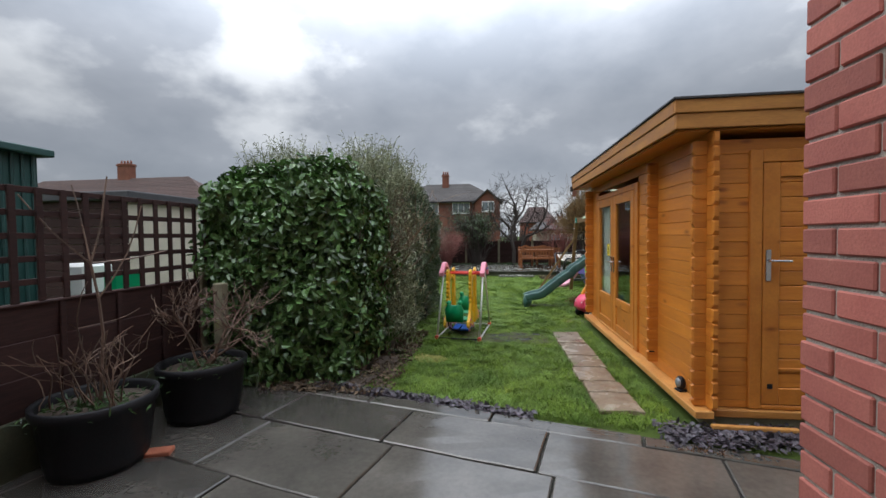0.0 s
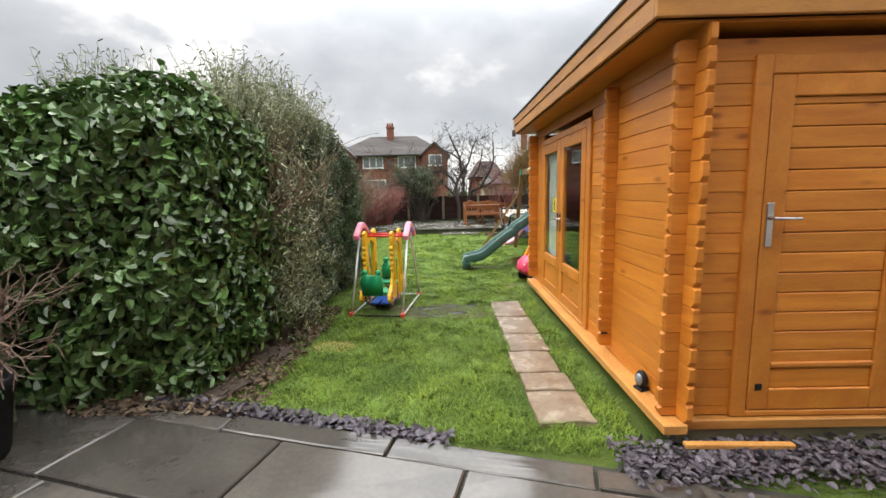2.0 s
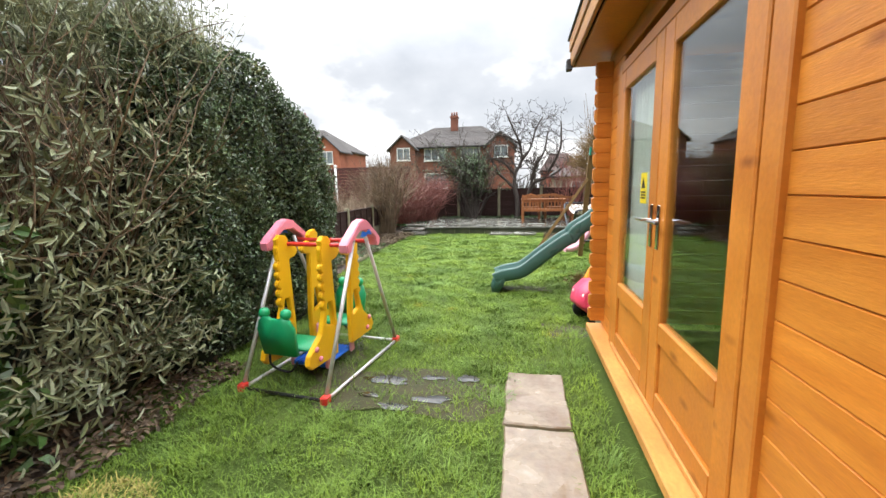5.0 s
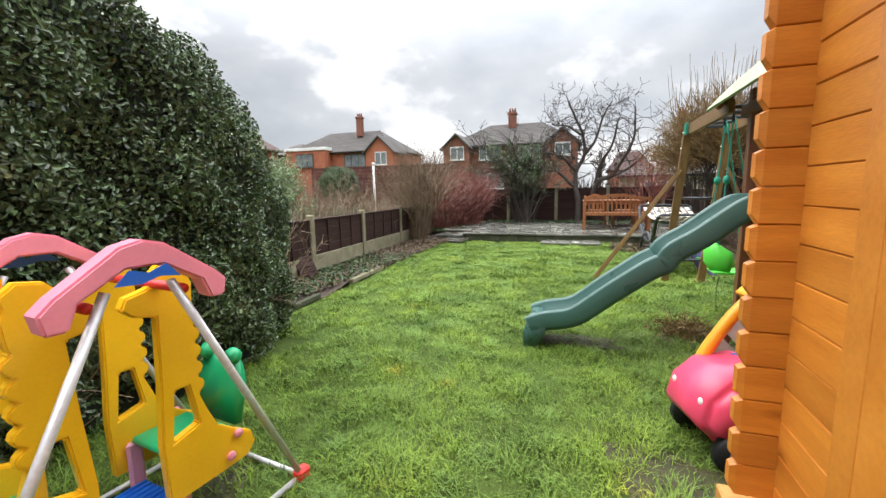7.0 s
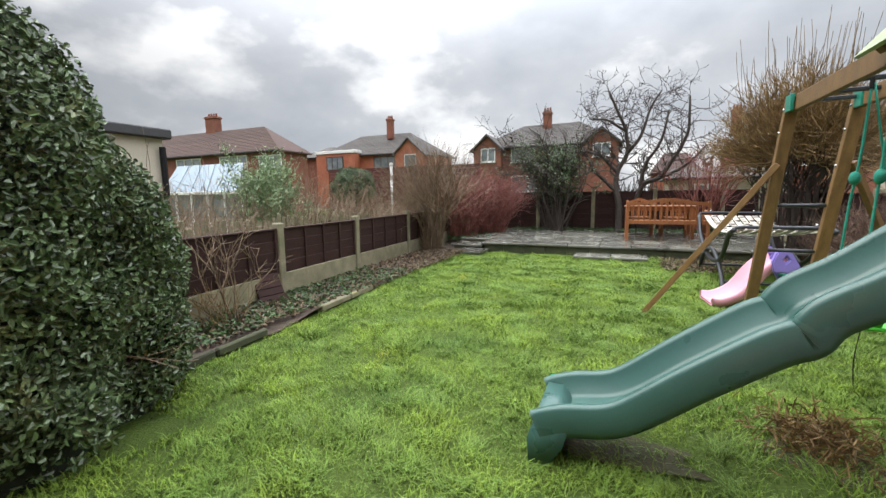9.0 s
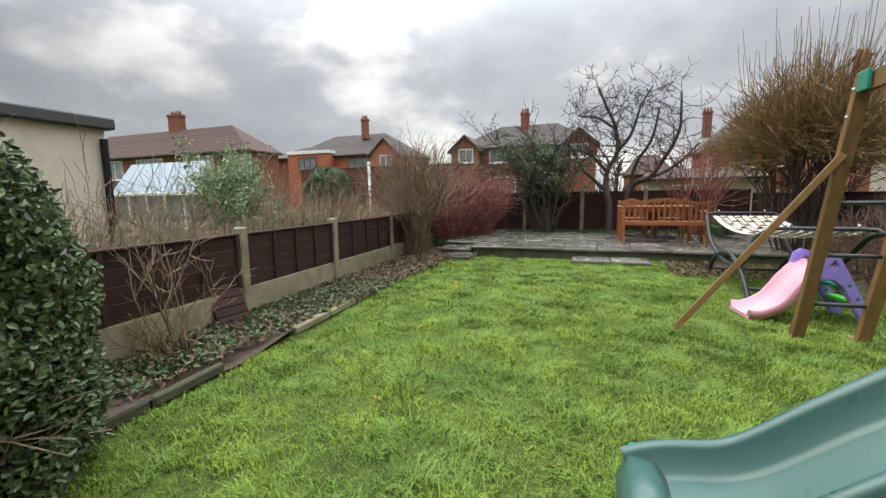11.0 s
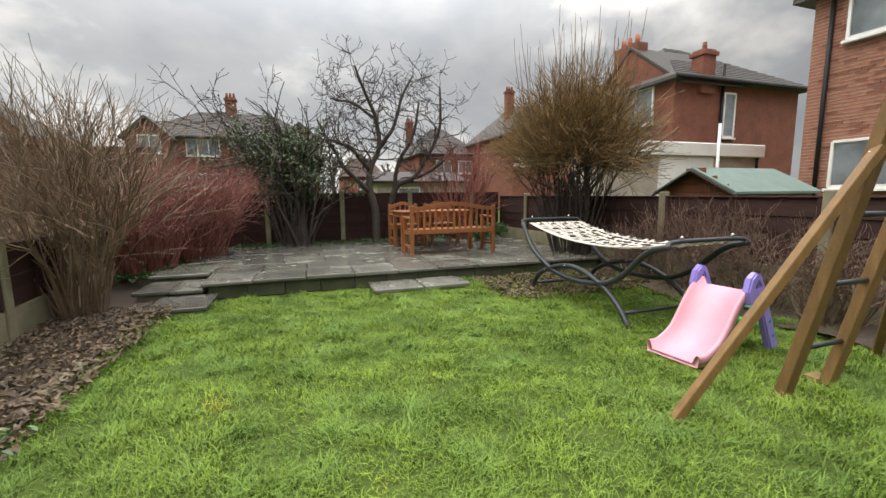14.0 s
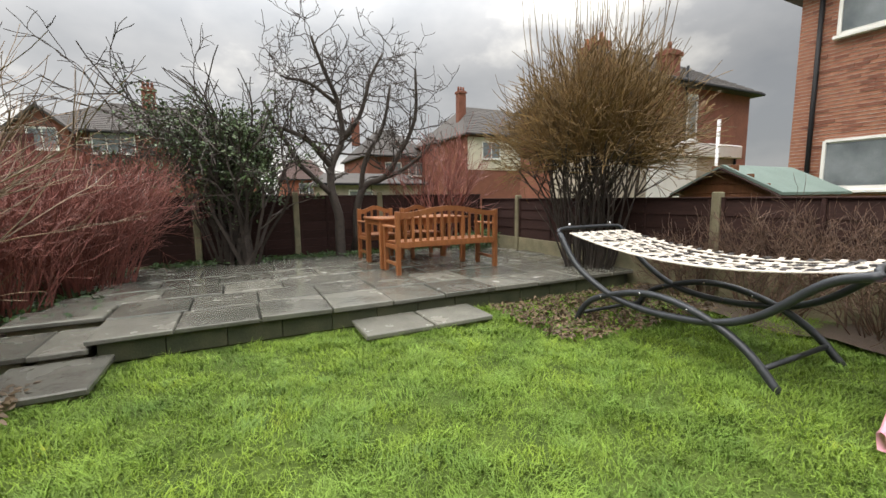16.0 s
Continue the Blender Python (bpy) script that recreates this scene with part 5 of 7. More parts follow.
for sy in (-.165, .165):
    part("front_pillar", tube(bmesh.new(), smoothpath([(.26, sy, .40), (.2, sy, .52), (.1, sy * .95, .68), (.02, sy * .9, .78)], 5), .036, 8, .03), ORANGE, car, "orange-yellow roof pillar", True)
    part("rear_pillar", tube(bmesh.new(), smoothpath([(-.33, sy, .38), (-.31, sy, .55), (-.26, sy * .95, .7), (-.2, sy * .9, .78)], 5), .04, 8, .032), ORANGE, car, "orange-yellow roof pillar", True)
    for sx in (.27, -.27):
        wheel = part("wheel", cyl(bmesh.new(), (sx, sy * 1.02, .1), (sx, sy * 1.34, .1), .1, 18), BLACK, car, "black plastic wheel", True)
        part("hub", cyl(bmesh.new(), (sx, sy * 1.33, .1), (sx, sy * 1.38, .1), .045, 12), GALV, wheel)
    part("headlight", ball(bmesh.new(), (.405, sy * .75, .33), .02, (.5, 1, 1)), WHITE, car, "small white headlight knob", True)
bm = boxm((-.3, -.19, .77), (.1, .19, .83), .028)
bmesh.ops.subdivide_edges(bm, edges=bm.edges[:], cuts=1, use_grid_fill=True)
part("roof", bm, ORANGE, car, "orange-yellow moulded roof", True)
part("steering_wheel", tube(bmesh.new(), [(.06 + .02 * math.sin(a), .08 * math.cos(a), .47 + .08 * math.sin(a)) for a in [2 * math.pi * k / 16 for k in range(17)]], .011, 6), BLACK, car, smooth=True)
part("ignition_key", boxm((.09, -.12, .44), (.14, -.08, .48), .01), BLUE, car, "blue toy key")

# ---------------------------------------------------------------- pink toddler slide
ps = thing("toddler_slide", "small pink plastic slide with lilac steps", "slide", (1.86, 12.47, 0.02), 8)
cl = smoothpath([(0, 0, .035), (.12, 0, .04), (.3, 0, .14), (.46, 0, .36), (.56, 0, .46), (.64, 0, .48)], 5)
prof = [(-.175, .06), (-.19, .07), (-.205, .055), (-.195, -.02), (.195, -.02), (.205, .055), (.19, .07), (.175, .06), (.155, .005), (-.155, .005)]
bm = bmesh.new()
rings = []
for i, p in enumerate(cl):
    d = (cl[min(i + 1, len(cl) - 1)] - cl[max(i - 1, 0)]).normalized()
    up = Vector((-d.z, 0, d.x))
    rings.append([bm.verts.new(p + Vector((0, a, 0)) + up * b) for a, b in prof])
for A, B in zip(rings, rings[1:]):
    for j in range(len(prof)):
        bm.faces.new((A[j], B[j], B[(j + 1) % len(prof)], A[(j + 1) % len(prof)]))
bm.faces.new(rings[0][::-1])
bm.faces.new(rings[-1])
part("chute", bm, PALEPINK, ps, "pale pink chute", True)
side = [(.52, .40), (.5, .5), (.53, .6), (.59, .64), (.66, .62), (.70, .55), (.74, .48), (.98, .04), (.96, .0), (.88, .0), (.70, .34), (.62, .40)]
for sy in (-.2, .2):
    bm = prism(side, .055, m=Matrix.Translation((0, sy, 0)), holes=([(.59, .53), (.62, .57), (.65, .53), (.62, .50)],))
    bmesh.ops.bevel(bm, geom=[e for e in bm.edges if e.calc_face_angle(0) > 1.2], offset=.012, segments=2, affect="EDGES")
    part("side_panel", bm, PURPLE, ps, "lilac side panel with handhold")
    for k in range(3):
        part("panel_dot", cyl(bmesh.new(), (.75 + .07 * k, sy - .03, .36 - .12 * k), (.75 + .07 * k, sy + .03, .36 - .12 * k), .016, 8), TEALP, ps)
for k, (x, z) in enumerate(((.78, .33), (.87, .18))):
    part("step", boxm((x - .05, -.18, z - .02), (x + .05, .18, z + .02), .012), LIME if k else TEALP, ps, "green plastic step")

# ---------------------------------------------------------------- hammock
ham = thing("hammock", "cream and dark checked webbing hammock on a curved charcoal steel stand", "hammock", (2.6, 14.1, 0))
for sx in (-.44, .42):
    part("leg_arc", tube(bmesh.new(), smoothpath([(sx, .82, 0), (sx, .74, .15), (sx, .57, .29), (sx, .18, .42), (sx, -.14, .43), (sx, -.47, .34), (sx, -.71, .2), (sx, -.9, 0)], 6), .028, 10), STEEL, ham, "curved steel floor arc", True)
    part("side_arc", tube(bmesh.new(), smoothpath([(sx * 1.06, 1.05, .86), (sx * 1.05, .8, .56), (sx, .43, .36), (sx, .09, .30), (sx, -.27, .31), (sx, -.55, .36), (sx * 1.02, -.79, .48), (sx * 1.05, -1.08, .73), (sx * 1.05, -1.3, .81)], 6), .028, 10), STEEL, ham, "curved steel side arc", True)
    for y, z in ((.5, .32), (-.3, .39), (.1, .43)):
        part("bolt", ball(bmesh.new(), (sx - .022, y, z), .011, seg=6), CHROME, ham)
for y, z in ((1.06, .87), (-1.3, .81)):
    part("end_bar", tube(bmesh.new(), smoothpath([(-.47, y, z - .01), (-.40, y + .03, z + .03), (0, y + .035, z + .035), (.38, y + .03, z + .03), (.45, y, z - .01)], 5), .02, 8), STEEL, ham, "steel end bar", True)
    for x in (-.3, .28):
        part("ring_bolt", ball(bmesh.new(), (x, y + .03, z + .065), .016, seg=6), CHROME, ham)
for y, z in ((.77, .1), (-.8, .12)):
    part("cross_bar", cyl(bmesh.new(), (-.44, y, z), (.42, y, z), .018, 8), STEEL, ham, "cross bar", True)
# the bed is woven out of crossing bands
def hang(u):
    return Vector((0, .98 - 2.2 * u, .86 - .05 * u - .62 * u * (1 - u) * .75))


for k in range(9):
    x = -.37 + k * .0915
    bm = bmesh.new()
    prev = None
    for i in range(25):
        p = hang(i / 24)
        sag = -.05 * (1 - (x / .4) ** 2) * math.sin(math.pi * i / 24)
        ring = [bm.verts.new(p + Vector((x + dx, 0, sag + dz))) for dx, dz in ((-.036, 0), (.036, 0), (.036, .006), (-.036, .006))]
        if prev:
            for j in range(4):
                bm.faces.new((prev[j], prev[(j + 1) % 4], ring[(j + 1) % 4], ring[j]))
        prev = ring
    part("webbing_band", bm, CLOTHW, ham, "cream webbing band")
for i in range(1, 24):
    p = hang(i / 24)
    bm = bmesh.new()
    prev = None
    for k in range(10):
        x = -.40 + k * .0889
        sag = -.05 * (1 - (x / .4) ** 2) * math.sin(math.pi * i / 24)
        up = .012 if k % 2 else -.006
        ring = [bm.verts.new(p + Vector((x, dy, sag + up + dz))) for dy, dz in ((-.02, 0), (.02, 0), (.02, .004), (-.02, .004))]
        if prev:
            for j in range(4):
                bm.faces.new((prev[j], prev[(j + 1) % 4], ring[(j + 1) % 4], ring[j]))
        prev = ring
    part("cross_band", bm, CLOTHW if i % 3 else CLOTHB, ham, "" if i % 3 else "dark cross band")
for i in range(1, 24, 2):
    p = hang(i / 24)
    for k in range(1, 9, 2):
        x = -.37 + (k + (i // 2) % 2) * .0915
        sag = -.05 * (1 - (x / .4) ** 2) * math.sin(math.pi * i / 24)
        part("dark_patch", boxm((x - .03, p.y - .018, p.z + sag + .012), (x + .03, p.y + .018, p.z + sag + .021)), CLOTHB, ham)

# ---------------------------------------------------------------- garden furniture on the terrace
def seat_unit(name, label, category, width, at, rz, group=""):
    """Slatted teak seat with an arched back; its back is at y = 0 and it faces +y."""
    ob = thing(name, label, category, at, rz, group)
    w = width / 2
    for sx in (-w, w):
        part("back_leg", boxm((sx - .03, -.03, 0), (sx + .03, .035, .84), .006), TEAK, ob)
        part("front_leg", boxm((sx - .03, .45, 0), (sx + .03, .51, .62), .006), TEAK, ob)
        part("armrest", boxm((sx - .04, .02, .62), (sx + .04, .54, .645), .008), TEAK, ob)
        part("side_rail", boxm((sx - .018, .03, .34), (sx + .018, .46, .40), .004), TEAK, ob)
        part("stretcher", boxm((sx - .015, .03, .12), (sx + .015, .46, .16), .004), TEAK, ob)
    part("front_rail", boxm((-w + .03, .46, .34), (w - .03, .49, .41), .004), TEAK, ob)
    part("back_rail", boxm((-w + .03, -.015, .36), (w - .03, .015, .44), .004), TEAK, ob)
    for k in range(6):
        part("seat_slat", boxm((-w + .01, .05 + k * .072, .41), (w - .01, .11 + k * .072, .43), .004), TEAK, ob)
    n = 16
    rise = .05 + .035 * min(1, width)
    def arch(t):
        return .765 + rise * (.5 - .5 * math.cos(2 * math.pi * min(max((t - .0), 0), 1))) 
    top = [(-w + .03 + (2 * w - .06) * i / n, arch(i / n) + .055) for i in range(n + 1)]
    bot = [(x, z - .07) for x, z in top][::-1]
    part("top_rail", prism(top + bot, .035), TEAK, ob, "arched top rail")
    k = max(4, round(width / .105))
    for i in range(1, k):
        x = -w + 2 * w * i / k
        part("back_slat", boxm((x - .019, -.009, .44), (x + .019, .009, arch(i / k) - .01), .003), TEAK, ob)
    return ob


seat_unit("garden_bench", "oiled teak slatted garden bench with an arched back", "bench", 1.5, (1.82, 16.98, TZ), 0)
tab = thing("garden_table", "oiled teak rectangular garden table", "table", (1.72, 17.95, TZ))
for k in range(9):
    part("table_slat", boxm((-.72, -.40 + k * .09, .70), (.72, -.315 + k * .09, .728), .004), TEAK, tab)
for s in (-1, 1):
    part("apron", boxm((-.66, s * .34 - .012, .62), (.66, s * .34 + .012, .70), .003), TEAK, tab)
    part("apron", boxm((s * .67 - .012, -.33, .62), (s * .67 + .012, .33, .70), .003), TEAK, tab)
    for t in (-1, 1):
        part("leg", boxm((s * .66 - .035, t * .34 - .035, 0), (s * .66 + .035, t * .34 + .035, .70), .006), TEAK, tab)
ch = seat_unit("garden_chair", "oiled teak slatted garden armchair with an arched back", "chair", .56, (1.35, 18.85, TZ), 180, "chairs at the garden table")
copy_thing(ch, pose(2.12, 18.85, TZ, 0, 0, 180))

# ---------------------------------------------------------------- pots on the patio
def pot(at, seed, label, kind, grown):
    ob = thing("planter", label, "plant pot", at)
    bm = bmesh.new()
    rings = []
    for rr_, zz_ in ((.235, 0), (.25, .06), (.285, .34), (.30, .345), (.305, .40), (.29, .405), (.275, .39), (.27, .34)):
        rings.append([bm.verts.new((rr_ * math.cos(a), rr_ * math.sin(a), zz_)) for a in [2 * math.pi * k / 32 for k in range(32)]])
    for A, B in zip(rings, rings[1:]):
        for j in range(32):
            bm.faces.new((A[j], A[(j + 1) % 32], B[(j + 1) % 32], B[j]))
    bm.faces.new(rings[0][::-1])
    part("tub", bm, BLACK, ob, "black plastic tub with a rolled rim", True)
    bm = bmesh.new()
    bmesh.ops.create_circle(bm, cap_ends=True, radius=.272, segments=24, matrix=Matrix.Translation((0, 0, .345)))
    part("compost", bm, SOIL, ob)
    r_ = np.random.default_rng(seed)
    out = []
    if kind == 0:
        for k in range(17):
            a = r_.uniform(0, 6.28)
            grow(r_, (r_.normal(0, .1), r_.normal(0, .1), .34), (math.cos(a) * .35, math.sin(a) * .35, 1), r_.uniform(.18, .34), .006, 1, out, .2, .1)
        grow(r_, (.02, .0, .34), (.05, 0, 1), .85, .012, 1, out, .06, .1)
        grow(r_, (-.05, .05, .34), (-.5, .1, 1), .5, .007, 1, out, .1, .1)
    else:
        for k in range(5):
            a = r_.uniform(0, 6.28)
            grow(r_, (r_.normal(0, .03), r_.normal(0, .03), .34), (math.cos(a) * .6, math.sin(a) * .6, 1), .34, .012, 3, out, .16, .06, spread=.7)
    twigmesh("stem", out, BROWNTWIG, ob, "bare winter stems", .003, kind="stuff")
    n = 260
    P = np.stack([r_.normal(0, .13, n), r_.normal(0, .13, n), np.full(n, .36)], -1)
    V, Fc = leaves(P, np.tile([[0, 0, 1.0]], (n, 1)), .05, .012, r_, jitter=1)
    raw("weed_tuft", V, Fc, IVY, ob, "low green weeds", kind="stuff")
    ob.scale = (grown, grown, grown)
    return ob


pot((-2.72, 2.48, .03), 31, "black plastic tub with dead brown flower stems", 0, 1.16)
pot((-2.56, 3.3, .03), 32, "black plastic tub holding a bare branching shrub", 1, 1.17)
stk = thing("timber_stake", "pale squared timber post behind the planter", "post", (-2.72, 3.78, 0))
part("stake", boxm((-.05, -.05, 0), (.05, .05, 1.12), .008), CONCRETE, stk)
for k, (x, y, a) in enumerate(((-2.42, 2.62, 20), (-2.45, 3.42, 40), (-2.5, 3.25, 70))):
    b = thing("loose_brick", "loose orange-red brick propping a tub", "brick", (x, y, .022), a)
    bm = boxm((-.105, -.05, 0), (.105, .05, .035), .006)
    part("brick_body", bm, ORANGEBRICK, b)
# little black lamp on the sill
lamp = thing("solar_light", "small black plastic garden light propped on the cabin sill", "lamp", (1.62, 3.84, .165), 15)
bm = ball(bmesh.new(), (0, 0, .07), .05, (.7, 1, 1.3))
part("lamp_body", bm, BLACK, lamp, smooth=True)
part("lamp_lens", ball(bmesh.new(), (-.02, 0, .075), .036, (.6, 1, 1.2)), PANE, lamp, "clear lens", True)
part("lamp_bracket", boxm((-.035, -.04, 0), (.035, .04, .02), .006), BLACK, lamp)
crate = thing("weathered_crate", "dark weathered wooden slab leaning on a fence post", "crate", (-2.62, 10.62, .06), 80)
mm = Matrix.Rotation(radians(-28), 4, "X")
for k in range(4):
    part("crate_board", boxm((-.16, -.02, k * .085), (.16, .02, k * .085 + .08), .005, mm), DARKWOOD, crate)
for x in (-.12, .12):
    part("crate_batten", boxm((x - .02, .02, 0), (x + .02, .05, .34), .004, mm), DARKWOOD, crate)
# slate chippings along the front of the cabin
r_ = np.random.default_rng(77)
n = 3200
P = np.stack([r_.uniform(1.25, 4.1, n), np.clip(r_.normal(3.27, .09, n), 3.02, 3.46), r_.uniform(.03, .06, n)], -1)
P[:, 1] -= np.where(P[:, 0] < 1.7, .0, 0)
V, Fc = leaves(P, np.tile([[0, 0, 1.0]], (n, 1)), .045, .034, r_, jitter=.45, fold=.1)
raw("slate_chippings", V, Fc, SLATE, label="purple-grey slate chippings below the cabin wall", category="chippings", kind="stuff")
u_ = 2.2 * r_.random(1500) ** 1.8 - 1.2
v_ = r_.normal(.05, .035, 1500)
P = np.stack([PATIO_O.x + u_ * PU.x + v_ * PV.x, PATIO_O.y + u_ * PU.y + v_ * PV.y, r_.uniform(.015, .035, 1500)], -1)
V, Fc = leaves(P, np.tile([[0, 0, 1.0]], (1500, 1)), .055, .04, r_, jitter=.45, fold=.1)
raw("slate_chippings", V, Fc, SLATE, label="grey slate chippings along the patio edge", category="chippings", kind="stuff")
tl = thing("timber_offcut", "pale timber strip lying below the cabin door", "plank", (1.95, 3.36, .05), -2)
part("strip", boxm((-.3, -.02, 0), (.3, .02, .03), .004), SILL, tl)
# dug clods beside the climbing boards
r_ = np.random.default_rng(5)
n = 900
P = np.stack([r_.normal(1.9, .12, n), r_.normal(9.62, .12, n), np.abs(r_.normal(.05, .05, n))], -1)
V, Fc = leaves(P, np.tile([[0, 0, 1.0]], (n, 1)), .08, .008, r_, jitter=1.2)
raw("dry_grass_heap", V, Fc, OCHRETWIG, label="heap of dry brown grass beside the climbing boards", category="dry grass", kind="stuff")
# ---------------------------------------------------------------- bare trees and shrubs
def shrub(name, label, at, seed, n, height, spread, mat, r0=.008, depth=2, base=.15, lift=.05, wander=.12, leafy=None, sp=.35, shoots=0, vary=.3):
    ob = thing(name, label, "shrub", at)
    r_ = np.random.default_rng(seed)
    out = []
    for k in range(n):
        a = r_.uniform(0, 2 * math.pi)
        f = r_.uniform(0, 1) ** .6 * spread
        h = height * r_.uniform(1 - vary, 1.05) / (1 + .9 * depth * .5)
        grow(r_, (math.cos(a) * base * r_.random(), math.sin(a) * base * r_.random(), 0), (math.cos(a) * f, math.sin(a) * f, 1), h, r0, depth, out, wander, lift, (2, 3), sp, .66)
    for k in range(shoots):
        a, f = r_.uniform(0, 2 * math.pi), r_.uniform(0, .22)
        p = np.array([math.cos(a) * f * 2, math.sin(a) * f * 2, height * .55])
        grow(r_, p, (math.cos(a) * .12, math.sin(a) * .12, 1), height * r_.uniform(.5, .75), .007, 0, out, .03, .05)
    big = [s for s in out if s[2] > r0 * .55]
    small = [s for s in out if s[2] <= r0 * .55]
    twigmesh("limb", big, mat, ob, kind="stuff")
    twigmesh("twig", small or big[:1], mat, ob, kind="stuff")
    if leafy:
        lm, cnt, L, W = leafy
        idx_ = r_.integers(0, len(small), cnt)
        P = np.array([small[i][1] for i in idx_]) + r_.normal(0, .04, (cnt, 3))
        V, Fc = leaves(P, np.tile([[0, 0, 1.0]], (cnt, 1)), L, W, r_, jitter=1)
        raw("leaves", V, Fc, lm, ob, kind="stuff")
    return ob


def apple_tree():
    ob = thing("apple_tree", "bare gnarled apple tree with dark bark by the fence", "tree", (.86, 19.45, 0.1))
    r_ = np.random.default_rng(21)
    limbs = [[(0, 0, 0, .085), (.02, 0, .7, .075), (-.06, 0, 1.2, .07), (-.1, .05, 1.7, .065), (.12, .1, 2.2, .055), (.1, .1, 2.8, .045), (-.15, .0, 3.3, .034), (-.35, -.1, 3.8, .022)],
             [(-.1, .05, 1.7, .05), (-.42, -.05, 2.1, .04), (-.85, -.1, 2.3, .03), (-1.25, -.2, 2.25, .02)],
             [(.12, .1, 2.2, .045), (.45, .0, 2.6, .035), (.62, -.1, 3.2, .028), (.9, -.1, 3.7, .018)],
             [(.1, .1, 2.8, .035), (-.4, .1, 3.1, .026), (-.85, .1, 3.2, .018)],
             [(-.06, 0, 1.2, .05), (-.45, -.05, 1.55, .038), (-.8, -.1, 2.0, .028), (-1.15, -.1, 2.7, .02)],
             [(.35, .35, .1, .075), (.5, .3, 1.25, .07), (.95, .2, 1.55, .055), (1.3, .1, 2.1, .045), (1.55, 0, 2.8, .03), (1.5, -.1, 3.5, .02)],
             [(.5, .3, 1.25, .05), (.62, .25, 1.9, .042), (.95, .2, 2.5, .033), (1.1, .1, 3.2, .022)],
             [(.95, .2, 1.55, .045), (1.5, .1, 1.8, .034), (1.95, 0, 2.3, .022)]]
    main, tw = [], []
    for lb in limbs:
        pts = smoothpath([p[:3] for p in lb], 4)
        rad = np.interp(np.linspace(0, len(lb) - 1, len(pts)), range(len(lb)), [p[3] for p in lb])
        bm = bmesh.new()
        tube(bm, [p + .05 * noise.noise_vector(p * 2.2) for p in pts], lb[0][3] * 1.1, 8, lb[-1][3] * 1.1)
        main.append(bm)
        for i, p in enumerate(pts):
            if i >= len(pts) * .35:
                for _ in range(2):
                    d = np.array([r_.normal(0, .8), r_.normal(0, .7), r_.normal(.35, .5)])
                    grow(r_, p, d, r_.uniform(.32, .62), max(.006, rad[i] * .4), 2, tw, .25, .06, (1, 2), .75, .7)
    for i, bm in enumerate(main):
        part("trunk" if i in (0, 5) else "bough", bm, BARK, ob, smooth=True)
    twigmesh("twig", tw, BARK, ob, "fine dark twigs", .0058, kind="stuff")
    return ob


def forsythia(at):
    """A vase of stems that opens into a dense dome of fine twigs, with long shoots above it."""
    ob = thing("forsythia", "large dense domed ochre-brown bare shrub with upright shoots", "shrub", at)
    r_ = np.random.default_rng(49)
    stems, tw, sh = [], [], []
    for k in range(60):
        a, f = r_.uniform(0, 6.28), r_.random() ** .6
        grow(r_, (.3 * f * math.cos(a), .3 * f * math.sin(a), 0), (.28 * math.cos(a) * f, .28 * math.sin(a) * f, 1), r_.uniform(1.0, 1.6), .018, 1, stems, .07, .06, (2, 3), .4, .6)
    for k in range(1500):
        a, e = r_.uniform(0, 6.28), np.arcsin(r_.uniform(-.45, 1.0))
        d = np.array([math.cos(a) * math.cos(e), math.sin(a) * math.cos(e), math.sin(e)])
        p = np.array([0, 0, 1.75]) + d * np.array([.55, .55, .5]) * r_.uniform(.1, 1.3)
        grow(r_, p, d + np.array([0, 0, .35]), r_.uniform(.42, .72), .0065, 1, tw, .16, .07, (2, 3), .45, .65, 3)
    for k in range(80):
        a, f = r_.uniform(0, 6.28), r_.random()
        grow(r_, (.9 * f * math.cos(a), .9 * f * math.sin(a), 2.5), (.2 * math.cos(a) * f, .2 * math.sin(a) * f, 1), r_.uniform(.6, 1.5), .006, 0, sh, .04, .08)
    twigmesh("stem", stems, BARK, ob, "dark brown stems", kind="stuff")
    twigmesh("twig_dome", tw, OCHRETWIG, ob, "dense ochre twigs", .0042, kind="stuff")
    twigmesh("long_shoot", sh, OCHRETWIG, ob, "long upright shoots", .004, kind="stuff")
    return ob


apple_tree()
shrub("ivy_clad_tree", "dark bare shrub choked with ivy by the back fence", (-.95, 19.45, .1), 41, 40, 2.75, .2, BARK, .018, 2, .2, leafy=(PRIVET, 9000, .06, .04), sp=.4)
r_ = np.random.default_rng(43)
arch = thing("arching_shrub", "bare dark multi-stemmed tree with long arching twigs", "tree", (-.75, 19.2, .15))
out = []
for k in range(15):
    grow(r_, (r_.normal(0, .14), r_.normal(0, .08), 0), (r_.normal(.05, .28), r_.normal(0, .15), 1.1), r_.uniform(1.3, 1.9), .03, 2, out, .13, .03, (1, 2), .5, .62)
for k in range(11):
    grow(r_, (r_.normal(-.15, .14), r_.normal(0, .1), r_.uniform(.9, 1.7)), (r_.uniform(-1.2, -.35), r_.normal(-.1, .3), .6), r_.uniform(.95, 1.35), .015, 3, out, .15, -.015, (1, 2), .5, .66)
twigmesh("limb", [s for s in out if s[2] > .009], BARK, arch, kind="stuff")
twigmesh("twig", [s for s in out if s[2] <= .009], BARK, arch, rmin=.0055, kind="stuff")
shrub("dogwood", "dense dark red-stemmed dogwood thicket", (-2.5, 18.3, .1), 44, 260, 1.8, .42, REDTWIG, .007, 2, .5, lift=.05, sp=.4)
shrub("dogwood", "dense dark red-stemmed dogwood thicket", (-2.95, 17.3, .1), 45, 170, 1.65, .4, REDTWIG, .007, 2, .45, lift=.05, sp=.4)
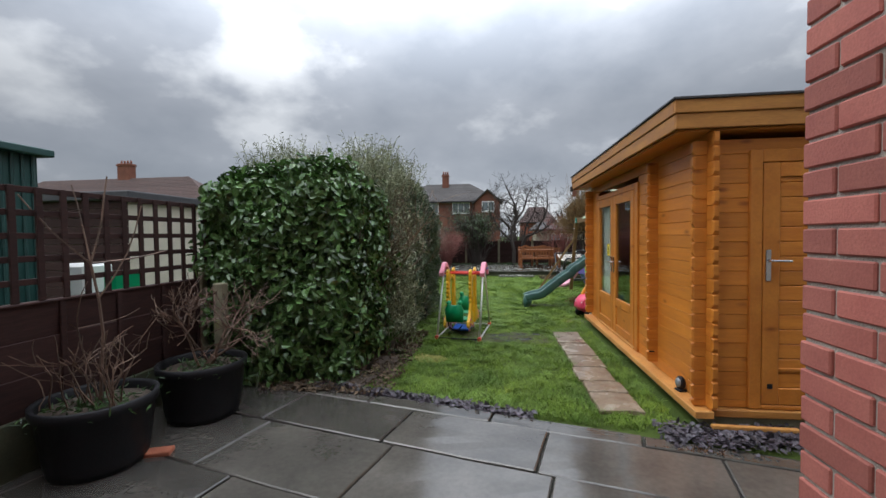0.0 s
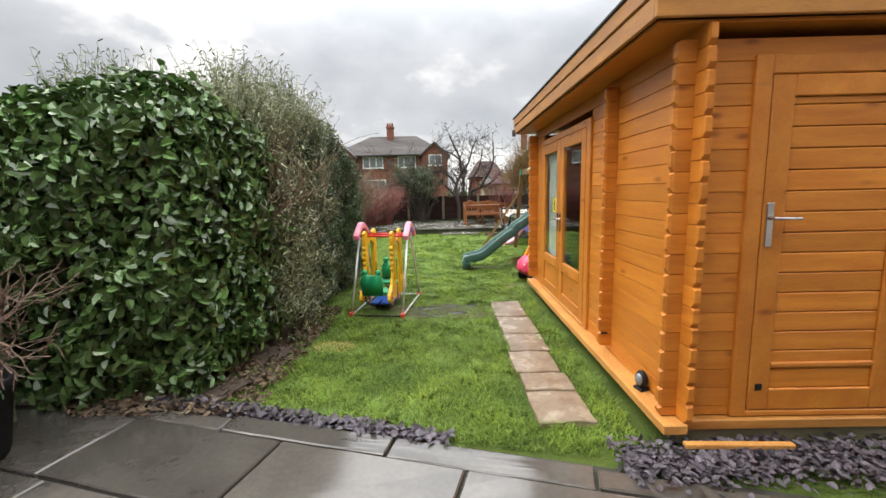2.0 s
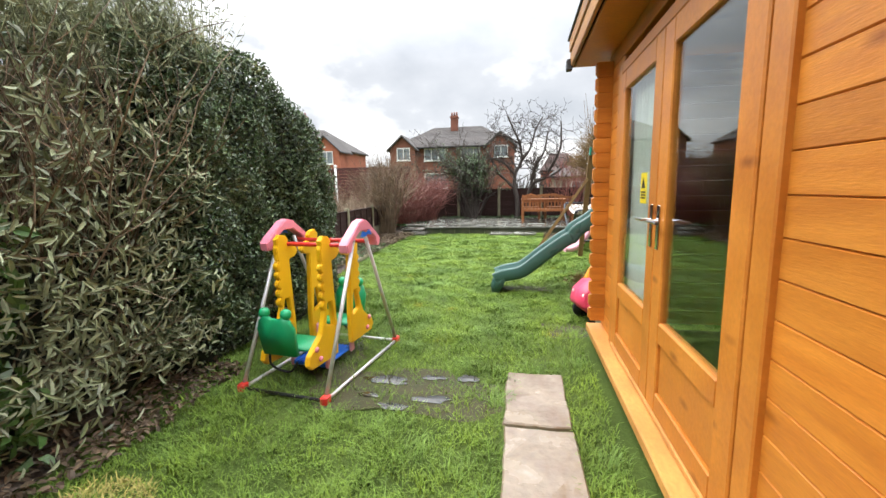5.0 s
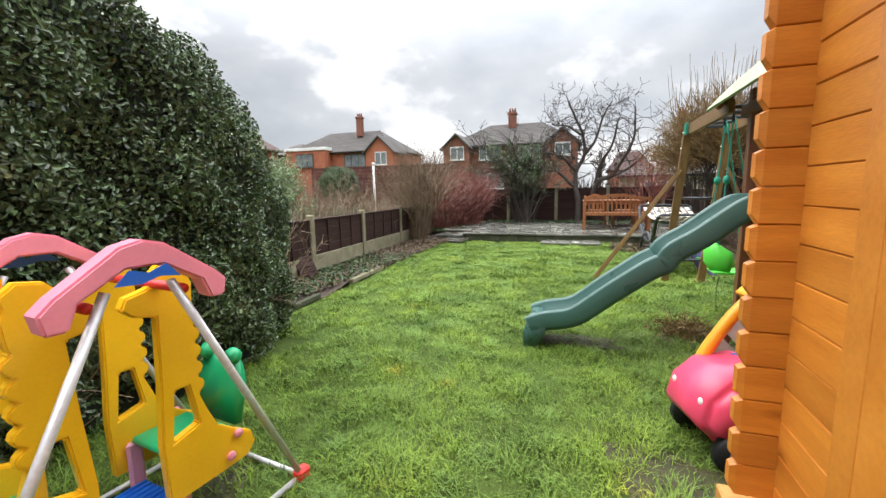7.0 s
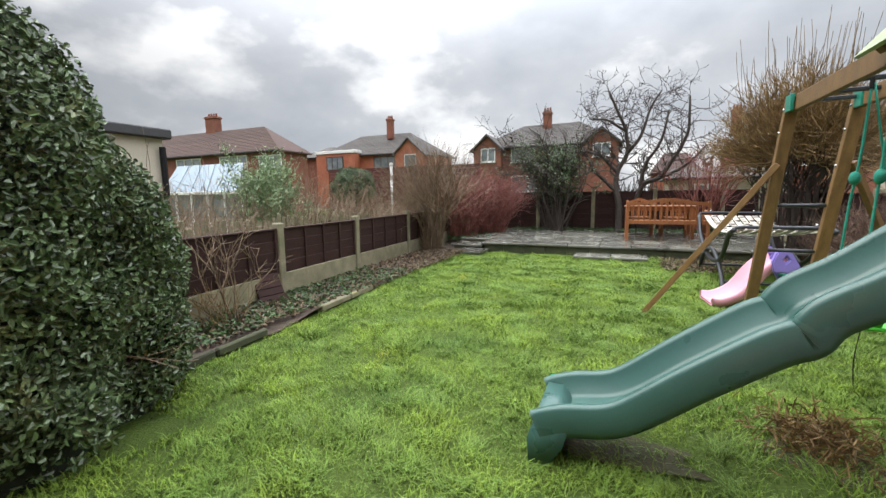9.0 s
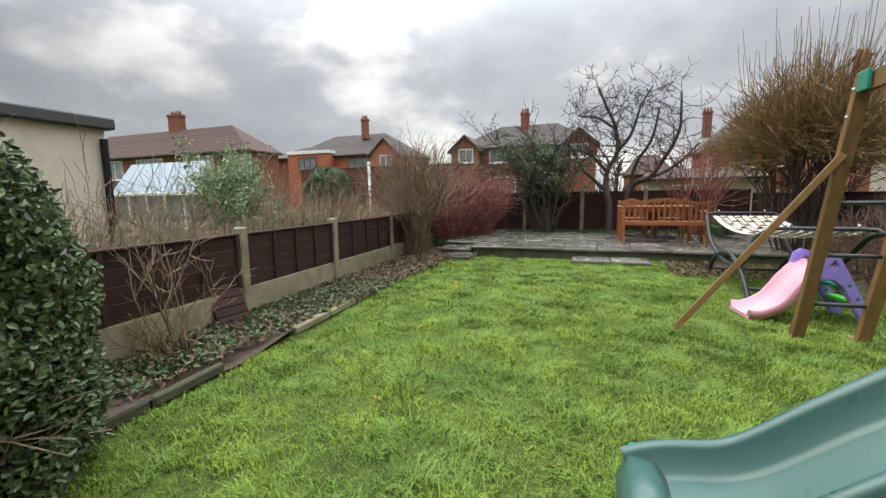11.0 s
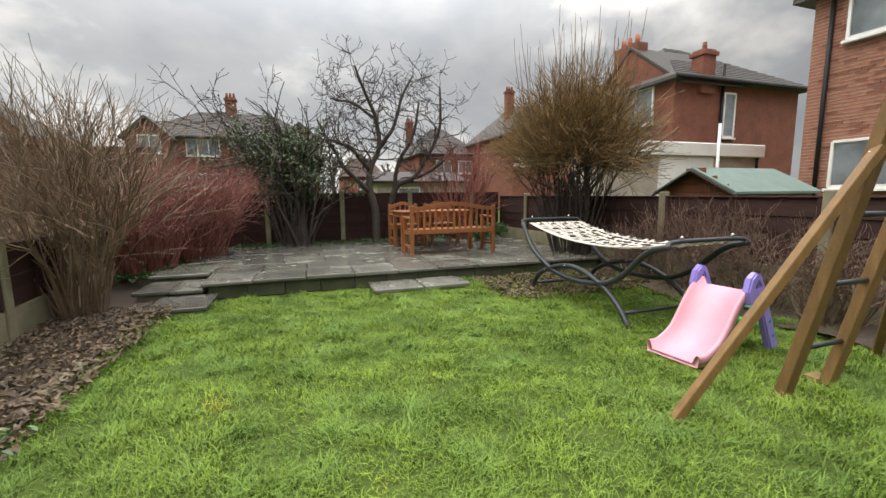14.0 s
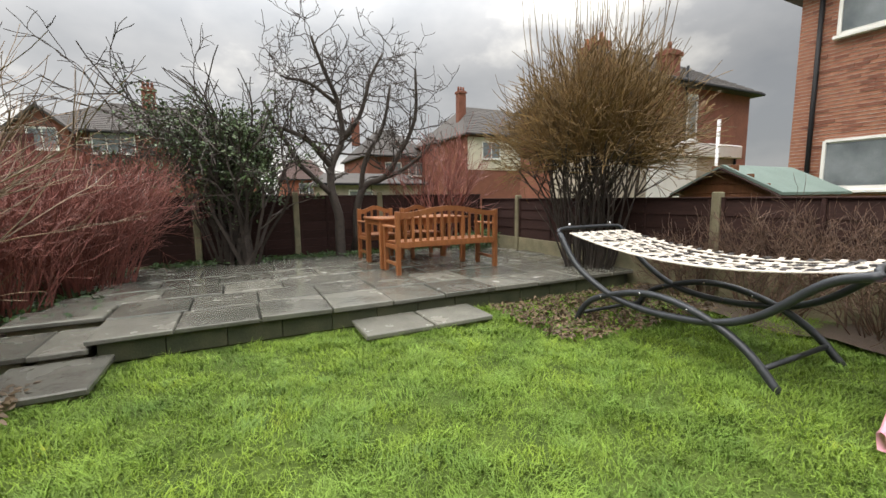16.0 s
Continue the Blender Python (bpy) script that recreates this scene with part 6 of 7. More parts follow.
shrub("bare_shrub", "leggy bare tan shrub leaning over the fence", (-2.85, 15.3, .05), 46, 110, 2.3, .34, TWIG, .0085, 2, .25, sp=.42)
shrub("bare_shrub", "thin bare twigs beside the fence", (-2.45, 10.0, .05), 47, 7, 1.15, .5, TWIG, .008, 2, .12, sp=.5)
shrub("bare_shrub", "dry brown bramble at the foot of the fence", (-2.45, 9.85, .05), 48, 26, .42, 1.1, OCHRETWIG, .004, 1, .2, sp=.5)
forsythia((3.75, 16.3, .1))
shrub("bare_shrub", "dark multi-stemmed bare shrub in the terrace corner", (2.85, 19.35, .1), 50, 34, 2.5, .45, REDTWIG, .013, 2, .2, sp=.32)
for k, (x, y, h) in enumerate(((3.95, 14.1, 1.2), (4.0, 13.3, 1.15), (3.95, 12.6, .95), (4.05, 15.0, .9))):
    shrub("bare_shrub", "tangled bare brown shrub against the side fence", (x, y, .03), 60 + k, 60, h, .6, BROWNTWIG, .006, 2, .3, sp=.6, wander=.2)
shrub("leafy_plant", "low green leafy plant at the terrace corner", (3.2, 18.5, TZ), 66, 26, .35, .8, IVY, .004, 1, .25, leafy=(IVY, 900, .08, .035))
# neighbouring plot beyond the low fence
def round_bush(at, radius, mid, seed):
    """A clipped ball of small leaves on a short stem, uneven and a little flattened."""
    ob = thing("evergreen_bush", "clipped round evergreen bush in the next garden", "bush", at)
    r_ = np.random.default_rng(seed)
    n = 9000
    d = r_.normal(0, 1, (n, 3))
    d /= np.linalg.norm(d, axis=1, keepdims=True)
    k = radius * (1 + .07 * np.sin(5 * d[:, 0] + 4 * d[:, 2]) + .06 * np.sin(9 * d[:, 1] + 7 * d[:, 2]) - .22 * r_.random(n) ** 2)
    P = d * k[:, None] * np.array([1, 1, .85]) + np.array([0, 0, mid])
    V, Fc = leaves(P, d, .06, .035, r_, jitter=.7)
    raw("leaves", V, Fc, PRIVET, ob, kind="stuff")
    # near-black ball that paints the shade behind the outer leaves
    part("inner_foliage", ball(bmesh.new(), (0, 0, mid), radius * .84, (1, 1, .85), 20), CORE, ob, smooth=True)
    part("trunk", cyl(bmesh.new(), (0, 0, 0), (0, 0, mid - radius * .6), .05, 8), BARK, ob)


round_bush((-7.45, 19.0, 0), .72, 1.6, 70)
shrub("pale_bush", "pale sage green leafy shrub in the next garden", (-5.3, 13.15, 0), 71, 34, 2.0, .3, SAGE, .009, 2, .2, leafy=(SAGE, 3600, .075, .03), sp=.3)
r_ = np.random.default_rng(72)
out = []
for k in range(1500):
    y = r_.uniform(9.0, 21)
    x = -3.5 - .05 * (y - 9) - r_.gamma(2.0, 1.0)
    grow(r_, (x, y, 0), (r_.normal(0, .3), r_.normal(0, .3), 1), r_.uniform(.45, .95) * (1 if x > -6 else 1.5), .007, 1, out, .18, .05, (1, 2), .5)
twigmesh("bramble_scrub", out, TWIG, None, "tangle of brown winter scrub in the next garden", .004, kind="stuff")["category"] = "scrub"
# weathered pickets
pk = thing("picket_fence", "low weathered grey picket fence in the next garden", "fence", (-4.6, 13.2, 0), kind="structure")
rr = random.Random(9)
for k in range(46):
    h = rr.uniform(.82, .95)
    part("picket", boxm((-.02, k * .11 - 2.6, 0), (.0, k * .11 - 2.52, h), .004), CONCRETE, pk)
part("picket_rail", boxm((0, -2.7, .6), (.03, 2.5, .66), .004), CONCRETE, pk)
bf = thing("board_fence", "tall dark red-brown board fence in the next garden", "fence", (-9.8, 20.6, 0), kind="structure")
for k in range(17):
    part("board", boxm((0, -.012, k * .135), (6.3, .012, k * .135 + .128), .003), BOARDRED, bf)
pole = thing("white_pole", "slim white painted pole", "pole", (-6.4, 19.7, 0))
part("shaft", cyl(bmesh.new(), (0, 0, 0), (0, 0, 2.25), .045, 10), WHITE, pole, smooth=True)
part("finial", ball(bmesh.new(), (0, 0, 2.3), .07), WHITE, pole, smooth=True)

# ---------------------------------------------------------------- houses
def window(parent, c, w, h, nrm, bars=2, frame=WHITE, leaded=False):
    """Framed window on a facade; nrm is 'y-' (faces south) or 'x-' (faces west)."""
    def P(a, d, z):
        return (c[0] + a, c[1] + d, c[2] + z) if nrm == "y-" else (c[0] + d, c[1] - a, c[2] + z)

    def bx(a0, a1, d0, d1, z0, z1, bev=0.0):
        p, q = P(a0, d0, z0), P(a1, d1, z1)
        return boxm([min(i, j) for i, j in zip(p, q)], [max(i, j) for i, j in zip(p, q)], bev)
    t = .06
    win = part("window", bx(-w / 2 - .02, w / 2 + .02, -.02, .02, -h / 2 - .02, h / 2 + .02), frame, parent)
    for i in range(bars):
        a0, a1 = -w / 2 + w * i / bars + t / 2, -w / 2 + w * (i + 1) / bars - t / 2
        part("pane", bx(a0, a1, -.03, -.022, -h / 2 + t, h / 2 - t), PANE, win)
    part("sill", bx(-w / 2 - .08, w / 2 + .08, -.12, -.02, -h / 2 - .09, -h / 2 - .02, .01), frame, win)
    for a in [-w / 2] + [w / 2] + [-w / 2 + w * i / bars for i in range(1, bars)]:
        part("frame_bar", bx(a - t / 2, a + t / 2, -.07, -.02, -h / 2, h / 2), frame, win)
    for z in (-h / 2, h / 2):
        part("frame_bar", bx(-w / 2, w / 2, -.065, -.02, z - t / 2, z + t / 2), frame, win)
    return win


def hip_roof(x0, x1, y0, y1, z0, z1, hip, over=.3, axis="x"):
    bm = bmesh.new()
    x0, x1, y0, y1 = x0 - over, x1 + over, y0 - over, y1 + over
    if axis == "x":
        ym = (y0 + y1) / 2
        rd = [(x0 + hip, ym, z1), (x1 - hip, ym, z1)]
    else:
        xm = (x0 + x1) / 2
        rd = [(xm, y0 + hip, z1), (xm, y1 - hip, z1)]
    b = [bm.verts.new(p) for p in ((x0, y0, z0), (x1, y0, z0), (x1, y1, z0), (x0, y1, z0))]
    u = [bm.verts.new(p) for p in ((x0, y0, z0 + .12), (x1, y0, z0 + .12), (x1, y1, z0 + .12), (x0, y1, z0 + .12))]
    a, c = [bm.verts.new(p) for p in rd]
    bm.faces.new(b[::-1])
    for i in range(4):
        bm.faces.new((b[i], b[(i + 1) % 4], u[(i + 1) % 4], u[i]))
    if axis == "x":
        for f in ((u[0], u[1], c, a), (u[1], u[2], c), (u[2], u[3], a, c), (u[3], u[0], a)):
            bm.faces.new(f)
    else:
        for f in ((u[0], u[1], a), (u[1], u[2], c, a), (u[2], u[3], c), (u[3], u[0], a, c)):
            bm.faces.new(f)
    return bm


def tile_rows(parent, x0, x1, y0, z0, ym, z1, hip, mat, n=16, over=.3):
    """Overlapping tile courses on the slope that faces south."""
    for k in range(n):
        f0, f1 = k / n, (k + 1.15) / n
        s0, s1 = f0 * hip, min(f1, 1) * hip
        bm = bmesh.new()
        ya, za = y0 - over + (ym - y0 + over) * f0, z0 + .12 + (z1 - z0 - .12) * f0
        yb, zb = y0 - over + (ym - y0 + over) * min(f1, 1), z0 + .12 + (z1 - z0 - .12) * min(f1, 1)
        vs = [(x0 - over + s0, ya, za + .05), (x1 + over - s0, ya, za + .05), (x1 + over - s1, yb, zb + .015), (x0 - over + s1, yb, zb + .015), (x0 - over + s0, ya, za), (x1 + over - s0, ya, za)]
        v = [bm.verts.new(p) for p in vs]
        bm.faces.new(v[:4])
        bm.faces.new((v[4], v[5], v[1], v[0]))
        part("tile_course", bm, mat, parent)


def chimney(parent, x, y, z0, z1, w=.65, d=.5, mat=HOUSEBRICK, pots=3):
    ch_ = part("chimney", boxm((x - w / 2, y - d / 2, z0), (x + w / 2, y + d / 2, z1), .02), mat, parent)
    part("chimney_cap", boxm((x - w / 2 - .06, y - d / 2 - .06, z1 - .22), (x + w / 2 + .06, y + d / 2 + .06, z1 - .08), .01), mat, ch_)
    for k in range(pots):
        px_ = x - w / 2 + w * (k + .5) / pots
        part("chimney_pot", cyl(bmesh.new(), (px_, y, z1), (px_, y, z1 + .3), .09, 10, .07), HOUSEBRICK, ch_, smooth=True)


def house_block(label, x0, x1, y0, y1, eave, ridge, hip, wall, roof, chim=(), wins=(), wings=(), band=None, axis="x", name="house", rows=True, gable=False):
    ob = thing(name, label, "house", ((x0 + x1) / 2, (y0 + y1) / 2, 0))
    back = Matrix.Translation((-(x0 + x1) / 2, -(y0 + y1) / 2, 0))
    part("wall", boxm((x0, y0, 0), (x1, y1, eave)), wall, ob)
    part("roof", hip_roof(x0, x1, y0, y1, eave, ridge, hip, axis=axis), roof, ob)
    if rows and axis == "x":
        tile_rows(ob, x0, x1, y0, eave, (y0 + y1) / 2, ridge, hip, roof)
    if gable:
        gm = Matrix.Translation((x0 - .02, (y0 + y1) / 2, 0)) @ Matrix.Rotation(radians(90), 4, "Z")
        hw_ = (y1 - y0) / 2
        part("gable_wall", prism([(-hw_, eave - .1), (hw_, eave - .1), (0, ridge - .1)], .7, m=gm), wall, ob)
    part("gutter", boxm((x0 - .32, y0 - .42, eave + .0), (x1 + .32, y0 - .31, eave + .1), .02), BLACK, ob)
    for w in wins:
        window(ob, *w)
    for wx0, wx1, wy0, wz, apex, mat in wings:
        xm = (wx0 + wx1) / 2
        bm = prism([(wx0, 0), (wx1, 0), (wx1, wz), (xm, apex), (wx0, wz)], y0 - wy0 + .5)
        bmesh.ops.translate(bm, vec=(0, (y0 + wy0 + .5) / 2, 0), verts=bm.verts[:])
        part("gable_wing", bm, mat, ob)
        for s in (0, 1):
            bm = bmesh.new()
            ex = wx0 - .25 if s == 0 else wx1 + .25
            ez = wz - .25 * (apex - wz) / (xm - wx0)
            y_a, y_b = wy0 - .25, y0 + 2.2
            v = [bm.verts.new(p) for p in ((ex, y_a, ez + .02), (xm, y_a, apex + .02), (xm, y_b, apex + .02), (ex, y_b, ez + .02), (ex, y_a, ez + .16), (xm, y_a, apex + .16), (xm, y_b, apex + .16), (ex, y_b, ez + .16))]
            for f in ((0, 1, 2, 3), (4, 5, 6, 7), (0, 1, 5, 4), (1, 2, 6, 5), (2, 3, 7, 6), (3, 0, 4, 7)):
                bm.faces.new([v[i] for i in f])
            bmesh.ops.recalc_face_normals(bm, faces=bm.faces[:])
            part("wing_roof", bm, roof, ob)
    for c in chim:
        chimney(ob, *c)
    if band:
        part("render_band", boxm((x0 + .05, y0 - .05, band[0]), (x1 - .05, y0 - .004, band[1])), band[2], ob)
    for c in ob.children:
        c.matrix_parent_inverse = ob.matrix_basis.inverted()
    return ob


house_block("red brick semi-detached pair with two gabled wings", -9.9, .3, 39.5, 47, 4.75, 7.0, 3.2, HOUSEBRICK, TILE,
            chim=((-5.0, 42.5, 6.5, 7.9),),
            wins=(((-8.9, 38.78, 4.3), 1.1, 1.0, "y-", 2), ((-6.3, 39.48, 4.25), 1.8, 1.0, "y-", 3), ((-3.2, 39.48, 4.25), 1.6, 1.0, "y-", 3), ((-.6, 38.78, 4.3), 1.1, .9, "y-", 2), ((-6.2, 39.48, 2.0), 2.0, 1.3, "y-", 3)),
            wings=((-10.1, -7.9, 38.8, 4.75, 5.75, HOUSEBRICK), (-1.8, .5, 38.8, 4.75, 5.75, HOUSEBRICK)))
house_a = house_block("bright orange brick semi with grey tiled roof", -29.5, -17.0, 43.5, 51, 5.3, 7.9, 3.5, ORANGEBRICK, TILE,
            chim=((-21.9, 46, 7.2, 9.3),),
            wins=(((-21.2, 43.48, 4.5), 2.4, 1.3, "y-", 3, TILE), ((-17.9, 42.78, 4.55), 1.2, 1.2, "y-", 2, WHITE), ((-26.4, 42.3, 4.6), 2.0, 1.3, "y-", 3, TILE), ((-21.2, 43.48, 2), 2.4, 1.4, "y-", 3, WHITE)),
            wings=((-19.6, -16.6, 42.8, 5.2, 6.6, ORANGEBRICK),))
fx = thing("flat_roof_extension", "orange brick flat-roofed extension with white fascia", "house", (-26.4, 43, 0))
part("wall", boxm((-2.4, -.65, 0), (2.4, .5, 5.6)), ORANGEBRICK, fx)
part("fascia", boxm((-2.5, -.75, 5.6), (2.5, .5, 5.9), .02), WHITE, fx)
house_w = house_block("old brick wing with dark hipped roof", -32.5, -28.9, 44, 51, 5.4, 7.0, 1.7, HOUSEBRICK, TILE, wins=(((-29.6, 43.98, 4.3), .8, 1.4, "y-", 1),), rows=False)
house_block("low house with red tiled roof far away", -46.7, -39.2, 58, 66, 4.3, 6.8, 1.5, CREAM, REDTILE, wins=(((-41.7, 57.98, 3.3), 2.6, 1.1, "y-", 4), ((-44.7, 57.98, 3.3), 1.6, 1.1, "y-", 2)))
house_block("long house with brown hipped roof and pale window bays", -46, -24.6, 33, 36.2, 4.9, 7.3, 3.4, HOUSEBRICK, REDTILE,
            chim=((-34.2, 34.8, 6.6, 8.7, 1.3, .7, HOUSEBRICK, 4),),
            wins=(((-40.5, 32.98, 3.95), 3.0, 1.6, "y-", 3), ((-35.5, 32.98, 3.95), 3.2, 1.6, "y-", 3), ((-29.8, 32.98, 3.95), 3.2, 1.6, "y-", 3), ((-25.6, 32.98, 3.9), 2.4, 1.5, "y-", 3)))
house_block("brick house with dark roof beyond the back fence", 9.2, 15.0, 46, 54, 4.7, 7.6, 2.6, HOUSEBRICK, TILE, chim=((9.4, 50, 6.0, 8.2),), wins=(((11.5, 45.98, 3.7), 1.4, 1.1, "y-", 2), ((13.6, 45.98, 3.7), 1.4, 1.1, "y-", 2)))
house_block("tall brick house with cream upper storey", 14.2, 23.0, 38, 47, 5.6, 8.6, 2.6, HOUSEBRICK, TILE, chim=((15.4, 41, 7, 9.4),), wins=(((16.2, 37.94, 4.6), 1.5, 1.2, "y-", 2), ((19.5, 37.94, 4.6), 1.8, 1.2, "y-", 2)), band=(3.2, 5.5, CREAM))
house_block("low pale garage row beyond the fence", 3.2, 8.4, 33, 36, 1.9, 2.6, .6, PEBBLE, TILE, name="garage_row", rows=False, wins=(((5, 32.98, 1.3), 1.2, .7, "y-", 2),))
house_block("small distant house with red tiled roof", 3.8, 8.2, 58, 64, 3.2, 5.6, 1.4, ORANGEBRICK, REDTILE, wins=(((6, 57.98, 2.4), 1.4, 1.0, "y-", 2),))
semi = house_block("brick semi with hipped slate roof and white windows", 12.1, 18.6, 22.1, 29.0, 5.2, 7.65, 3.2, HOUSEBRICK, TILE,
                   chim=((13.5, 22.2, 4.8, 6.35, .62, .5, HOUSEBRICK, 1),),
                   wins=(((12.08, 23.85, 4.55), 1.7, 1.35, "x-", 2), ((14.75, 22.08, 4.1), .55, 1.6, "y-", 1)))
sm_ = semi.matrix_basis.inverted()
gable_parts = [part("gable_wall", prism([(-2.2, 4.9), (2.2, 4.9), (2.2, 5.25), (0, 6.85), (-2.2, 5.25)], .5, m=Matrix.Translation((12.34, 24.3, 0)) @ Matrix.Rotation(radians(90), 4, "Z")), HOUSEBRICK, semi)]
for s_ in (-1, 1):
    bm = bmesh.new()
    beam(bm, (13.6, 24.3 + s_ * 2.45, 5.12), (13.6, 24.3, 6.95), 3.1, .09, up=(0, -s_, 1))
    gable_parts.append(part("gable_roof", bm, TILE, semi))
bm = boxm((12.2, 24.1, 6.2), (12.75, 25.4, 7.2), .02)
stack = part("chimney", bm, HOUSEBRICK, semi)
gable_parts += [stack, part("downpipe", cyl(bmesh.new(), (14.35, 22.03, 0), (14.35, 22.03, 5.9), .05, 8), BLACK, semi, "dark soil pipe", True)]
for y_ in (24.4, 24.8, 25.15):
    part("chimney_pot", cyl(bmesh.new(), (12.47, y_, 7.2), (12.47, y_, 7.55), .1, 10, .08), ORANGEBRICK, stack, smooth=True)
for ob in gable_parts:
    ob.matrix_parent_inverse = sm_
nearh = house_block("brown brick house with white framed windows and dark downpipe", 10.6, 17, 9.0, 17.0, 5.5, 8.0, 2.6, NEARBRICK, TILE, axis="y", rows=False,
                    wins=(((10.58, 15.3, 1.82), 2.1, 1.0, "x-", 2), ((10.58, 15.3, 5.0), 2.0, 1.1, "x-", 2)))
bm = bmesh.new()
for zc in range(73):
    z = zc * .075
    box(bm, (10.592, 9.0, z), (10.601, 17.0, z + .008))
jm = part("bed_joint", bm, MORTAR, nearh, "pale mortar courses")
jm.matrix_parent_inverse = nearh.matrix_basis.inverted()
bm = bmesh.new()
rr = random.Random(2)
laid = set()
for k in range(620):
    c, s = rr.randrange(73), rr.randrange(34)
    y = 9.05 + s * .225 + (c % 2) * .11
    if (c, s) in laid:
        continue
    laid.add((c, s))
    box(bm, (10.588, y, c * .075 + .008), (10.6, min(y + .215, 16.99), c * .075 + .073))
jm = part("dark_brick", bm, HOUSEBRICK, nearh, "darker burnt bricks")
jm["kind"] = "stuff"
jm.matrix_parent_inverse = nearh.matrix_basis.inverted()
bm = bmesh.new()
cyl(bm, (10.53, 16.62, 0), (10.53, 16.62, 5.5), .045, 10)
jm = part("downpipe", bm, BLACK, nearh, "dark plastic downpipe", True)
jm.matrix_parent_inverse = nearh.matrix_basis.inverted()

gar = thing("garage", "pebbledashed garage with a white fascia board", "garage", (11.5, 19.3, 0))
part("wall", boxm((-5.0, -.5, 0), (.3, 1.0, 2.2)), PEBBLE, gar)
part("white_panel", boxm((-3.35, -.53, 1.0), (-1.45, -.505, 2.19), .005), WHITE, gar)
part("fascia", boxm((-5.1, -.62, 2.2), (.4, 1.05, 2.55), .02), WHITE, gar, "white painted fascia")
part("downpipe", cyl(bmesh.new(), (.2, -.55, 0), (.2, -.55, 2.2), .035, 8), BLACK, gar)
shed = thing("garden_shed", "brown timber garden shed with green felt roof", "shed", (6.6, 15.6, 0))
bm = prism([(-1.0, 0), (1.0, 0), (1.0, 1.26), (0, 1.6), (-1.0, 1.26)], 2.6, m=Matrix.Rotation(radians(90), 4, "Z"))
part("shed_wall", bm, TOWERWOOD, shed)
for k in range(11):
    w_ = 1.0 if k < 8 else 1.0 - (k - 7.6) * .3
    part("cladding_board", boxm((-1.325, -w_, .12 + k * .14), (-1.305, w_, .25 + k * .14), .004), TOWERWOOD, shed)
for s in (-1, 1):
    bm = bmesh.new()
    v = [bm.verts.new(p) for p in ((-1.45, 0, 1.66), (1.4, 0, 1.66), (1.4, s * 1.15, 1.25), (-1.45, s * 1.15, 1.25), (-1.45, 0, 1.62), (1.4, 0, 1.62), (1.4, s * 1.15, 1.21), (-1.45, s * 1.15, 1.21))]
    for f in ((0, 1, 2, 3), (4, 5, 6, 7), (0, 1, 5, 4), (1, 2, 6, 5), (2, 3, 7, 6), (3, 0, 4, 7)):
        bm.faces.new([v[i] for i in f])
    bmesh.ops.recalc_face_normals(bm, faces=bm.faces[:])
    part("felt_roof", bm, GREENFELT, shed, "pale green mineral felt")
    bm = bmesh.new()
    beam(bm, (-1.47, 0, 1.6), (-1.47, s * 1.15, 1.19), .02, .09, up=(1, 0, 0))
    part("bargeboard", bm, DARKWOOD, shed)
shed.scale = (.7, .68, 1)
mast = thing("grey_mast", "thin grey metal pole behind the shed", "pole", (8.2, 17.2, 0))
part("shaft", cyl(bmesh.new(), (0, 0, 0), (0, 0, 2.75), .035, 8), GALV, mast, smooth=True)
# neighbour's flat-roofed outbuilding, greenhouse, green sheeted shed
nb = thing("outbuilding", "cream rendered outbuilding with dark flat roof", "outbuilding", (-8.6, 9.1, 0))
part("wall", boxm((-2.4, -2.8, 0), (2.4, 2.75, 2.24)), CREAM, nb)
for k in range(15):
    part("cladding_board", boxm((-2.4, -2.83, k * .15), (2.42, -2.805, k * .15 + .143), .004), DARKWOOD, nb)
part("flat_roof", boxm((-2.5, -2.9, 2.24), (2.52, 2.85, 2.4), .02), FELT, nb, "dark flat roof")
part("corner_pipe", cyl(bmesh.new(), (2.46, 2.7, 0), (2.46, 2.7, 2.1), .05, 8), BLACK, nb)
window(nb, (2.42, .6, 1.3), 1.2, 1.0, "x-", 2)
gh = thing("greenhouse", "greenhouse with pale blue translucent roof panels", "greenhouse", (-9.7, 15.2, 0))
for k in range(5):
    v = [(-1.7 + k * .66, -.2, 1.4), (-1.7 + (k + 1) * .66 - .03, -.2, 1.4), (-2.3 + (k + 1) * .58 - .03, .8, 2.25), (-2.3 + k * .58, .8, 2.25)]
    bm = bmesh.new()
    vs = [bm.verts.new(p) for p in v] + [bm.verts.new((p[0], p[1], p[2] - .03)) for p in v]
    for f in ((0, 1, 2, 3), (4, 5, 6, 7), (0, 1, 5, 4), (1, 2, 6, 5), (2, 3, 7, 6), (3, 0, 4, 7)):
        bm.faces.new([vs[i] for i in f])
    bmesh.ops.recalc_face_normals(bm, faces=bm.faces[:])
    part("roof_panel", bm, BLUEGREY, gh)
for k in range(6):
    part("upright", boxm((-1.69 + k * .65, -.22, 0), (-1.65 + k * .65, -.17, 1.42), .005), WHITE, gh)
part("eaves_bar", boxm((-1.72, -.25, 1.34), (1.62, -.17, 1.42), .01), WHITE, gh)
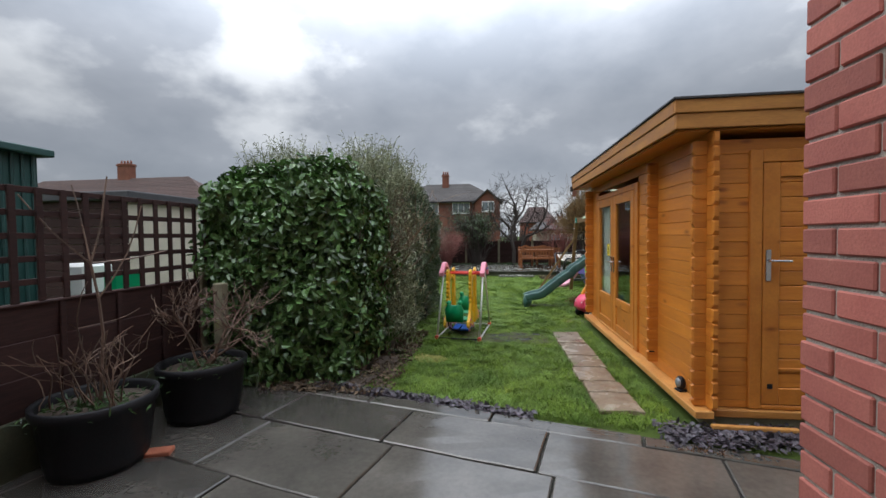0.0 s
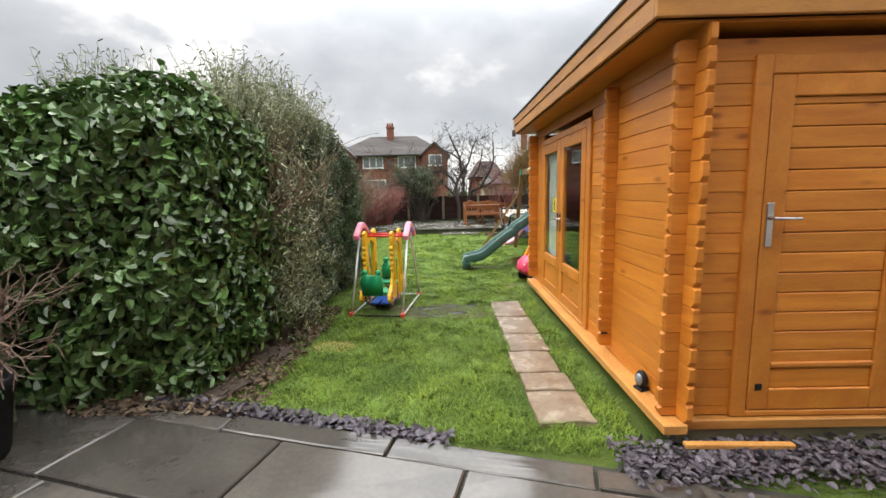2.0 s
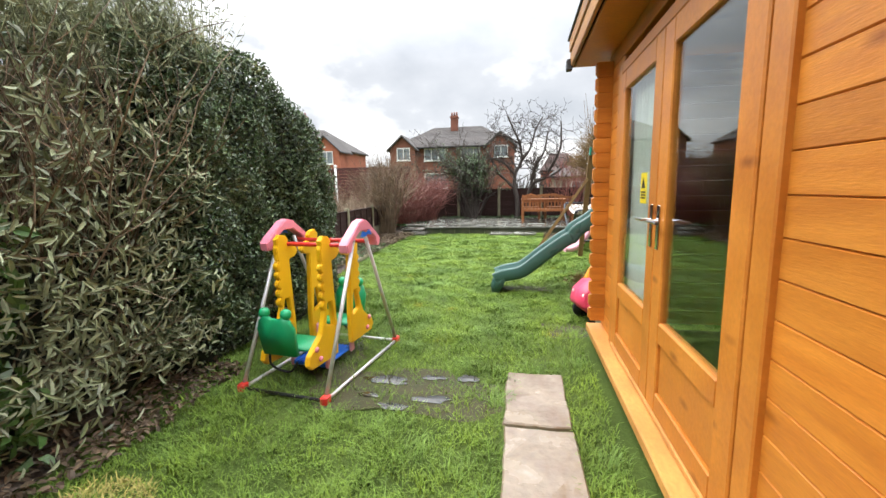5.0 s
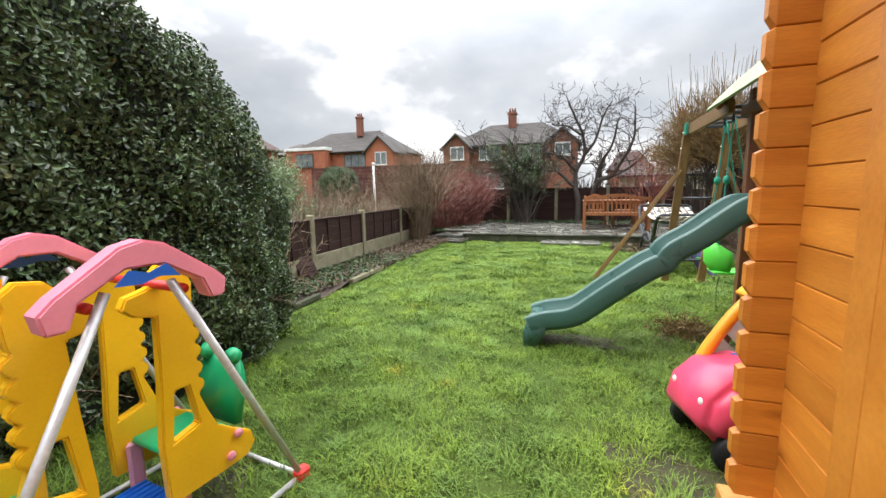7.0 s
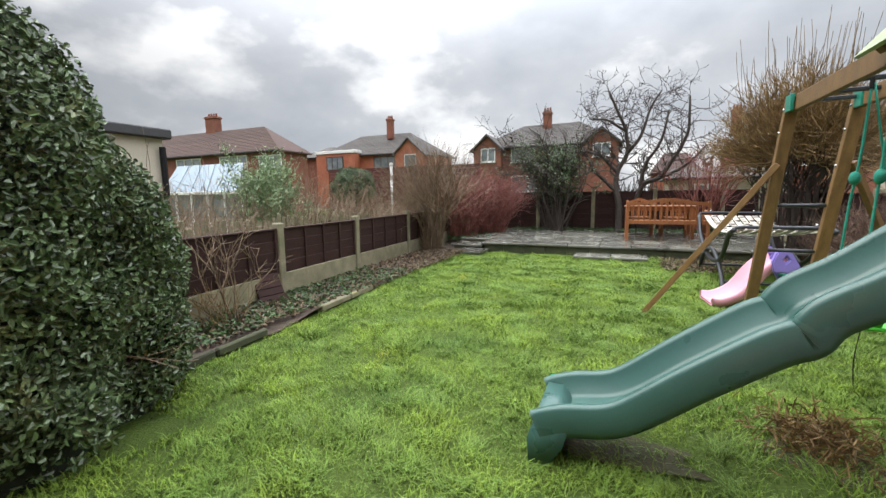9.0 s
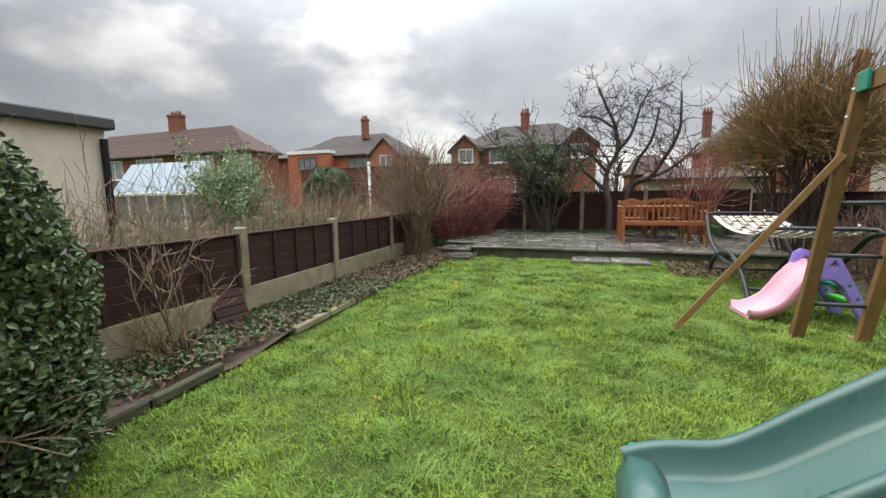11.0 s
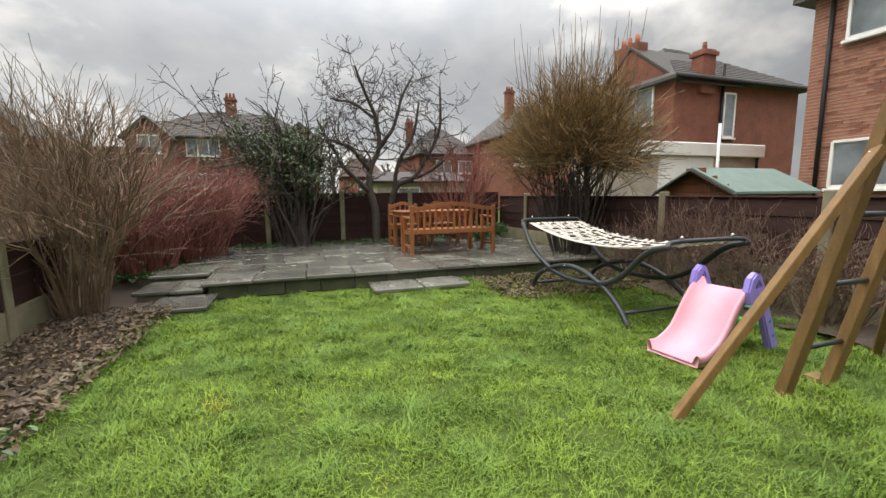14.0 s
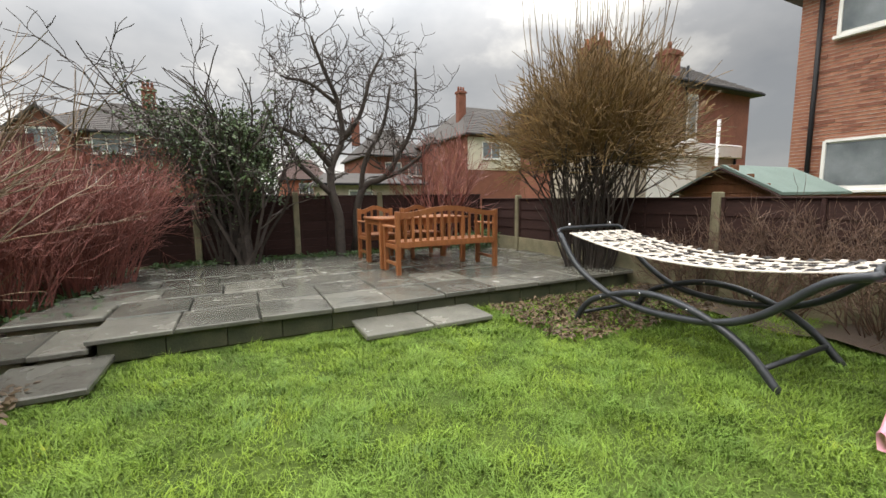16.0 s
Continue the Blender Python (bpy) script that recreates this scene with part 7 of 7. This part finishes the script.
part("low_wall", boxm((-1.6, -.15, 0), (1.6, -.05, .7), .01), PEBBLE, gh)
part("side_glass", boxm((-1.6, -.12, .7), (1.6, -.11, 1.34)), PANE, gh)
part("back_wall", boxm((-2.3, .8, 0), (.6, .9, 2.25)), CREAM, gh)
gs = thing("green_shed", "dark green corrugated sheet shed behind the trellis", "shed", (-6.0, 3.0, 0))
part("shed_wall", boxm((-1, -1.2, 0), (.96, 1.0, 2.5)), DARKGREEN, gs)
for k in range(22):
    part("corrugation", cyl(bmesh.new(), (.965, -1.15 + k * .1, .02), (.965, -1.15 + k * .1, 2.5), .02, 6), DARKGREEN, gs)
part("shed_roof", boxm((-1.1, -1.3, 2.5), (1.08, 1.1, 2.58), .01), DARKGREEN, gs)
# washing and toys glimpsed through the trellis
tb = thing("plastic_tub", "pale blue and white plastic tubs in the next garden", "storage tub", (-5.1, 4.6, 0))
part("tub_body", boxm((-.16, -.2, .6), (.16, .2, 1.28), .04), WHITE, tb)
part("tub_lid", boxm((.38, -.2, .6), (.62, .2, 1.18), .04), GREEN, tb)
part("stand", boxm((-.3, -.22, 0), (.85, .22, .6), .01), DARKGREEN, tb)

# far trees and hedges that close the distance
r_ = np.random.default_rng(90)
for k, (x, y, h) in enumerate(((-52, 62, 9), (-38, 60, 8.5), (-33, 62, 9), (-12, 66, 7), (3, 62, 6), (30, 60, 9), (12, 64, 7), (-20, 70, 7))):
    ob = thing("far_tree", "bare winter tree beyond the houses", "tree", (x, y, 0))
    out = []
    grow(r_, (0, 0, 0), (0, 0, 1), h * .36, .28, 4, out, .12, .1, (2, 3), .55, .72)
    twigmesh("crown", out, BARK, ob, rmin=.022, kind="stuff")
fh = []
for k in range(2600):
    x = r_.uniform(-70, 60)
    y = r_.uniform(52, 58)
    grow(r_, (x, y, 0), (r_.normal(0, .2), 0, 1), r_.uniform(1.2, 3.0), .05, 0, fh, .15, .05)
twigmesh("far_hedgerow", fh, BARK, None, "brown winter hedgerow between distant gardens", .03, kind="stuff")["category"] = "hedgerow"
